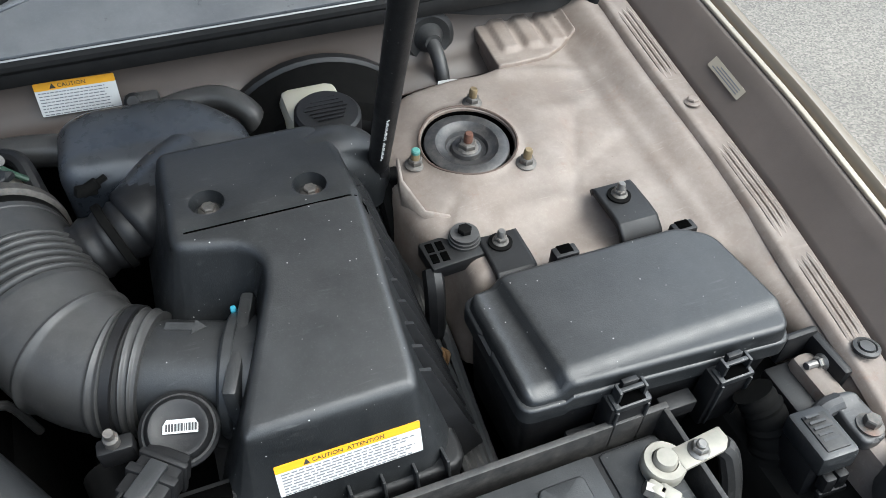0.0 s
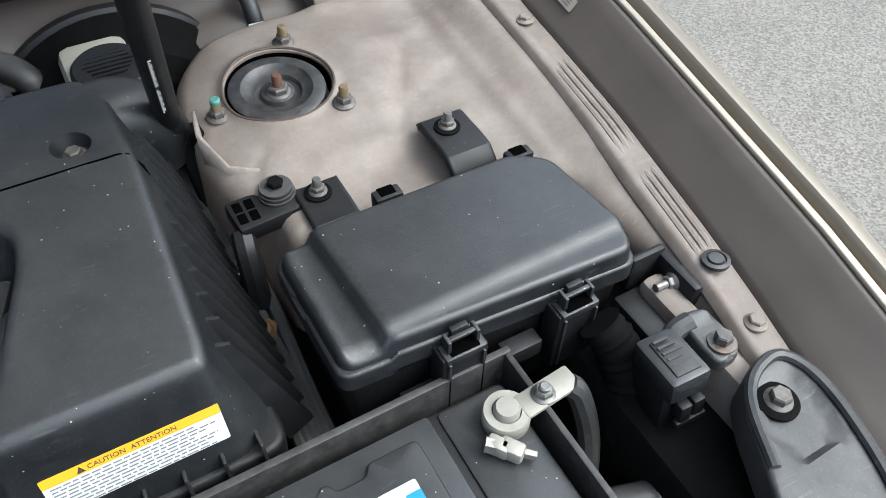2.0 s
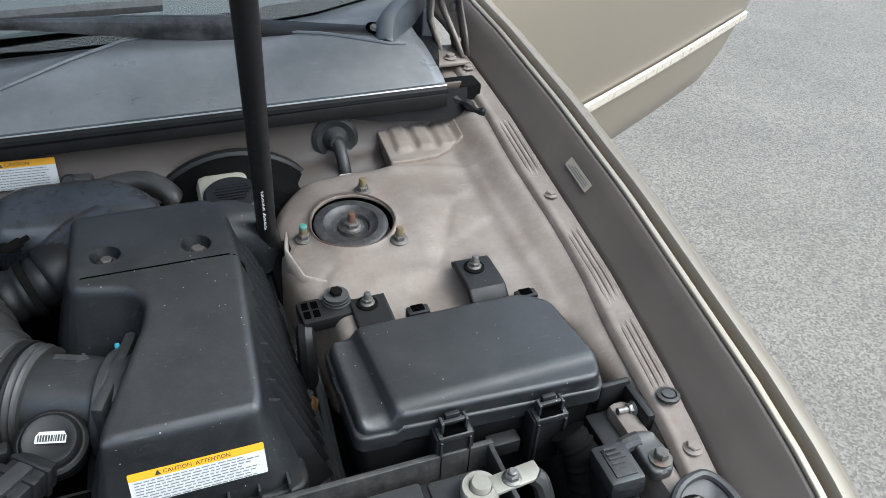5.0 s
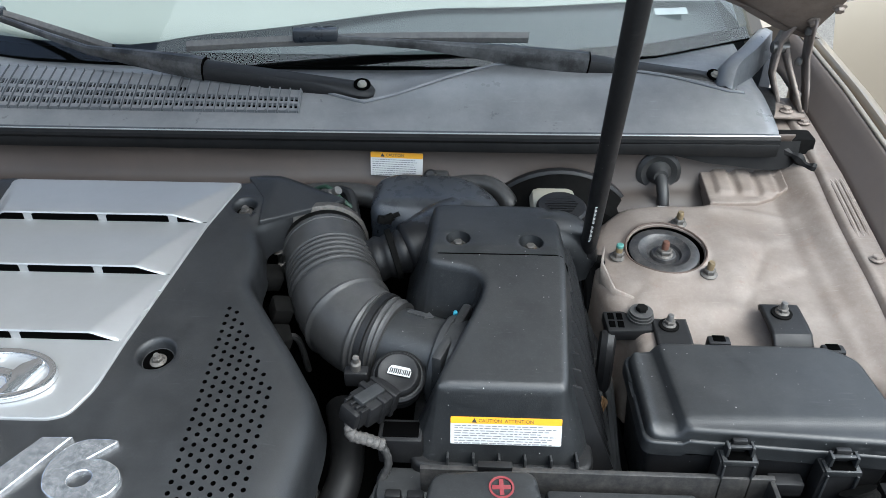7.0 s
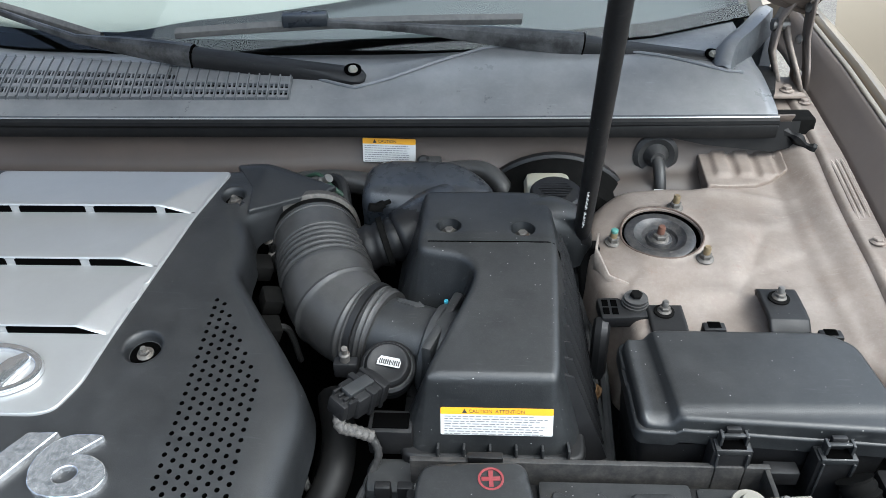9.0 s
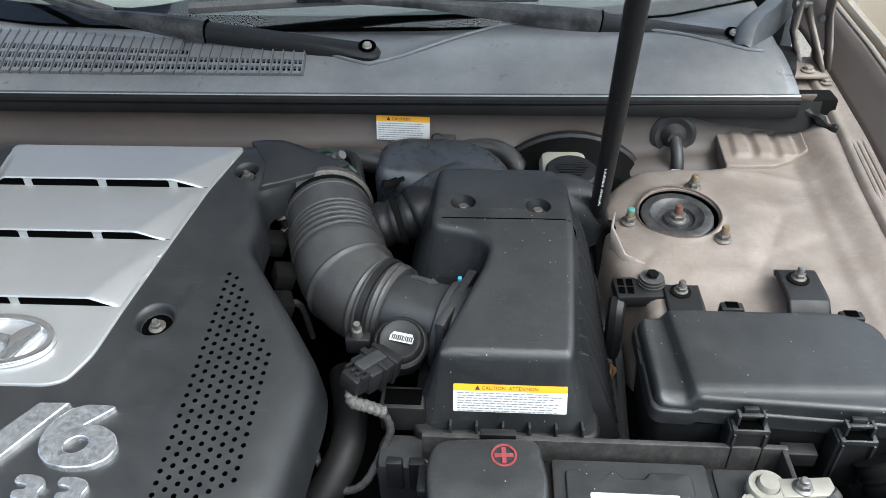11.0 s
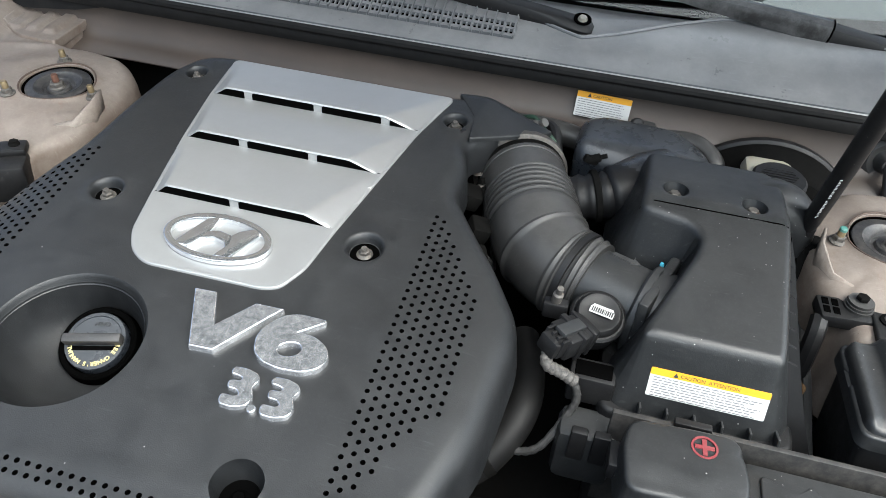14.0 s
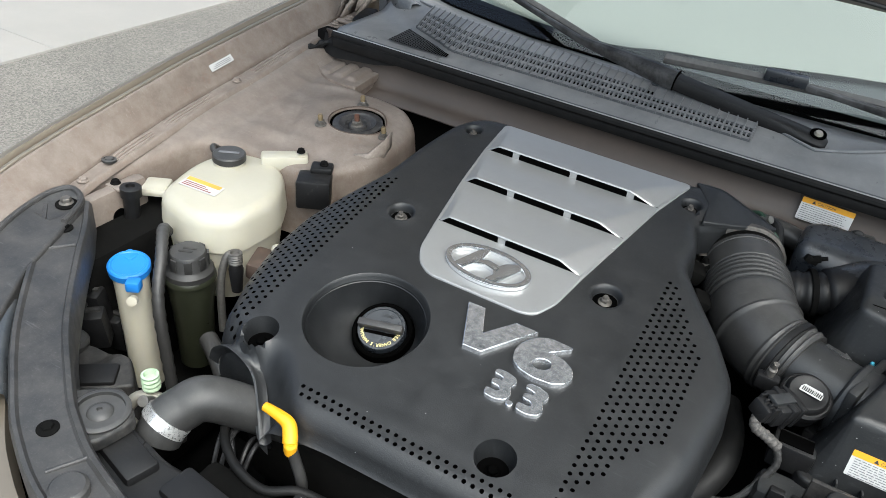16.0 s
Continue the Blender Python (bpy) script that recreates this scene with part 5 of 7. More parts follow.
def oil_cap():
    o = thing("oil_filler_cap", tuple(CAP_AT), "black oil filler cap with yellow lettering", "oil cap")
    at, ax = CAP_AT, CAP_AXIS
    r = Vector((1, 0.28, 0))
    lay = plane_lay(at + ax * 0.0122, (r - ax * r.dot(ax)), (0, 0.9, 0.42))
    part("collar", spun([(0.0395, -0.008), (0.0385, 0.006), (0.0365, 0.008), (0.0325, 0.006), (0.0325, -0.004)], at, ax, 48), M_PIT, o)
    part("cap_body", spun([(0.0305, -0.002), (0.0305, 0.0108), (0.0297, 0.012), (0.0265, 0.0122), (0.0258, 0.0114), (0, 0.0114)], at, ax, 48), M_RESON, o, "dusty dark grey cap")
    grip = bmesh.new()
    box((-0.0290, -0.0050, -0.001), (0.0290, 0.0045, 0.0105), 0.0018, bm=grip)
    for v in grip.verts:
        v.co = lay(*v.co)
    part("grip_bar", grip, M_BEAM, o, "worn grip bar")
    # flat black strip paints the shade along the grip bar
    part("grip_shade", flat([rounded(rect(-0.0285, -0.0098, 0.0285, -0.0055), 0.002)], 0.0004, lambda x, y, z: lay(x, y, z - 0.0004)), M_PIT, o, "black strip painted as the shade beside the grip")
    text = "SEE OWNER'S MANUAL"
    for k, ch in enumerate(text):
        if ch == " ":
            continue
        a = radians(-8 - 160 * (k + 0.5) / len(text))
        p = lay(0.0225 * math.cos(a), 0.0225 * math.sin(a), 0.0006)
        across = lay(0.0225 * math.cos(a) + math.sin(a), 0.0225 * math.sin(a) - math.cos(a), 0.0006) - p
        up = lay(0.0225 * math.cos(a) + math.cos(a), 0.0225 * math.sin(a) + math.sin(a), 0.0006) - p
        part("letter", letters(ch, 0.0058, plane_lay(p, across, up), 0.0004, 0.0002, "CENTER"), M_CREAM, o)
    part("letter", letters("OPEN", 0.006, plane_lay(lay(0.004, 0.0195, 0.0002), lay(-1, 0, 0) - lay(0, 0, 0), lay(0, -1, 0) - lay(0, 0, 0)), 0.0004, 0.0, "CENTER"), M_INK, o)


oil_cap()

# ---------------------------------------------------------------- air filter box


def air_height(x, y):
    if y > -0.076:
        z = 0.936 - 0.10 * (y + 0.02) ** 2 * (1 if y < -0.02 else -0.2) - 0.05 * max(0, x - 0.36) * 0.4
        z -= 0.0025 * ease(-0.070, -0.076, y)
    else:
        z = 0.9322 - (0.9322 - 0.8930) * ((-0.076 - y) / 0.179)
    for cx, cy in ((0.292, -0.049), (0.377, -0.054)):
        z -= 0.011 * (1 - ease(0.0112, 0.0150, math.hypot(x - cx, y - cy)))
    return z


def label_sheet(parent, lay, w, h, band, title, lines):
    part("backing", flat([rounded(rect(0, 0, w, h), 0.0015)], 0.0004, lay), M_WHITE, parent)
    up = lambda x, y, z: lay(x, y, z + 0.0003)
    part("yellow_band", flat([rounded(rect(0, h - band, w, h), 0.0015)], 0.0004, up), M_YELLOW, parent, "yellow heading band")
    top = lambda x, y, z: lay(x, y, z + 0.0006)
    mid = h - band / 2
    part("warning_mark", flat([[(w * 0.19, mid - band * 0.32), (w * 0.19 + band * 0.7, mid - band * 0.32), (w * 0.19 + band * 0.35, mid + band * 0.34)]], 0.0004, top), M_INK, parent)
    part("heading", letters(title, band * 0.70, lambda x, y, z: top(w * 0.19 + band * 0.9 + x, mid - band * 0.25 + y, z), 0.0003, 0.0), M_INK, parent)
    rng = random.Random(len(title))
    for k in range(lines):
        y = (h - band) * (0.90 - 0.84 * k / (lines - 1))
        x, end = w * 0.035, w * rng.uniform(0.80, 0.96)
        while x < end:
            q = w * rng.uniform(0.02, 0.075)
            part("print_bar", flat([rect(x, y - h * 0.014, min(x + q, end), y + h * 0.014)], 0.0003, top), M_GREY, parent)
            x += q + w * 0.012


def air_box():
    a = thing("air_filter_box", (0.34, -0.12, 0.7), "black plastic air filter housing with speckled lid", "air filter box")
    outline = rounded([(0.258, 0.030), (0.256, -0.088), (0.305, -0.098), (0.322, -0.112), (0.318, -0.135), (0.276, -0.236), (0.274, -0.251), (0.405, -0.251), (0.409, -0.236), (0.416, -0.09), (0.414, 0.005), (0.40, 0.030)], 0.012)
    rings = [(0.292, -0.049, 0.006, 0.011, 0.0125, 0.0145, 0.0168), (0.377, -0.054, 0.006, 0.011, 0.0125, 0.0145, 0.0168)]
    lines = [[(0.26, y), (0.42, y)] for y in (-0.0735, -0.0758, -0.0762, -0.080)] + [[(0.27, y), (0.425, y)] for y in (-0.230, -0.238)]
    lid = part("lid", plate(outline, air_height, 0.0085, 0.0095, 0.088, 0.030, rings, lines), M_BOX, a, "speckled black lid with a stepped top", smooth=45)
    for cx, cy in ((0.292, -0.049), (0.377, -0.054)):
        bolt(lid, (cx, cy, air_height(cx, cy) + 0.0004), (0, 0, 1), 0.0105, 0.006, 0.0175, name="screw", material=M_GRITTY)
    line = []
    for k in range(25):
        x = 0.2575 + 0.1600 * k / 24
        gap = max(0.0, 1 - min(x - 0.2568, 0.4172 - x) / 0.013)
        line.append((x, -0.0762 - 0.004 * gap**3, air_height(x, -0.0762) - 0.013 * (1 - math.sqrt(max(0, 1 - gap * gap)))))
    line = [(0.253, -0.083, 0.895)] + line + [(0.4225, -0.083, 0.890), (0.427, -0.095, 0.86)]
    part("seam", pipe(line, 0.0010, 1, 6), M_PIT, lid)
    # snorkel shoulder at the back corner
    part("snorkel", pipe([(0.385, 0.0, 0.905), (0.412, 0.008, 0.902), (0.432, 0.014, 0.885), (0.440, 0.016, 0.85)], lambda t: 0.031 + 0.003 * math.sin(3 * t), 5, 20), M_BOX, lid, smooth=60)
    low = part("lower_tub", plate(rounded([(0.250, 0.025), (0.248, -0.282), (0.438, -0.282), (0.434, 0.025)], 0.02), lambda x, y: 0.812, 0.03, 0.006, 0.18, -0.012), M_BLACK, a)
    for k in range(12):
        y = -0.225 + 0.0205 * k
        top = air_height(0.40, y) - 0.024
        fin = [(0.4135, top), (0.424, top - 0.003), (0.436, top - 0.030), (0.462, 0.785), (0.440, 0.775)]
        part("side_fin", loft([[(x, y + e - 0.32 * (top - z), z) for x, z in fin] for e in (-0.0016, 0.0016)], closed=True), M_BLACK, low, smooth=0)
        f = bmesh.new()
        f.from_mesh(low.children[-1].data)
        bmesh.ops.holes_fill(f, edges=f.edges[:], sides=0)
        f.to_mesh(low.children[-1].data)
        f.free()
    for k in range(6):
        x = 0.288 + 0.026 * k
        part("front_rib", box((x - 0.0013, -0.2900, 0.775), (x + 0.0013, -0.272, 0.825), 0.0008, turn=(-18, 0, 0)), M_BOX, low, smooth=0)
    part("pocket", box((0.216, -0.270, 0.80), (0.262, -0.240, 0.835), 0.003), M_BLACK, low)
    part("pocket_mouth", box((0.221, -0.265, 0.832), (0.258, -0.245, 0.8365), 0.001), M_PIT, low)
    part("front_foot", box((0.215, -0.315, 0.73), (0.275, -0.270, 0.80), 0.01), M_BOX, low)
    for x in (0.236, 0.258):
        part("clip", box((x - 0.008, -0.322, 0.775), (x + 0.008, -0.312, 0.815), 0.002), M_BLACK, low)
    # warning label on the sloping front
    lbl = thing("caution_label", (0.345, -0.275, 0.84), "white caution label with yellow heading band", "label")
    label_sheet(lbl, plane_lay(Vector((0.2905, -0.2686, 0.8325)), (1, 0, 0), (0, 0.325, 0.946)), 0.1115, 0.0305, 0.0074, "CAUTION  ATTENTION", 8)


air_box()

# ---------------------------------------------------------------- intake tube and air meter
AX = [(0.113, 0.028, 0.861), (0.123, 0.000, 0.862), (0.133, -0.028, 0.861), (0.144, -0.060, 0.858), (0.160, -0.094, 0.853), (0.186, -0.121, 0.849), (0.221, -0.137, 0.846)]


def intake():
    t = thing("intake_tube", (0.13, -0.03, 0.8), "ribbed black rubber intake tube", "air intake tube")

    def rad(s):
        r = 0.0555
        if s < 0.07:
            r += 0.0012
        if 0.25 < s < 0.50:
            # sharp ridges with narrow grooves
            q = (s - 0.25) / 0.25 * 6
            r += 0.0022 - 0.0062 * math.exp(-(((q - round(q)) / 0.20) ** 2))
        r += 0.0016 * ease(0.50, 0.53, s) * ease(0.70, 0.55, s)
        r += 0.0026 * math.exp(-((s - 0.695) / 0.010) ** 2) - 0.0008 * ease(0.70, 0.72, s)
        r -= 0.0045 * ease(0.70, 0.98, s)
        for c_, w_ in ((0.865, 0.006), (0.885, 0.005), (0.945, 0.006), (0.975, 0.005)):
            r += 0.0022 * math.exp(-((s - c_) / w_) ** 2)
        r -= 0.0022 * math.exp(-((s - 0.915) / 0.014) ** 2)
        return r

    part("bellows", pipe(AX, rad, 44, 56), M_RUBBER, t, "dusty corrugated rubber", smooth=50)
    d = (Vector(AX[-1]) - Vector(AX[-2])).normalized()
    e = Vector(AX[-1]) - d * 0.021
    clamp = part("hose_clamp", spun([(0.0500, -0.0040), (0.0535, -0.0036), (0.0535, 0.0036), (0.0500, 0.0040)], e, d, 48), M_BLACK, t)
    part("clamp_screw", spun([(0.0035, -0.012), (0.0055, -0.012), (0.0055, 0.006), (0.0035, 0.008), (0.0035, 0.016), (0, 0.016)], (0.189, -0.208, 0.878), (0.1, -0.25, 1), 12), M_GRITTY, clamp, "worn clamp screw")
    part("clamp_lug", box((0.176, -0.214, 0.852), (0.202, -0.200, 0.872), 0.003), M_BLACK, clamp)
    part("throttle_clamp", spun([(0.0565, -0.005), (0.0575, -0.004), (0.0575, 0.004), (0.0565, 0.005)], Vector(AX[0]), Vector(AX[1]) - Vector(AX[0]), 40), M_DARK, t)
    part("throttle_body", spun([(0.050, -0.06), (0.052, -0.01), (0.045, 0)], Vector(AX[0]), Vector(AX[1]) - Vector(AX[0]), 30), M_LEAD, t, "grey cast throttle body")
    part("throttle_flange", spun([(0.060, -0.022), (0.062, -0.018), (0.062, -0.008), (0.058, -0.006)], Vector(AX[0]), Vector(AX[1]) - Vector(AX[0]), 26), M_GRITTY, t, "corroded flange")
    for k, (x, y, z) in enumerate(((0.064, 0.030, 0.890), (0.060, 0.004, 0.872), (0.072, -0.026, 0.866), (0.090, 0.056, 0.905))):
        part("flange_bolt", hexhead((x, y, z), (-0.3, 0.2, 1), 0.010, 0.010, 0.016), M_GRITTY, t, smooth=25)

    m = thing("air_flow_meter", (0.25, -0.15, 0.8), "black air flow meter housing with wiring plug", "air flow sensor")
    a, b = Vector((0.212, -0.134, 0.846)), Vector((0.320, -0.172, 0.842))
    d = (b - a).normalized()
    part("housing", spun([(0.0455, 0.0), (0.047, 0.004), (0.044, 0.006), (0.0435, 0.066), (0.047, 0.070)], a, d, 40), M_BOX, m, smooth=40)
    part("flange", spun([(0.050, 0.068), (0.0515, 0.070), (0.0515, 0.076), (0.050, 0.0775), (0.0495, 0.0775), (0.0495, 0.094), (0.047, 0.12)], a, d, 40), M_BOX, m, smooth=30)
    plate_ = part("flange_plate", box((-0.006, -0.049, -0.047), (0.006, 0.049, 0.048), 0.004), M_BOX, m)
    plate_.data.transform(Matrix.Translation(a + d * 0.082) @ Euler((0, 0, math.atan2(d.y, d.x))).to_matrix().to_4x4())
    part("cast_arrow", flat([[(0, 0), (0.022, 0), (0.022, -0.004), (0.032, 0.004), (0.022, 0.012), (0.022, 0.008), (0, 0.008)]], 0.001, plane_lay(a + d * 0.022 + Vector((0.004, 0.012, 0.0425)), d, (0.33, 0.94, -0.2))), M_BOX, m)
    part("paint_mark", box((0.2885, -0.1265, 0.880), (0.2935, -0.1205, 0.8855), 0.002), mat("sky_paint", (0.07, 0.33, 0.45), 0.6), m, "pale blue paint dab")
    s = Vector((0.233, -0.207, 0.865))
    up = Vector((0.05, -0.42, 0.9)).normalized()
    part("sensor_boss", spun([(0.025, -0.035), (0.0245, 0.003), (0.0235, 0.006), (0.021, 0.0085), (0.018, 0.0085), (0.017, 0.0080), (0, 0.0080)], s, up, 32), M_BLACK, m)
    lay = plane_lay(s + up * 0.0088 + Vector((-0.013, -0.002, 0.001)), (1, -0.25, 0), (0.1, 1, 0.45))
    part("boss_collar", spun([(0.0285, -0.012), (0.0290, -0.008), (0.0290, -0.002), (0.0265, 0.0)], s, up, 32), M_BLACK, m)
    tag = part("sensor_label", flat([[(0.002, 0), (0.027, 0), (0.027, 0.006), (0.0245, 0.010), (0.0045, 0.010), (0.002, 0.006)]], 0.0004, lay), M_WHITE, m, "white bar code sticker")
    rng = random.Random(5)
    x = 0.004
    while x < 0.026:
        w = rng.uniform(0.0005, 0.0016)
        part("bar", flat([rect(x, 0.0015, x + w, 0.007)], 0.0004, lambda a_, b_, c_: lay(a_, b_, c_ + 0.0004)), M_INK, tag, smooth=0)
        x += w + 0.0008
    turn = (-12, 8, -38)
    mid = Vector((0.209, -0.243, 0.862))
    bar_ = lambda name, lo, hi, bev, mt, label="": part(name, moved(box(lo, hi, bev), mid, turn), mt, m, label)
    bar_("plug", (-0.0165, -0.020, -0.014), (0.0165, 0.026, 0.012), 0.003, M_BLACK)
    bar_("plug_collar", (-0.0190, -0.004, -0.016), (0.0190, 0.004, 0.0145), 0.002, M_BLACK)
    bar_("plug_collar", (-0.0185, 0.012, -0.016), (0.0185, 0.018, 0.014), 0.002, M_BLACK)
    bar_("plug_latch", (-0.007, -0.024, 0.011), (0.007, 0.010, 0.0165), 0.0015, M_BOX)
    for k in range(4):
        bar_("plug_rib", (-0.012 + 0.0072 * k, -0.030, -0.010), (-0.0088 + 0.0072 * k, -0.018, 0.0125), 0.0008, M_BLACK)
    bar_("plug_tail", (-0.012, -0.036, -0.011), (0.012, -0.018, 0.009), 0.004, M_BLACK)
    part("cable", pipe([(0.196, -0.260, 0.860), (0.191, -0.268, 0.856), (0.193, -0.277, 0.850), (0.207, -0.276, 0.843), (0.222, -0.274, 0.833)], lambda q: 0.0062 + 0.0006 * math.cos(q * 70), 8, 12), M_TAPE, m, "grey taped wiring loom")
    part("cable_run", pipe([(0.222, -0.274, 0.833), (0.228, -0.280, 0.815), (0.221, -0.289, 0.795), (0.203, -0.307, 0.765), (0.183, -0.308, 0.750), (0.165, -0.300, 0.744), (0.150, -0.280, 0.748), (0.138, -0.262, 0.760)], lambda q: 0.0042 + 0.0004 * math.cos(q * 120), 8, 10), M_RUBBER, m)

    r = thing("intake_resonator", (0.26, 0.1, 0.84), "smooth black plastic resonator behind the air box", "resonator")
    part("chamber", plate(rounded([(0.170, 0.055), (0.172, 0.135), (0.20, 0.155), (0.29, 0.150), (0.345, 0.110), (0.352, 0.050), (0.30, 0.038)], 0.02), lambda x, y: 0.913 - 0.012 * ease(0.30, 0.35, x) - 0.02 * ease(0.075, 0.04, y), 0.012, 0.016, 0.07, 0.0), M_RESON, r, smooth=60)
    part("neck_dome", pipe([(0.288, 0.062, 0.884), (0.268, 0.045, 0.886), (0.250, 0.027, 0.884), (0.236, 0.016, 0.880)], lambda q: 0.036 - 0.003 * q, 6, 26), M_RESON, r, smooth=60)
    part("neck", pipe([(0.268, 0.045, 0.885), (0.245, 0.020, 0.882), (0.220, 0.006, 0.876), (0.190, 0.000, 0.868), (0.155, -0.006, 0.862)], lambda q: 0.034 if q < 0.45 else 0.0285 + 0.0016 * math.cos(q * 50), 8, 24), M_BLACK, r, smooth=60)
    c = part("hose_clamp", spun([(0.032, -0.004), (0.033, -0.003), (0.033, 0.003), (0.032, 0.004)], (0.208, 0.004, 0.873), (-1, -0.3, -0.2), 28), M_DARK, r)
    part("clamp_screw", spun([(0.004, -0.012), (0.0055, -0.011), (0.0055, 0.005), (0.003, 0.006), (0.003, 0.014), (0, 0.014)], (0.200, 0.040, 0.905), (1, 0.2, 0.4), 12), M_DARK, c)
    part("clamp_tab", box((0.184, 0.034, 0.898), (0.204, 0.042, 0.908), 0.002, turn=(0, 20, 25)), M_DARK, c)


intake()

# ---------------------------------------------------------------- fuse box


def fuse_box():
    f = thing("fuse_box", (0.6, -0.23, 0.72), "black plastic fuse box with stepped lid and side clips", "fuse box")
    outline = rounded([(0.481, -0.163), (0.516, -0.158), (0.690, -0.162), (0.716, -0.182), (0.724, -0.272), (0.716, -0.293), (0.520, -0.279), (0.483, -0.277)], 0.012)

    def top(x, y):
        z = 0.880 + 0.02 * (x - 0.6)
        z -= 0.011 * ease(0.516, 0.509, x + 0.10 * (y + 0.22) * 0.6)
        z -= 0.004 * ease(-0.264, -0.276, y)
        z += 0.0025 * math.exp(-((x - 0.488) / 0.004) ** 2)
        return z

    lid = part("lid", plate(outline, top, 0.005, 0.0052, 0.016, 0.0025, (), [[(q - 0.06 * (y + 0.22), y) for y in (-0.166, -0.272)] for q in (0.5075, 0.511, 0.5142, 0.5175)]), M_BOX, f, "satin black lid with a lower end step", smooth=45)
    rim = [(x + (0.004 if x > 0.6 else -0.004), y + (0.004 if y > -0.2 else -0.004)) for x, y in outline]
    part("lid_rim", plate(rim, lambda x, y: (0.8625 if x > 0.52 else 0.8575), 0.02, 0.003, 0.014, 0.0), M_BOX, lid)
    body_ = part("body", plate([(x * 0.985 + 0.009, y * 0.985 - 0.0033) for x, y in outline], lambda x, y: 0.850, 0.03, 0.003, 0.11, -0.008), M_BLACK, f)
    for cx, cy in ((0.566, -0.291), (0.659, -0.299)):
        part("clip_block", box((cx - 0.019, cy - 0.010, 0.790), (cx + 0.019, cy + 0.010, 0.855), 0.003), M_BLACK, body_)
        c = part("clip", box((cx - 0.0165, cy - 0.011, 0.850), (cx + 0.0165, cy + 0.004, 0.857), 0.0015), M_BOX, body_)
        part("clip_slot", box((cx - 0.0115, cy - 0.009, 0.8555), (cx + 0.0115, cy + 0.002, 0.8585), 0.0005), M_PIT, c)
        for e in (-1, 1):
            part("clip_post", box((cx + e * 0.0115 - 0.0014, cy - 0.006, 0.855), (cx + e * 0.0115 + 0.0014, cy + 0.004, 0.870), 0.0006), M_BOX, c)
            part("block_rib", box((cx + e * 0.014 - 0.0012, cy - 0.0125, 0.795), (cx + e * 0.014 + 0.0012, cy - 0.009, 0.852), 0.0006), M_BOX, c)
        part("clip_bar", box((cx - 0.0125, cy - 0.004, 0.8665), (cx + 0.0125, cy + 0.000, 0.8695), 0.0008), M_BOX, c)
        part("clip_tongue", box((cx - 0.007, cy + 0.0005, 0.858), (cx + 0.007, cy + 0.0055, 0.873), 0.001), M_BLACK, c)
    for cx, cy in ((0.580, -0.1545), (0.699, -0.1640)):
        c = part("rear_clip", box((cx - 0.012, cy - 0.004, 0.850), (cx + 0.012, cy + 0.009, 0.878), 0.002), M_BLACK, f)
        part("clip_slot", box((cx - 0.007, cy - 0.001, 0.866), (cx + 0.007, cy + 0.0095, 0.8785), 0.001), M_PIT, c)
    # mounting straps with nuts
    for x0, x1, z in ((0.520, 0.560, 0.8575), (0.6415, 0.684, 0.8795)):
        line = [(-0.086, z - 0.005), (-0.089, z - 0.001), (-0.094, z), (-0.125, z), (-0.140, z - 0.0015), (-0.151, z - 0.010), (-0.160, z - 0.028)]
        s = part("strap", loft([[(x, y, zz) for y, zz in line] for x in (x0, x0 + 0.003, (x0 + x1) / 2, x1 - 0.003, x1)]), M_BLACK, f, "black plastic mounting strap", smooth=30)
        thick(s, 0.006)
        xc = (x0 + x1) / 2 - 0.002
        part("washer", spun([(0.0115, 0), (0.0115, 0.002), (0.009, 0.0028), (0, 0.0028)], (xc, -0.107, z), (0, 0, 1), 24), M_DARK, s)
        nut = part("nut", hexhead((xc, -0.107, z + 0.002), (0, 0, 1), 0.011, 0.007, 0.016), M_GRITTY, s, smooth=25)
        part("stud", spun([(0.0038, 0.004), (0.0038, 0.013), (0.003, 0.0145), (0, 0.0145)], (xc, -0.107, z + 0.002), (0, 0, 1), 10), M_STEEL, nut)
    # mount towards the wing
    mnt = part("side_mount", box((0.702, -0.345, 0.818), (0.752, -0.298, 0.832), 0.004), M_BLACK, f)
    part("mount_wall", box((0.744, -0.338, 0.822), (0.754, -0.288, 0.858), 0.004), M_BLACK, mnt)
    part("mount_back", box((0.718, -0.296, 0.825), (0.752, -0.288, 0.862), 0.004), M_BLACK, mnt)
    part("mount_nut", hexhead((0.744, -0.316, 0.846), (-1, 0, 0.1), 0.010, 0.007, 0.015), M_STEEL, mnt, smooth=25)
    part("mount_stud", spun([(0.0034, 0), (0.0034, 0.018), (0, 0.019)], (0.744, -0.316, 0.846), (-1, 0, 0.1), 10), M_STEEL, mnt)
    part("loom_boot", pipe([(0.672, -0.318, 0.842), (0.680, -0.335, 0.825), (0.684, -0.352, 0.795), (0.676, -0.37, 0.75)], lambda q: 0.016 + 0.0012 * math.cos(q * 60) + 0.004 * q, 8, 16), M_DARK, f, "ribbed rubber loom boot")
    part("lower_clip", box((0.600, -0.305, 0.812), (0.632, -0.290, 0.830), 0.002), M_BLACK, f)
    part("lower_clip", box((0.520, -0.292, 0.806), (0.552, -0.284, 0.815), 0.002), M_BLACK, f)


fuse_box()


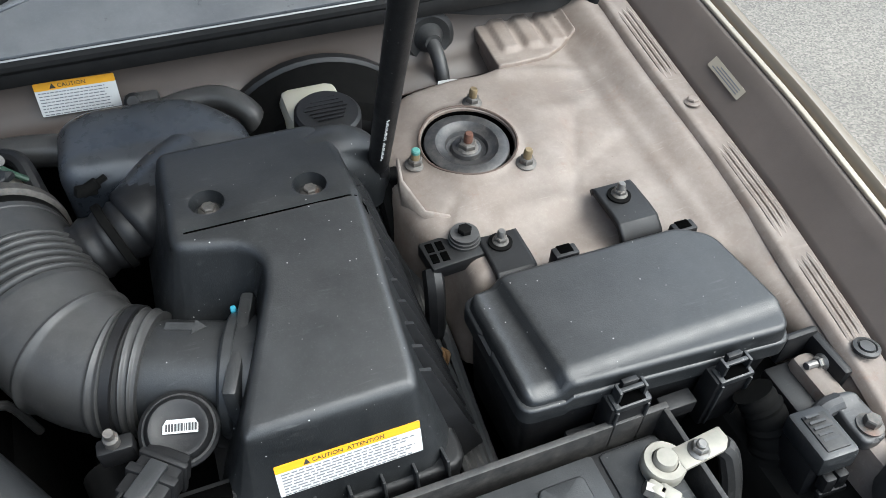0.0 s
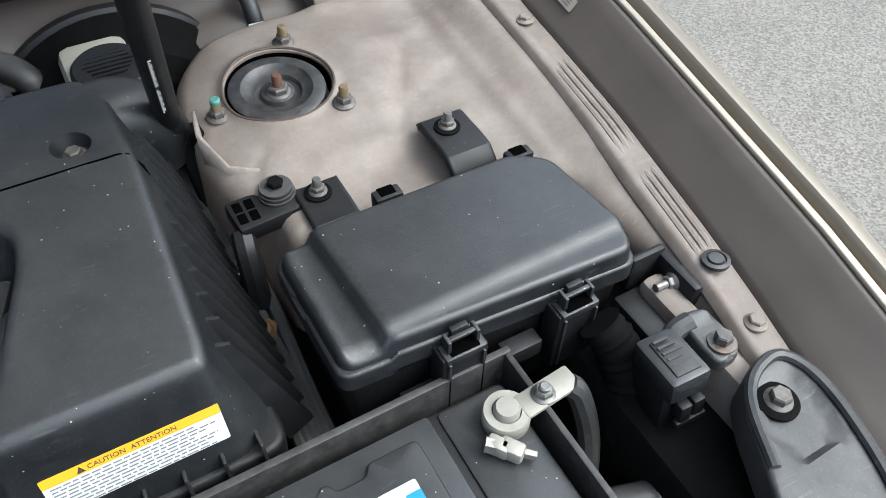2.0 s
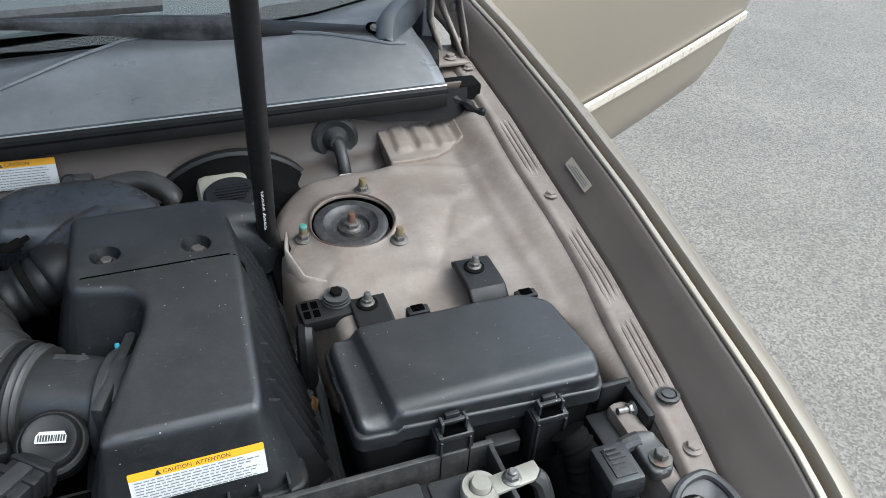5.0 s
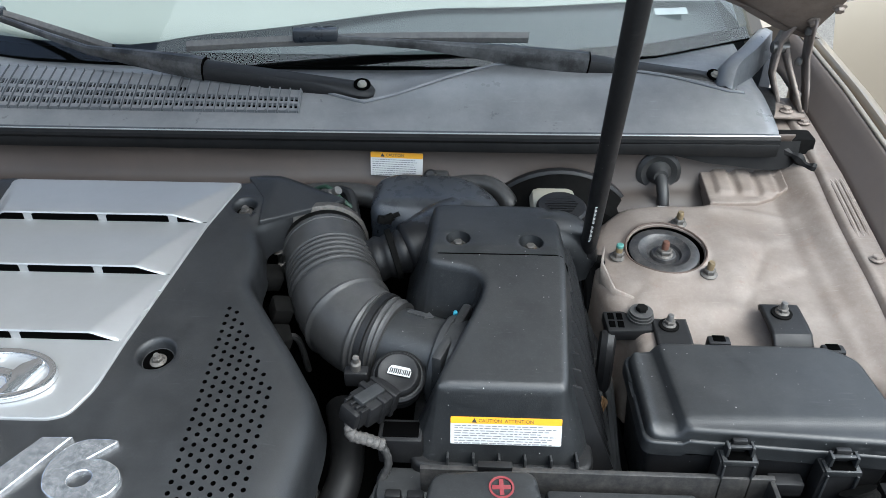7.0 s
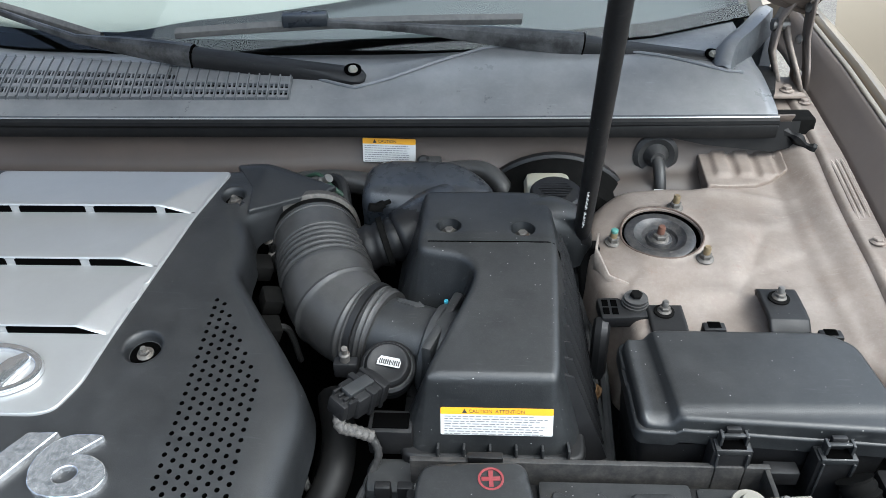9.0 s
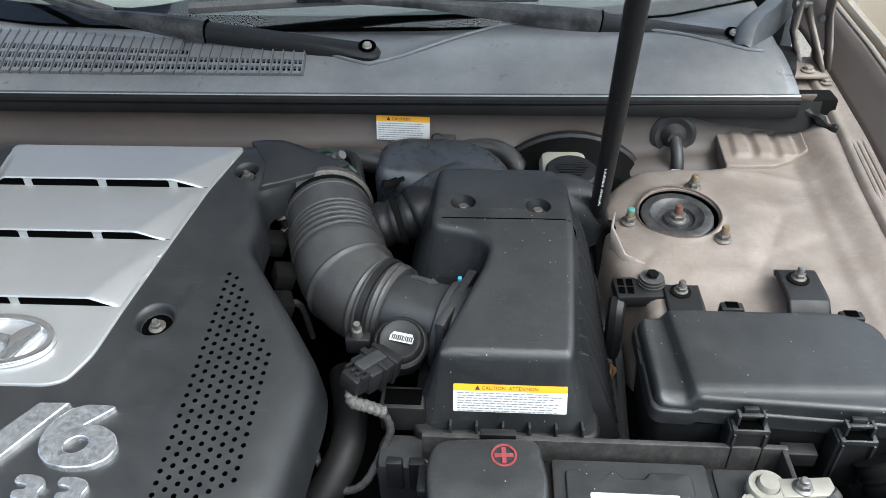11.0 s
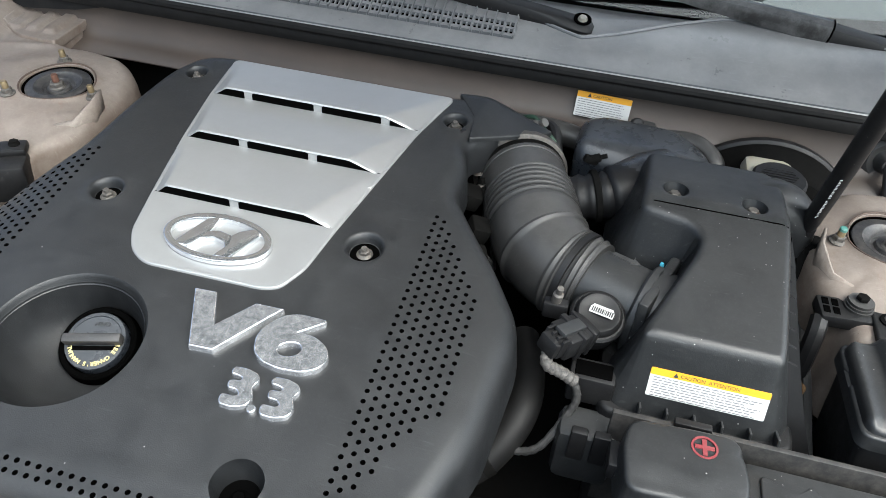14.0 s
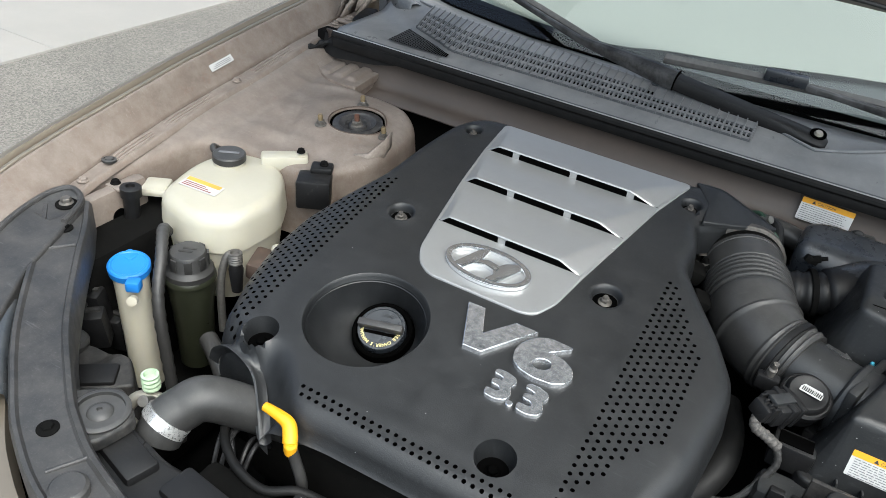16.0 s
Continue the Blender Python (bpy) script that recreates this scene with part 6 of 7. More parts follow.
def loom_bracket():
    b = thing("loom_bracket", (0.49, -0.095, 0.78), "black plastic wiring bracket bolted to the wing", "bracket")
    part("arm", box((0.466, -0.115, 0.840), (0.528, -0.078, 0.856), 0.003, turn=(0, 0, 4)), M_BLACK, b)
    for j in range(2):
        for k in range(2):
            part("pocket", box((0.470 + 0.010 * j, -0.110 + 0.014 * k, 0.852), (0.477 + 0.010 * j, -0.099 + 0.014 * k, 0.857), 0.0005), M_PIT, b)
    part("leg", pipe([(0.470, -0.108, 0.845), (0.467, -0.122, 0.835), (0.466, -0.130, 0.80), (0.466, -0.132, 0.74)], 0.010, 6, 8), M_BLACK, b)
    for k in range(3):
        part("washer", spun([(0.0155 - 0.001 * k, 0), (0.0155 - 0.001 * k, 0.0028), (0, 0.0028)], (0.508, -0.091, 0.856 + 0.0036 * k), (0, 0, 1), 28), M_RUBBER, b)
    bolt(b, (0.508, -0.091, 0.8665), (0, 0, 1), 0.012, 0.006, 0.0, name="bolt", material=M_DARK)


loom_bracket()


def battery():
    t = thing("battery_tray", (0.43, -0.4, 0.6), "dusty black battery tray wall", "battery tray")
    part("rear_wall", box((0.262, -0.3035, 0.70), (0.604, -0.2975, 0.8345), 0.001), M_TRAY, t)
    part("end_wall", box((0.598, -0.55, 0.70), (0.603, -0.298, 0.8335), 0.001), M_TRAY, t)
    part("rim_clip", box((0.318, -0.304, 0.833), (0.352, -0.296, 0.841), 0.001), M_BLACK, t)
    b = thing("car_battery", (0.46, -0.4, 0.6), "black car battery with white paper label", "battery")
    part("case", box((0.285, -0.560, 0.62), (0.593, -0.309, 0.815), 0.008), M_BLACK, b)
    part("top_deck", box((0.385, -0.555, 0.810), (0.528, -0.313, 0.8225), 0.004), M_BOX, b)
    part("end_deck", box((0.533, -0.555, 0.806), (0.590, -0.313, 0.8185), 0.006), M_BOX, b)
    part("end_deck", box((0.290, -0.555, 0.806), (0.380, -0.313, 0.8185), 0.006), M_BOX, b)
    part("raised_panel", plate(rounded([(0.397, -0.327), (0.445, -0.327), (0.449, -0.335), (0.470, -0.335), (0.474, -0.327), (0.512, -0.327), (0.512, -0.55), (0.397, -0.55)], 0.006), lambda x, y: 0.8255, 0.03, 0.002, 0.003), M_BOX, b)
    lab = part("paper_label", flat([rounded(rect(0.418, -0.45, 0.497, -0.352), 0.002)], 0.0005, lambda x, y, z: Vector((x, y, 0.826 + z))), M_WHITE, b, "white printed paper label")
    part("label_blue", flat([rect(0.486, -0.40, 0.497, -0.360), rect(0.474, -0.40, 0.4845, -0.372)], 0.0005, lambda x, y, z: Vector((x, y, 0.8264 + z))), M_BLUE, lab, "blue print block")
    down = lambda x0, y0: plane_lay((x0, y0, 0.8267), (0, 1, 0), (-1, 0, 0)) if False else plane_lay((x0, y0, 0.8267), (-1, 0, 0), (0, -1, 0))
    part("label_text", letters("781715", 0.0075, down(0.466, -0.361), 0.0003), M_INK, lab)
    part("label_text", letters("24FA", 0.0095, down(0.490, -0.372), 0.0003, 0.0002), M_BLUE, lab)
    for k in range(5):
        part("print_bar", flat([rect(0.424, -0.372 - 0.012 * k, 0.452 - 0.003 * (k % 2), -0.368 - 0.012 * k)], 0.0004, lambda x, y, z: Vector((x, y, 0.8265 + z))), M_GREY, lab)
    # negative terminal
    neg = thing("battery_terminal", (0.575, -0.342, 0.815), "pale lead battery terminal clamp with bolts", "battery terminal")
    part("post", spun([(0.0105, 0), (0.0095, 0.020), (0.008, 0.0225), (0, 0.023)], (0.574, -0.343, 0.8175), (0, 0, 1), 24), M_LEAD, neg, "grey lead post")
    part("clamp_ring", spun([(0.0165, 0.003), (0.0175, 0.005), (0.0175, 0.015), (0.0162, 0.017), (0.0105, 0.0172), (0.0103, 0.003)], (0.574, -0.343, 0.8175), (0, 0, 1), 28), M_LEAD, neg)
    part("clamp_jaw", box((0.551, -0.369, 0.821), (0.562, -0.352, 0.835), 0.003, turn=(0, 0, 35)), M_LEAD, neg)
    part("clamp_jaw", box((0.557, -0.376, 0.821), (0.569, -0.358, 0.835), 0.003, turn=(0, 0, 35)), M_LEAD, neg)
    part("clamp_bolt", spun([(0.006, -0.016), (0.006, -0.008), (0.0036, -0.008), (0.0036, 0.020), (0, 0.021)], (0.561, -0.365, 0.828), (0.75, -0.6, -0.15), 6), M_STEEL, neg, smooth=25)
    part("cable_lug", box((0.583, -0.354, 0.831), (0.632, -0.334, 0.8355), 0.002, turn=(0, 0, 5)), M_LEAD, neg)
    bolt(neg, (0.603, -0.345, 0.835), (0, 0, 1), 0.012, 0.008, 0.018, name="nut", stud=0.004, studmat=M_STEEL)
    part("cable", pipe([(0.625, -0.345, 0.831), (0.632, -0.352, 0.82), (0.635, -0.37, 0.78), (0.62, -0.40, 0.72)], 0.009, 6, 10), M_RUBBER, neg)
    # positive cover
    pos = thing("terminal_cover", (0.325, -0.345, 0.81), "black terminal cover with red plus sign", "terminal cover")
    part("cap", plate(rounded([(0.276, -0.322), (0.372, -0.316), (0.380, -0.365), (0.374, -0.395), (0.276, -0.398), (0.270, -0.35)], 0.014), lambda x, y: 0.852 - 0.003 * ease(-0.365, -0.390, y) + 0.004 * math.cos((x - 0.32) * 20), 0.009, 0.0045, 0.034, 0.003), M_BOX, pos, smooth=45)
    ell = lambda r, n=28: [(r * math.cos(6.28319 * k / n), r * math.sin(6.28319 * k / n)) for k in range(n)]
    lay = plane_lay((0.340, -0.3385, 0.8563), (1, 0.05, 0), (0, 1, 0.05))
    part("plus_ring", flat([ell(0.0118), ell(0.0098)], 0.001, lay), M_REDINK, pos, "red ring")
    part("plus_sign", flat([[(-0.0085, -0.002), (-0.002, -0.002), (-0.002, -0.0085), (0.002, -0.0085), (0.002, -0.002), (0.0085, -0.002), (0.0085, 0.002), (0.002, 0.002), (0.002, 0.0085), (-0.002, 0.0085), (-0.002, 0.002), (-0.0085, 0.002)]], 0.001, lay), M_REDINK, pos, "red plus sign")
    part("latch", box((0.318, -0.405, 0.826), (0.342, -0.394, 0.846), 0.003), M_BLACK, pos)
    part("hinge_foot", box((0.262, -0.365, 0.815), (0.276, -0.335, 0.835), 0.003), M_BLACK, pos)


battery()


def relay():
    r = thing("relay_box", (0.69, -0.375, 0.78), "black relay box with embossed lid panel", "relay box")
    turn = (-6, -4, -4)
    part("case", box((0.676, -0.394, 0.785), (0.704, -0.357, 0.842), 0.004, turn=turn), M_BLACK, r)
    part("lid", box((0.673, -0.398, 0.836), (0.7065, -0.352, 0.860), 0.0045, turn=turn), M_BOX, r, "dusty lid")
    part("lid_panel", box((0.6795, -0.391, 0.859), (0.700, -0.3585, 0.8615), 0.001, turn=turn), M_TRAY, r)
    for k in range(6):
        part("embossed_bar", box((0.682, -0.388 + 0.0052 * k, 0.8612), (0.6975 - 0.002 * (k % 3), -0.3858 + 0.0052 * k, 0.8624), 0, turn=turn), M_BEAM, r)
    for x in (0.682, 0.694):
        part("latch", box((x, -0.404, 0.815), (x + 0.010, -0.394, 0.834), 0.002, turn=turn), M_BLACK, r)
    part("latch_bar", box((0.680, -0.406, 0.812), (0.706, -0.400, 0.818), 0.0015, turn=turn), M_BLACK, r)
    br = thing("relay_bracket", (0.727, -0.37, 0.84), "grey-black plastic bracket with one bolt", "bracket")
    out = rounded([(0.716, -0.349), (0.737, -0.352), (0.742, -0.372), (0.737, -0.394), (0.715, -0.394), (0.7135, -0.372)], 0.007)
    part("plate", plate(out, lambda x, y: 0.857 + 0.05 * (y + 0.37) + 0.003 * ease(-0.362, -0.356, y), 0.004, 0.003, 0.008), M_BEAM, br, smooth=40)
    part("arm", pipe([(0.722, -0.356, 0.856), (0.708, -0.356, 0.852), (0.698, -0.362, 0.842)], 0.008, 5, 10), M_BEAM, br)
    part("washer", spun([(0.0105, 0), (0.0105, 0.0015), (0.008, 0.0022), (0, 0.0022)], (0.7285, -0.3815, 0.857), (0, 0.05, 1), 24), M_GRITTY, br)
    bolt(br, (0.7285, -0.3815, 0.8588), (0, 0.1, 1), 0.0115, 0.008, 0.0, material=M_GRITTY)


relay()


def lamp_bracket(side):
    b = thing("headlamp_bracket", (side * 0.73, -0.45, 0.84), "dusty black plastic headlamp support panel", "bracket", "headlamp brackets")
    out = rounded([(0.757, -0.404), (0.735, -0.404), (0.716, -0.414), (0.702, -0.434), (0.692, -0.457), (0.676, -0.49), (0.645, -0.56), (0.58, -0.65), (0.49, -0.73), (0.49, -0.78), (0.61, -0.72), (0.70, -0.62), (0.748, -0.53), (0.768, -0.47), (0.772, -0.428)], 0.012)
    recess = [(0.7215, -0.4185), (0.757, -0.4175), (0.761, -0.444), (0.751, -0.474), (0.712, -0.475), (0.706, -0.45)]
    h = lambda x, y: 0.857 + 0.06 * (y + 0.42) - 0.0045 * (1 - ease(-0.001, 0.002, -edge_distance([(x, y)], recess)[0]))
    part("panel", plate(out, h, 0.005, 0.004, 0.025, 0.0, [], [recess + recess[:1], [(0.739 + (x - 0.739) * 1.06, -0.447 + (y + 0.447) * 1.06) for x, y in recess + recess[:1]]], mirror=side), M_BEAM, b, smooth=40)
    for rim in ([(0.692, -0.468), (0.707, -0.434), (0.720, -0.418), (0.737, -0.4095), (0.756, -0.4095), (0.766, -0.430), (0.763, -0.468), (0.744, -0.526), (0.695, -0.612), (0.62, -0.70)],):
        part("raised_rim", pipe([(side * x, y, h(x, y) + 0.0015) for x, y in rim], 0.0042, 5, 8), M_BEAM, b)
    part("slot_hole", flat([rounded(rect(-0.012, -0.006, 0.012, 0.006), 0.005)], 0.0006, plane_lay((side * 0.706, -0.505, 0.8488), (1, 0.6, 0), (-0.6, 1, 0.06))), M_PIT, b, "oval slot in the panel")
    part("washer", spun([(0.015, 0), (0.015, 0.002), (0.012, 0.0035), (0, 0.0035)], (side * 0.7305, -0.434, h(0.7305, -0.434) + 0.0005), (0, 0, 1), 28), M_DARK, b)
    bolt(b, (side * 0.7305, -0.434, h(0.7305, -0.434) + 0.003), (0, 0, 1), 0.013, 0.009, 0.020, material=M_GRITTY)


for s in (1, -1):
    lamp_bracket(s)


def gas_strut():
    g = thing("hood_gas_strut", (0.45, 0.0, 0.87), "black gas strut holding the hood open", "gas strut")
    base, d = Vector((0.453, 0.002, 0.880)), Vector((-0.0417, -0.4705, 1.0)).normalized()
    part("cylinder", spun([(0.008, 0.012), (0.0098, 0.018), (0.0103, 0.03), (0.0103, 0.62), (0.008, 0.63)], base, d, 28), M_BLACK, g, "black cylinder with small white print")
    part("rod", spun([(0.0045, 0.60), (0.0045, 0.86)], base, d, 16), M_STEEL, g)
    part("ball_socket", spun([(0.006, -0.012), (0.011, -0.008), (0.011, 0.012), (0.008, 0.02), (0, 0.02)], base, d, 20), M_BLACK, g)
    part("bracket", box((0.445, -0.005, 0.852), (0.480, 0.018, 0.870), 0.004), M_DARK, g)
    part("leg", pipe([(0.458, 0.0, 0.866), (0.462, -0.02, 0.82), (0.466, -0.04, 0.75)], 0.008, 5, 8), M_DARK, g)
    for k in range(26):
        h = 0.05 + 0.0028 * k + (0.004 if k > 12 else 0)
        face = (Vector((0.15, -1, 0)) - d * Vector((0.15, -1, 0)).dot(d)).normalized()
        across = d.cross(face)
        p = base + d * h + face * 0.01035
        part("print_bar", flat([rect(-0.0015, 0, 0.0012 if k % 3 else 0.0, 0.0012)], 0.0003, plane_lay(p - across * 0.004, across, d)), M_WHITE, g, smooth=0)


gas_strut()


def firewall_items():
    lbl = thing("caution_label", (0.195, 0.2, 0.9), "small white caution label on the firewall", "label")
    label_sheet(lbl, plane_lay((0.156, 0.1905, 0.884), (1, -0.02, -0.02), (0, 0.20, 1)), 0.077, 0.036, 0.0085, "CAUTION", 8)
    k = thing("firewall_stud", (0.25, 0.19, 0.885), "black stud and bracket beside the label", "bracket")
    part("tab", box((0.236, 0.170, 0.868), (0.272, 0.190, 0.896), 0.005), M_RUBBER, k)
    part("stud", spun([(0.010, 0), (0.010, 0.006), (0.006, 0.008), (0.006, 0.018), (0, 0.018)], (0.246, 0.178, 0.890), (0, -0.8, 0.6), 18), M_BLACK, k)
    g = thing("cable_grommet", (0.578, 0.2, 0.88), "black rubber firewall grommet with tagged cable", "grommet")
    part("rubber_ring", spun([(0.032, 0), (0.032, 0.005), (0.026, 0.009), (0.018, 0.006), (0.013, 0.014), (0.010, 0.022), (0, 0.022)], (0.578, 0.199, 0.893), (0, -1, 0.12), 28), M_RUBBER, g)
    part("cable", pipe([(0.578, 0.185, 0.895), (0.579, 0.165, 0.885), (0.580, 0.150, 0.865), (0.580, 0.14, 0.83), (0.57, 0.13, 0.78)], 0.0085, 6, 12), M_RUBBER, g)
    part("paper_tag", loft([[(0.569 + 0.022 * k - 0.004 * j, 0.137 - 0.004 * j - 0.003 * k * k, 0.872 - 0.016 * j) for k in (0, 0.5, 1)] for j in range(3)]), M_WHITE, g, "white printed tag")
    b = thing("brake_booster", (0.42, 0.16, 0.8), "black brake booster drum at the firewall", "brake booster")
    part("drum", spun([(0.118, 0), (0.124, 0.008), (0.124, 0.03), (0.115, 0.045), (0.112, 0.085), (0.06, 0.10), (0, 0.10)], (0.435, 0.20, 0.775), (0, -1, 0), 48), M_DARK, b)
    part("crimped_rim", spun([(0.1245, 0.010), (0.1285, 0.013), (0.1285, 0.022), (0.1245, 0.025)], (0.435, 0.20, 0.775), (0, -1, 0), 48), M_BLACK, b, "rolled crimp round the drum")
    part("pressed_ring", spun([(0.090, 0.090), (0.096, 0.0945), (0.084, 0.0965), (0.078, 0.094)], (0.435, 0.20, 0.775), (0, -1, 0), 40), M_BLACK, b)
    m = thing("brake_fluid_reservoir", (0.42, 0.1, 0.82), "white brake fluid tank with black ribbed cap", "fluid reservoir")
    part("tank", box((0.388, 0.085, 0.82), (0.452, 0.150, 0.895), 0.012), M_TANK, m)
    cap = part("cap", spun([(0.0335, 0), (0.035, 0.004), (0.034, 0.021), (0.031, 0.024), (0, 0.025)], (0.427, 0.086, 0.878), (0.02, -0.1, 1), 36), M_BLACK, m, "black knurled cap")
    for k in range(7):
        part("cap_line", box((0.405 + 0.003 * abs(k - 3), 0.068 + 0.006 * k, 0.9025), (0.449 - 0.003 * abs(k - 3), 0.0705 + 0.006 * k, 0.9042), 0), M_BLACK, cap)
    h = thing("vacuum_hose", (0.32, 0.17, 0.85), "dusty rubber hoses along the firewall", "hose", "bay hoses")
    part("hose", pipe([(0.20, 0.165, 0.868), (0.25, 0.172, 0.872), (0.30, 0.178, 0.878), (0.335, 0.172, 0.878), (0.36, 0.15, 0.862), (0.362, 0.14, 0.82)], 0.014, 6, 14), M_RUBBER, h)
    h2 = thing("heater_hose", (0.1, 0.15, 0.86), "thick black hose beside the firewall", "hose", "bay hoses")
    part("hose", pipe([(0.0, 0.14, 0.85), (0.06, 0.15, 0.868), (0.12, 0.155, 0.872), (0.18, 0.15, 0.865), (0.24, 0.14, 0.84)], 0.017, 6, 14), M_RUBBER, h2)
    v = thing("vacuum_valve", (0.115, 0.11, 0.86), "small valve with green wire by the throttle", "valve")
    part("valve_body", spun([(0.009, 0), (0.009, 0.02), (0.006, 0.024), (0.006, 0.032), (0, 0.032)], (0.105, 0.10, 0.895), (0.6, -0.3, 0.6), 16), M_STEEL, v)
    part("wire", pipe([(0.09, 0.11, 0.905), (0.11, 0.10, 0.915), (0.13, 0.085, 0.905), (0.15, 0.08, 0.89)], 0.003, 5, 8), mat("green_wire", (0.02, 0.05, 0.03), 0.6), v, "green wire")
    part("nipple", pipe([(0.125, 0.115, 0.90), (0.14, 0.10, 0.90), (0.15, 0.07, 0.88)], 0.008, 5, 10), M_BLACK, v)


firewall_items()

# ---------------------------------------------------------------- the other wing: tanks, caps and hoses


def coolant_tank():
    c = thing("coolant_reservoir", (-0.63, -0.24, 0.7), "yellowed translucent coolant reservoir with black cap", "coolant reservoir")
    out = rounded([(-0.684, -0.322), (-0.706, -0.22), (-0.698, -0.135), (-0.660, -0.118), (-0.575, -0.150), (-0.528, -0.225), (-0.538, -0.310), (-0.596, -0.342)], 0.030, 7)
    part("tank", plate(out, lambda x, y: 0.851 - 0.9 * ((x + 0.62) ** 2 + (y + 0.225) ** 2), 0.008, 0.018, 0.038, 0.003), M_TANK, c, "milky plastic tank", smooth=60)
    part("seam", plate([(x * 1.006 + 0.004, y * 1.006) for x, y in out], lambda x, y: 0.797, 0.03, 0.003, 0.007, 0.0), M_TANK, c)
    part("lower_tank", plate([(x * 0.98 - 0.012, y * 0.97 - 0.007) for x, y in out], lambda x, y: 0.793, 0.03, 0.004, 0.10, -0.012), M_TANK, c)
    neck = (-0.655, -0.194, 0.848)
    part("neck", spun([(0.026, 0), (0.024, 0.008), (0, 0.008)], neck, (0, 0, 1), 28), M_TANK, c)
    cap = part("cap", spun([(0.0245, 0.006), (0.0265, 0.008), (0.0262, 0.017), (0.024, 0.019), (0, 0.0195)], neck, (0.02, -0.02, 1), 36), M_RUBBER, c, "black moulded cap")
    part("cap_mark", flat([rect(-0.016, -0.003, 0.016, 0.003)], 0.0006, plane_lay((-0.655, -0.194, 0.8680), (1, 0.6, 0), (-0.6, 1, 0))), M_GREY, cap)
    part("overflow_hose", pipe([(-0.676, -0.200, 0.858), (-0.692, -0.192, 0.862), (-0.700, -0.180, 0.858), (-0.704, -0.165, 0.845)], 0.005, 6, 10), M_RUBBER, c)
    part("rear_lug", box((-0.632, -0.146, 0.836), (-0.556, -0.118, 0.862), 0.005, turn=(0, 0, 40)), M_TANK, c)
    bolt(c, (-0.573, -0.116, 0.866), (0, 0, 1), 0.010, 0.006, 0.014, material=M_DARK)
    part("front_lug", box((-0.728, -0.318, 0.822), (-0.688, -0.276, 0.836), 0.005, turn=(0, 0, 30)), M_TANK, c)
    lay = plane_lay((-0.668, -0.290, 0.8478), (1, 0.05, 0.02), (-0.05, 1, 0.10))
    lab = part("tank_label", flat([rect(0, 0, 0.070, 0.024)], 0.0004, lay), M_WHITE, c, "faded orange and white caution sticker")
    part("tank_label_band", flat([rect(0.002, 0.0155, 0.066, 0.0235)], 0.0004, lambda x, y, z: lay(x, y, z + 0.0004)), mat("faded_orange", (0.72, 0.36, 0.06), 0.5), lab)
    for k in range(3):
        part("print_bar", flat([rect(0.004, 0.003 + 0.004 * k, 0.060 - 0.008 * k, 0.0045 + 0.004 * k)], 0.0004, lambda x, y, z: lay(x, y, z + 0.0004)), M_REDINK, lab)


def wash_filler():
    w = thing("washer_filler", (-0.55, -0.47, 0.6), "white washer filler neck with blue flip cap", "washer filler")
    top, low = Vector((-0.620, -0.432, 0.795)), Vector((-0.599, -0.443, 0.60))
    part("neck", pipe([tuple(top.lerp(low, 0.05)), tuple(top.lerp(low, 0.3)), tuple(top.lerp(low, 0.7)), tuple(low)], lambda q: 0.0238 + 0.002 * ease(0.0, 0.1, 0.1 - q), 5, 24), M_TANK, w, "milky white filler neck")
    cap = part("cap", spun([(0.0262, -0.010), (0.0285, -0.008), (0.0290, 0.002), (0.0268, 0.0045), (0.0235, 0.0048), (0.0220, 0.0036), (0, 0.0040)], top, (0.1, -0.1, 1), 36), M_BLUE, w, "bright blue flip cap")
    part("cap_tab", box((-0.598, -0.462, 0.780), (-0.578, -0.444, 0.797), 0.004, turn=(0, 0, 30)), M_BLUE, cap)
    part("cap_tab", box((-0.645, -0.428, 0.794), (-0.622, -0.408, 0.802), 0.003), M_BLUE, cap)
    part("catch", spun([(0.004, 0), (0.007, 0.003), (0.007, 0.012), (0, 0.013)], (-0.585, -0.458, 0.768), (0.4, -0.6, 0.3), 14), M_TANK, w)


def steering_tank():
    p = thing("power_steering_reservoir", (-0.545, -0.375, 0.65), "dark translucent power steering tank with black cap", "fluid reservoir")
    at = (-0.576, -0.366, 0.70)
    part("tank", spun([(0.026, -0.10), (0.030, 0.0), (0.0335, 0.040), (0.0335, 0.056), (0.0375, 0.058), (0.0375, 0.063), (0.0355, 0.066)], at, (0, 0, 1), 36), M_OLIVE, p)
    cap = part("cap", spun([(0.0355, 0.063), (0.0350, 0.074), (0.0310, 0.079), (0.0285, 0.082), (0.0270, 0.100), (0.0240, 0.104), (0, 0.1045)], at, (0, 0, 1), 36), M_RUBBER, p, "dusty black screw cap")
    for k in range(8):
        a = 6.28319 * k / 8
        part("cap_grip", moved(box((0.0262, -0.0055, 0.081), (0.0292, 0.0055, 0.1015), 0.0012), at, (0, 0, math.degrees(a))), M_RUBBER, cap)
    for k in range(2):
        part("cap_mark", box((at[0] - 0.010, at[1] - 0.006 + 0.009 * k, at[2] + 0.104), (at[0] + 0.010, at[1] - 0.002 + 0.009 * k, at[2] + 0.1056), 0.0005, turn=(0, 0, 26)), M_TRAY, cap)
    part("outlet", pipe([(-0.53, -0.385, 0.675), (-0.50, -0.40, 0.672), (-0.465, -0.42, 0.66)], 0.014, 5, 14), M_RUBBER, p)


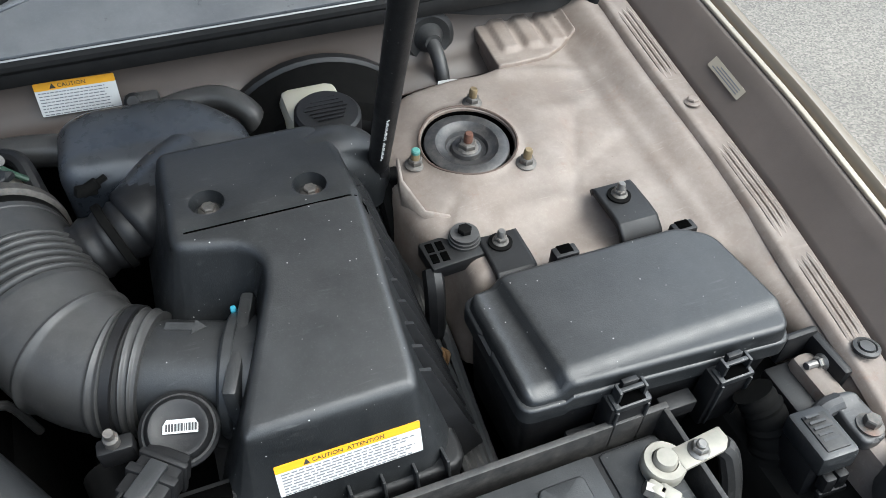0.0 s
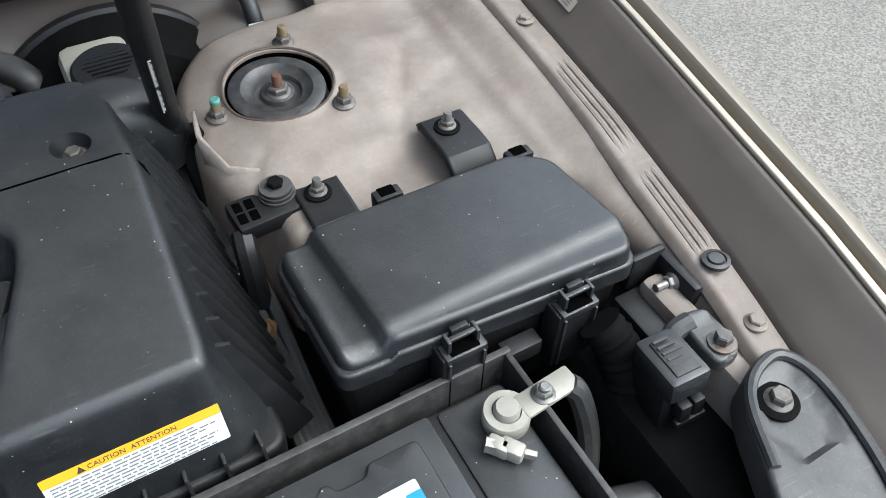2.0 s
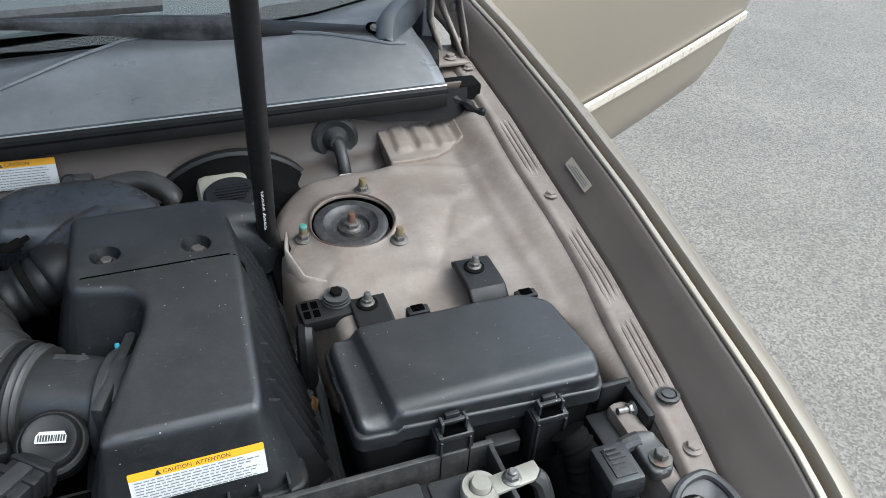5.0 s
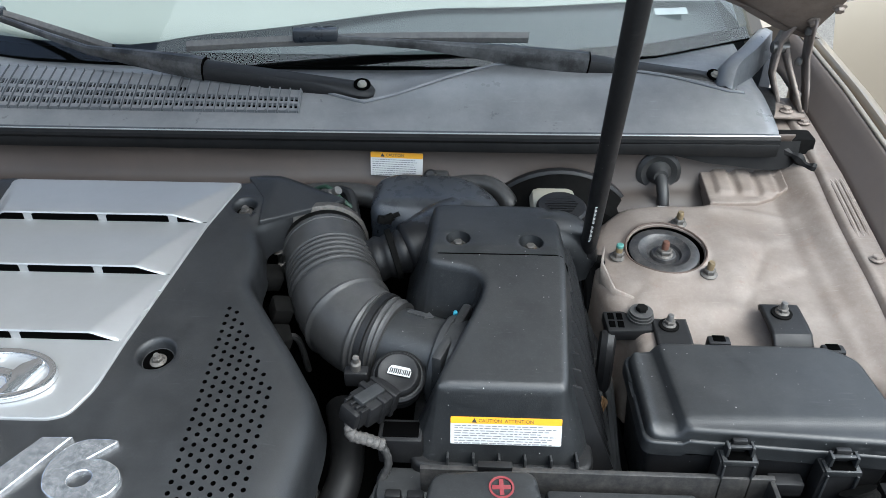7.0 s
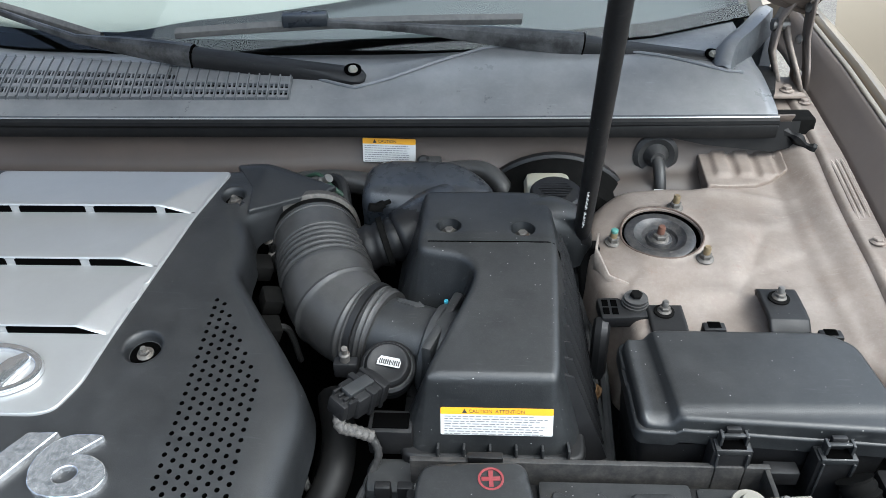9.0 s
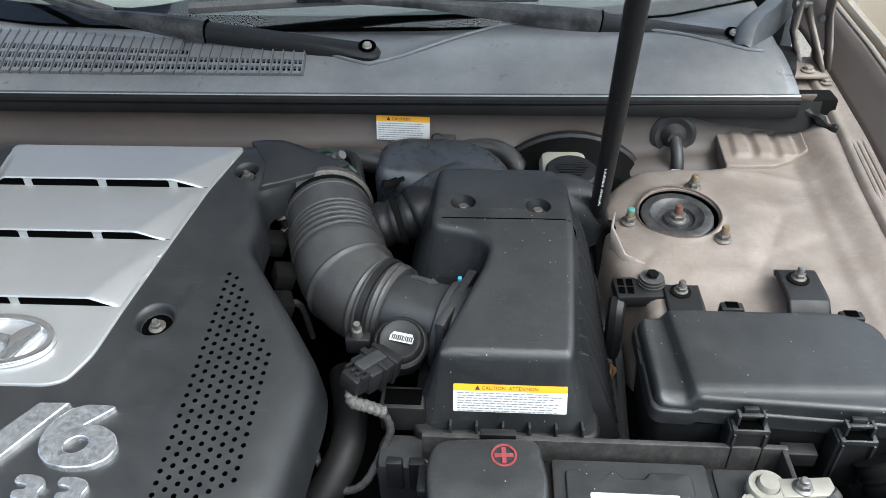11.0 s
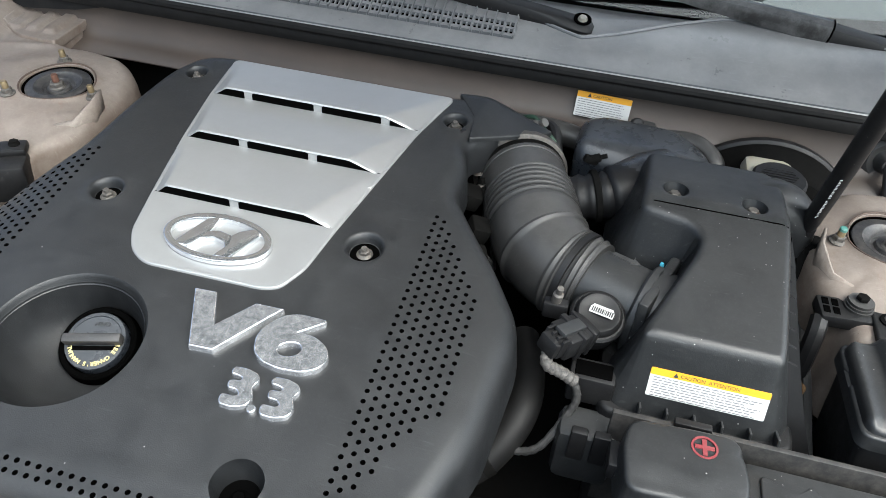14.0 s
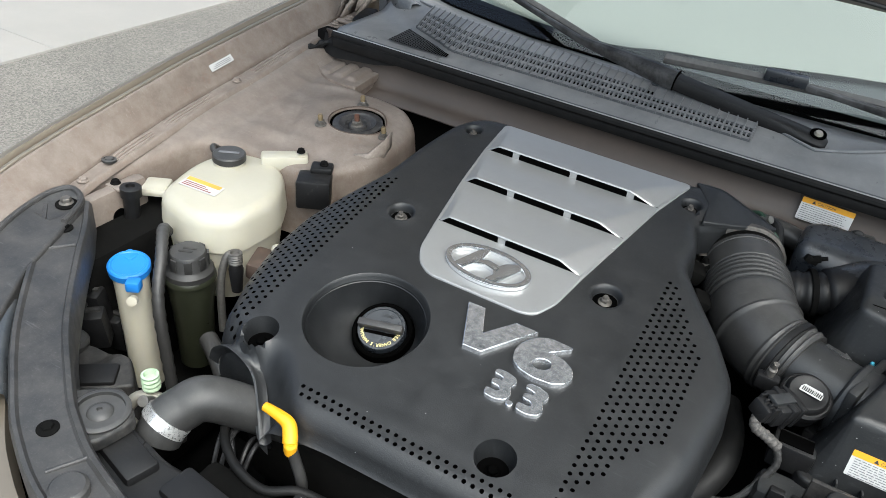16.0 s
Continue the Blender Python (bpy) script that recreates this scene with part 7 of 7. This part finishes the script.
def side_things():
    h = thing("horn_plug", (-0.71, -0.345, 0.78), "black ribbed sensor plug on a bracket", "sensor")
    part("plug", spun([(0.011, -0.06), (0.012, -0.004), (0.0155, -0.002), (0.0155, 0.012), (0.012, 0.014), (0.007, 0.014), (0.0065, 0.009), (0, 0.009)], (-0.708, -0.345, 0.838), (0.05, 0.03, 1), 24), M_BLACK, h)
    part("plug_tail", box((-0.722, -0.360, 0.745), (-0.694, -0.330, 0.785), 0.004), M_BLACK, h)
    part("bracket", box((-0.748, -0.358, 0.842), (-0.716, -0.335, 0.846), 0.002), M_PAINT, h)
    bolt(h, (-0.738, -0.346, 0.846), (0, 0, 1), 0.010, 0.006, 0.015, material=M_DARK)
    k = thing("relay_block", (-0.52, -0.14, 0.8), "small black relay block on the wing", "relay")
    part("block", box((-0.546, -0.172, 0.805), (-0.492, -0.128, 0.855), 0.005, turn=(0, 0, 30)), M_BLACK, k)
    part("block_tab", box((-0.540, -0.140, 0.852), (-0.505, -0.112, 0.864), 0.004, turn=(0, 0, 30)), M_BLACK, k)
    bolt(k, (-0.520, -0.124, 0.864), (0, 0, 1), 0.010, 0.006, 0.014, material=M_DARK)
    s = thing("hose_loom", (-0.6, -0.38, 0.6), "black corrugated loom between the tanks", "wiring loom")
    part("loom", pipe([(-0.64, -0.345, 0.80), (-0.615, -0.372, 0.825), (-0.585, -0.405, 0.81), (-0.560, -0.440, 0.76), (-0.53, -0.46, 0.66), (-0.50, -0.48, 0.56)], lambda q: 0.0085 + 0.0008 * math.cos(q * 160), 12, 12), M_RUBBER, s, smooth=60)
    v = thing("service_valve", (-0.525, -0.33, 0.76), "silver refrigerant pipe with capped service valve", "valve", "service valves")
    part("pipe", pipe([(-0.540, -0.345, 0.66), (-0.545, -0.338, 0.74), (-0.542, -0.325, 0.785), (-0.530, -0.315, 0.788), (-0.522, -0.325, 0.77)], 0.006, 6, 12), M_STEEL, v, "bare aluminium pipe")
    part("valve_cap", spun([(0.010, 0), (0.0105, 0.002), (0.0095, 0.004), (0.0105, 0.006), (0.0095, 0.008), (0.0105, 0.010), (0.0095, 0.012), (0.0105, 0.014), (0.0095, 0.016), (0.010, 0.018), (0.007, 0.0185), (0.006, 0.014), (0, 0.014)], (-0.522, -0.328, 0.785), (0, 0, 1), 22), M_STEEL, v)
    part("valve_base", spun([(0.008, -0.05), (0.011, -0.01), (0.008, 0)], (-0.522, -0.328, 0.785), (0, 0, 1), 16), M_BLACK, v)
    u = thing("service_valve", (-0.415, -0.575, 0.76), "pale green capped service valve on a grey pipe", "valve", "service valves")
    part("valve_cap", spun([(0.010, 0), (0.0105, 0.002), (0.0092, 0.005), (0.0105, 0.008), (0.0092, 0.011), (0.0105, 0.014), (0.0092, 0.017), (0.010, 0.020), (0.007, 0.0205), (0.006, 0.015), (0, 0.015)], (-0.415, -0.578, 0.797), (0, 0, 1), 22), mat("pale_green", (0.45, 0.58, 0.40), 0.45), u)
    part("pipe", pipe([(-0.418, -0.60, 0.74), (-0.432, -0.605, 0.765), (-0.425, -0.590, 0.785), (-0.402, -0.578, 0.785), (-0.385, -0.57, 0.775), (-0.395, -0.585, 0.75)], 0.0075, 6, 12), M_LEAD, u, "dull grey pipe")
    g = thing("pump_bracket", (-0.5, -0.29, 0.7), "rusty brown bracket beside the engine cover", "bracket")
    part("plate", box((-0.530, -0.305, 0.745), (-0.470, -0.255, 0.775), 0.006, turn=(5, 8, 20)), M_GRIME, g)
    part("cap", spun([(0.010, 0), (0.010, 0.02), (0.008, 0.022), (0, 0.022)], (-0.490, -0.272, 0.775), (0, 0, 1), 16), M_TANK, g)


coolant_tank(), wash_filler(), steering_tank(), side_things()


M_BRIGHT = mat("bright_steel", (0.62, 0.62, 0.61), 0.3, metal=0.7, dust=0.15, scale=80)
M_LENS = mat("lamp_plastic", (0.055, 0.062, 0.070), 0.22, dust=0.15, scale=9)


def front_end():
    b = thing("radiator_support", (-0.4, -0.65, 0.7), "dusty black plastic radiator support beam", "radiator support")
    mid = [(-0.735, -0.43), (-0.690, -0.470), (-0.640, -0.522), (-0.552, -0.606), (-0.475, -0.664), (-0.415, -0.702), (-0.33, -0.735), (-0.15, -0.770), (0.15, -0.775), (0.42, -0.712), (0.56, -0.605), (0.66, -0.52)]
    pts = spline([(x, y, 0.0) for x, y in mid], 5)
    rows = []
    for k, p in enumerate(pts):
        d = (pts[min(k + 1, len(pts) - 1)] - pts[max(k - 1, 0)]).normalized()
        n = Vector((-d.y, d.x, 0))
        z = 0.848 + 0.05 * (p.y + 0.45) * 0.6
        rows.append([(p.x + n.x * w, p.y + n.y * w, z + h) for w, h in ((-0.032, -0.05), (-0.032, -0.003), (-0.029, 0.003), (-0.025, 0.003), (-0.022, -0.001), (0.020, -0.001), (0.023, 0.004), (0.028, 0.003), (0.031, -0.003), (0.031, -0.05))])
    part("beam", loft(rows), M_BEAM, b, "grey-black ribbed top beam", smooth=40)
    rows = []
    for k, p in enumerate(pts):
        d = (pts[min(k + 1, len(pts) - 1)] - pts[max(k - 1, 0)]).normalized()
        n = Vector((-d.y, d.x, 0))
        rows.append([(p.x - n.x * w, p.y - n.y * w, h) for w, h in ((0.034, 0.790), (0.040, 0.812), (0.075, 0.818), (0.12, 0.800), (0.17, 0.74), (0.20, 0.60), (0.19, 0.35), (0.14, 0.25))])
    part("bumper", loft(rows), M_BODY, body, "champagne front bumper", smooth=60)
    lamp = thing("headlamp", (-0.65, -0.6, 0.75), "grey-tinted headlamp top beside the support beam", "headlamp")
    strip = [(p, Vector((-(q - p).normalized().y, (q - p).normalized().x, 0))) for p, q in zip(pts, pts[1:]) if -0.75 < p.x < -0.47]
    part("lens", loft([[(p.x - n.x * w, p.y - n.y * w, 0.838 + 0.03 * (p.y + 0.45) + h) for w, h in ((0.036, -0.03), (0.037, 0.0), (0.042, 0.004), (0.075, 0.0), (0.11, -0.02), (0.15, -0.08), (0.16, -0.2))] for p, n in strip]), M_LENS, lamp, smooth=60)
    for k in (3, 5, 7):
        p, n = strip[min(k, len(strip) - 1)]
        bolt(lamp, (p.x - n.x * 0.056, p.y - n.y * 0.056, 0.840 + 0.03 * (p.y + 0.45)), (0, 0, 1), 0.010, 0.005, 0.016, material=M_DARK)
    part("boss", spun([(0.019, -0.02), (0.018, 0.008), (0.015, 0.011), (0, 0.0115)], (-0.336, -0.739, 0.838), (0, 0, 1), 28), M_BEAM, b)
    for x0, y0, x1, y1 in ((-0.668, -0.512, -0.648, -0.486), (-0.372, -0.737, -0.352, -0.700)):
        part("beam_rib", pipe([(x0, y0, 0.8475 + 0.03 * (y0 + 0.45)), (x1, y1, 0.8475 + 0.03 * (y1 + 0.45))], 0.0022, 2, 8), M_BEAM, b)
    for x, y in ((-0.690, -0.470), (-0.415, -0.702)):
        bolt(b, (x, y, 0.847 + 0.03 * (y + 0.45)), (0, 0, 1), 0.011, 0.006, 0.022, material=M_DARK)
    for k, (x, y) in enumerate(((-0.684, -0.495),)):
        part("oval_hole", flat([[(x + 0.009 * math.cos(a) - 0.004 * math.sin(a), y + 0.005 * math.sin(a) - 0.006 * math.cos(a)) for a in (6.28319 * j / 16 for j in range(16))]], 0.001, lambda x_, y_, z_: Vector((x_, y_, 0.8475 + 0.03 * (y_ + 0.45) + z_))), M_PIT, b)
    m = thing("radiator_mount", (-0.405, -0.655, 0.8), "round rubber radiator mount in a black plate", "mount")
    part("plate", plate(rounded([(-0.455, -0.655), (-0.41, -0.615), (-0.362, -0.640), (-0.372, -0.690), (-0.43, -0.705)], 0.015), lambda x, y: 0.832, 0.015, 0.004, 0.010), M_TRAY, m)
    part("rubber_ring", spun([(0.031, 0), (0.031, 0.002), (0.028, 0.004), (0.025, 0.004), (0.024, -0.003), (0.016, -0.004), (0.013, 0.001), (0.009, 0.004), (0.003, 0.0045), (0.002, 0.002), (0, 0.002)], (-0.399, -0.655, 0.8325), (0, 0, 1), 32), M_RUBBER, m)
    t = thing("radiator_tank", (-0.3, -0.66, 0.7), "black plastic radiator end tank and fan shroud", "radiator")
    part("end_tank", plate(rounded([(-0.396, -0.676), (-0.380, -0.636), (-0.322, -0.646), (-0.18, -0.64), (0.25, -0.66), (0.25, -0.73), (-0.30, -0.72)], 0.012), lambda x, y: 0.806 + 0.008 * ease(-0.66, -0.63, y) * ease(-0.3, -0.34, x), 0.015, 0.008, 0.08), M_BLACK, t)
    part("raised_block", box((-0.388, -0.684, 0.795), (-0.316, -0.648, 0.816), 0.005, turn=(0, 0, -14)), M_BLACK, t)
    part("raised_block", box((-0.290, -0.690, 0.805), (-0.150, -0.650, 0.818), 0.006, turn=(0, 0, -6)), M_BLACK, t)
    part("shroud", box((-0.30, -0.64, 0.55), (0.30, -0.60, 0.78), 0.01), M_DARK, t)
    h = thing("radiator_hose", (-0.34, -0.56, 0.78), "thick black radiator hose with bright worm clamp", "hose", "bay hoses")
    ax = [(-0.255, -0.498, 0.760), (-0.297, -0.530, 0.788), (-0.336, -0.568, 0.818), (-0.352, -0.59, 0.812), (-0.36, -0.607, 0.802), (-0.362, -0.62, 0.785)]
    part("hose", pipe(ax, 0.0255, 8, 22), M_RUBBER, h, smooth=60)
    at, d = Vector(ax[4]), (Vector(ax[5]) - Vector(ax[3])).normalized()
    c = part("worm_clamp", spun([(0.0262, -0.0065), (0.0272, -0.0065), (0.0272, 0.0065), (0.0262, 0.0065)], at, d, 40), M_BRIGHT, h, "bright slotted clamp band")
    out = (Vector((-0.6, 0.5, 0.62)) - d * Vector((-0.6, 0.5, 0.62)).dot(d)).normalized()
    side = d.cross(out)
    part("clamp_screw", spun([(0.0065, -0.009), (0.0065, 0.009), (0.005, 0.0105), (0, 0.0105)], at + out * 0.032, side, 14), M_STEEL, c)
    for k in range(26):
        a = 0.25 + 0.105 * k
        r = out * math.cos(a) + side * math.sin(a)
        lay = plane_lay(at + r * 0.0273, d, r.cross(d))
        part("clamp_slot", flat([rect(-0.0042, -0.0006, 0.0042, 0.0006)], 0.0004, lay), M_PIT, c, smooth=0)
    d = thing("oil_dipstick", (-0.24, -0.57, 0.7), "yellow dipstick handle on a black tube", "dipstick")
    part("handle", pipe([(-0.2625, -0.5590, 0.8425), (-0.2540, -0.5592, 0.8425), (-0.2400, -0.5600, 0.8418), (-0.2290, -0.5612, 0.8385), (-0.2215, -0.5680, 0.8320), (-0.2180, -0.5730, 0.8270)], lambda q: 0.0052 + 0.0030 * math.sin(3.14 * min(1.0, 0.62 * q)) ** 2, 6, 12), M_DIP, d, "orange-yellow hooked pull handle")
    part("handle_collar", spun([(0.0066, -0.010), (0.0072, -0.006), (0.0072, 0.004), (0.0050, 0.007)], (-0.2172, -0.5728, 0.8230), (0.1, -0.1, 1), 16), M_DIP, d)
    part("tube", pipe([(-0.2165, -0.5720, 0.818), (-0.2125, -0.5715, 0.805), (-0.2034, -0.5728, 0.780), (-0.2005, -0.572, 0.745), (-0.19, -0.56, 0.66)], 0.0062, 6, 12), M_RUBBER, d)



def lamp_backs():
    """Dark lamp housings, plugs and ducts beyond the filler neck."""
    h = thing("headlamp_housing", (-0.62, -0.5, 0.55), "black headlamp back with plugs and brackets", "headlamp")
    part("housing", box((-0.70, -0.60, 0.46), (-0.56, -0.47, 0.60), 0.03, turn=(0, 0, 40)), M_BLACK, h)
    part("lamp_case", plate(rounded([(-0.640, -0.545), (-0.585, -0.528), (-0.518, -0.524), (-0.476, -0.556), (-0.52, -0.600), (-0.59, -0.600)], 0.008), lambda x, y: 0.735 + 0.012 * ease(-0.56, -0.53, x) - 0.05 * max(0.0, -0.57 - y), 0.008, 0.005, 0.12, 0.004), M_TRAY, h, "dusty black lamp casing", smooth=35)
    part("case_step", box((-0.560, -0.592, 0.735), (-0.500, -0.556, 0.752), 0.004, turn=(0, 0, 38)), M_BLACK, h)
    part("case_cap", spun([(0.026, 0), (0.026, 0.010), (0.022, 0.014), (0.010, 0.014), (0.009, 0.018), (0, 0.018)], (-0.612, -0.548, 0.735), (0.1, 0.2, 1), 24), M_RUBBER, h, "round rubber lamp cover")
    for x, y, z, t in ((-0.668, -0.468, 0.752, 25), (-0.640, -0.492, 0.742, 40), (-0.655, -0.445, 0.70, 10)):
        part("connector", box((x - 0.022, y - 0.014, z - 0.060), (x + 0.022, y + 0.014, z), 0.004, turn=(6, -4, t)), M_BLACK, h)
        part("connector_rib", box((x - 0.016, y - 0.003, z - 0.004), (x + 0.016, y + 0.003, z + 0.004), 0.001, turn=(6, -4, t)), M_TRAY, h)
    part("wiring", pipe([(-0.68, -0.45, 0.74), (-0.645, -0.51, 0.74), (-0.60, -0.565, 0.75), (-0.55, -0.605, 0.745), (-0.49, -0.64, 0.75)], 0.006, 6, 8), M_RUBBER, h)



def fan_area():
    """Small hoses and wires between the radiator and the engine cover."""
    f = thing("overflow_hose", (-0.25, -0.58, 0.79), "thin black hose looped beside the radiator", "hose", "bay hoses")
    part("hose", pipe([(-0.330, -0.545, 0.770), (-0.316, -0.566, 0.785), (-0.294, -0.588, 0.790), (-0.262, -0.604, 0.788), (-0.225, -0.607, 0.784), (-0.195, -0.590, 0.786), (-0.17, -0.575, 0.77)], 0.0052, 6, 12), M_SEAL, f)
    w = thing("fan_wiring", (-0.30, -0.57, 0.77), "bundle of thin black wires by the hose", "wiring loom")
    rng = random.Random(21)
    for k in range(5):
        x, y = -0.320 + 0.010 * k, -0.560 + rng.uniform(-0.01, 0.01)
        part("wire", pipe([(x, y + 0.03, 0.755 + rng.uniform(-0.01, 0.015)), (x + rng.uniform(-0.01, 0.01), y, 0.780 + rng.uniform(-0.008, 0.008)), (x + 0.012, y - 0.025, 0.765), (x + 0.020, y - 0.045, 0.73)], 0.0028, 6, 7), M_BLACK, w)
    p = thing("wiring_plug", (-0.155, -0.60, 0.78), "black plug with white printed sticker", "connector")
    part("plug", box((-0.195, -0.618, 0.760), (-0.135, -0.590, 0.786), 0.004, turn=(8, 0, -6)), M_BLACK, p)
    part("sticker", flat([rounded(rect(-0.018, -0.007, 0.018, 0.007), 0.001)], 0.0004, plane_lay((-0.168, -0.604, 0.7880), (1, -0.10, 0), (0.1, 1, 0.14))), M_WHITE, p, "white printed sticker")
    for k in range(3):
        part("print_bar", flat([rect(-0.015, -0.0045 + 0.0036 * k, 0.014 - 0.003 * k, -0.003 + 0.0036 * k)], 0.0004, plane_lay((-0.168, -0.604, 0.7885), (1, -0.10, 0), (0.1, 1, 0.14))), M_GREY, p)


front_end(), lamp_backs(), fan_area()


def under_bay():
    """Machinery below the covers, seen through the gaps; near-black colour holds the shade."""
    e = thing("engine_block", (-0.1, -0.2, 0.4), "grimy engine block below the cover, near black for the shade", "engine")
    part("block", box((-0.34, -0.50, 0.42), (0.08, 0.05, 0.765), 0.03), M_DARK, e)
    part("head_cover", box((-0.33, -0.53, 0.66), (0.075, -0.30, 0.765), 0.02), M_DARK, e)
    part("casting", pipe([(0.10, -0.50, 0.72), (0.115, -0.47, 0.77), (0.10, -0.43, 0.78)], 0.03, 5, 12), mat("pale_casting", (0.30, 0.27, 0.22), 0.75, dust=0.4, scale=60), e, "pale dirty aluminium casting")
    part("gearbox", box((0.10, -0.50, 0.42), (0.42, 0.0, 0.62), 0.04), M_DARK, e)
    h = thing("bypass_hose", (0.17, -0.28, 0.7), "black coolant hose beside the engine cover", "hose", "bay hoses")
    part("hose", pipe([(0.160, -0.17, 0.775), (0.175, -0.225, 0.775), (0.176, -0.270, 0.765), (0.160, -0.305, 0.745), (0.135, -0.325, 0.722), (0.09, -0.335, 0.69)], 0.019, 8, 18), M_SEAL, h, smooth=60)
    part("clamp", spun([(0.0202, -0.006), (0.0212, -0.005), (0.0212, 0.005), (0.0202, 0.006)], (0.148, -0.315, 0.734), (-0.8, -0.6, -0.5), 26), M_DARK, h)
    b = thing("gearbox_bracket", (0.16, -0.36, 0.66), "grimy steel plate with one bolt", "bracket")
    part("plate", box((0.115, -0.42, 0.655), (0.205, -0.31, 0.672), 0.008, turn=(-8, 6, 10)), M_DARK, b)
    bolt(b, (0.168, -0.385, 0.678), (0, -0.1, 1), 0.014, 0.008, 0.022, material=M_DARK)
    c = thing("side_connector", (0.07, -0.09, 0.82), "small black connectors beside the intake", "connector")
    for x, y, z in ((0.082, -0.095, 0.86), (0.088, -0.135, 0.85), (0.060, -0.045, 0.87), (0.075, -0.02, 0.865)):
        part("plug", box((x - 0.012, y - 0.014, z - 0.014), (x + 0.012, y + 0.014, z + 0.010), 0.004, turn=(10, 20, 25)), M_DARK, c)
        part("wire", pipe([(x, y, z), (x + 0.015, y + 0.02, z - 0.02), (x + 0.02, y + 0.03, z - 0.08)], 0.004, 4, 8), M_RUBBER, c)
    l = thing("dry_leaf", (0.462, -0.17, 0.76), "curled dry brown leaf caught beside the fuse box", "leaf")
    rows = [[(0.462 + 0.004 * w + 0.003 * math.sin(k * 5), -0.155 - 0.020 * k, 0.79 - 0.02 * k + 0.006 * abs(w)) for w in (-1 * math.sin(3.14 * max(0.05, k)), 0, math.sin(3.14 * max(0.05, k)))] for k in np.linspace(0.02, 0.97, 8)]
    thick(part("blade", loft(rows), M_LEAF, l, smooth=60), 0.0006, 0)
    w = thing("wiring_loom", (0.45, -0.15, 0.7), "black wiring loom between air box and fuse box", "wiring loom")
    rng = random.Random(2)
    for k in range(5):
        x = 0.448 + 0.006 * k
        part("cable", pipe([(x, 0.02, 0.80 + rng.uniform(-0.02, 0.03)), (x + rng.uniform(-0.006, 0.006), -0.05, 0.80), (x + rng.uniform(-0.006, 0.006), -0.13, 0.78), (x, -0.22, 0.76), (x, -0.29, 0.74)], 0.006, 6, 8), M_RUBBER, w)
    g = thing("battery_hose", (0.66, -0.43, 0.72), "black hose with silver printed band", "hose", "bay hoses")
    part("hose", pipe([(0.61, -0.405, 0.745), (0.645, -0.418, 0.752), (0.69, -0.432, 0.752), (0.74, -0.45, 0.73)], 0.014, 6, 14), M_RUBBER, g)
    part("band", spun([(0.0150, -0.012), (0.0155, -0.011), (0.0155, 0.011), (0.0150, 0.012)], (0.672, -0.427, 0.753), (1, -0.33, 0), 24), M_STEEL, g, "silver band")


under_bay()
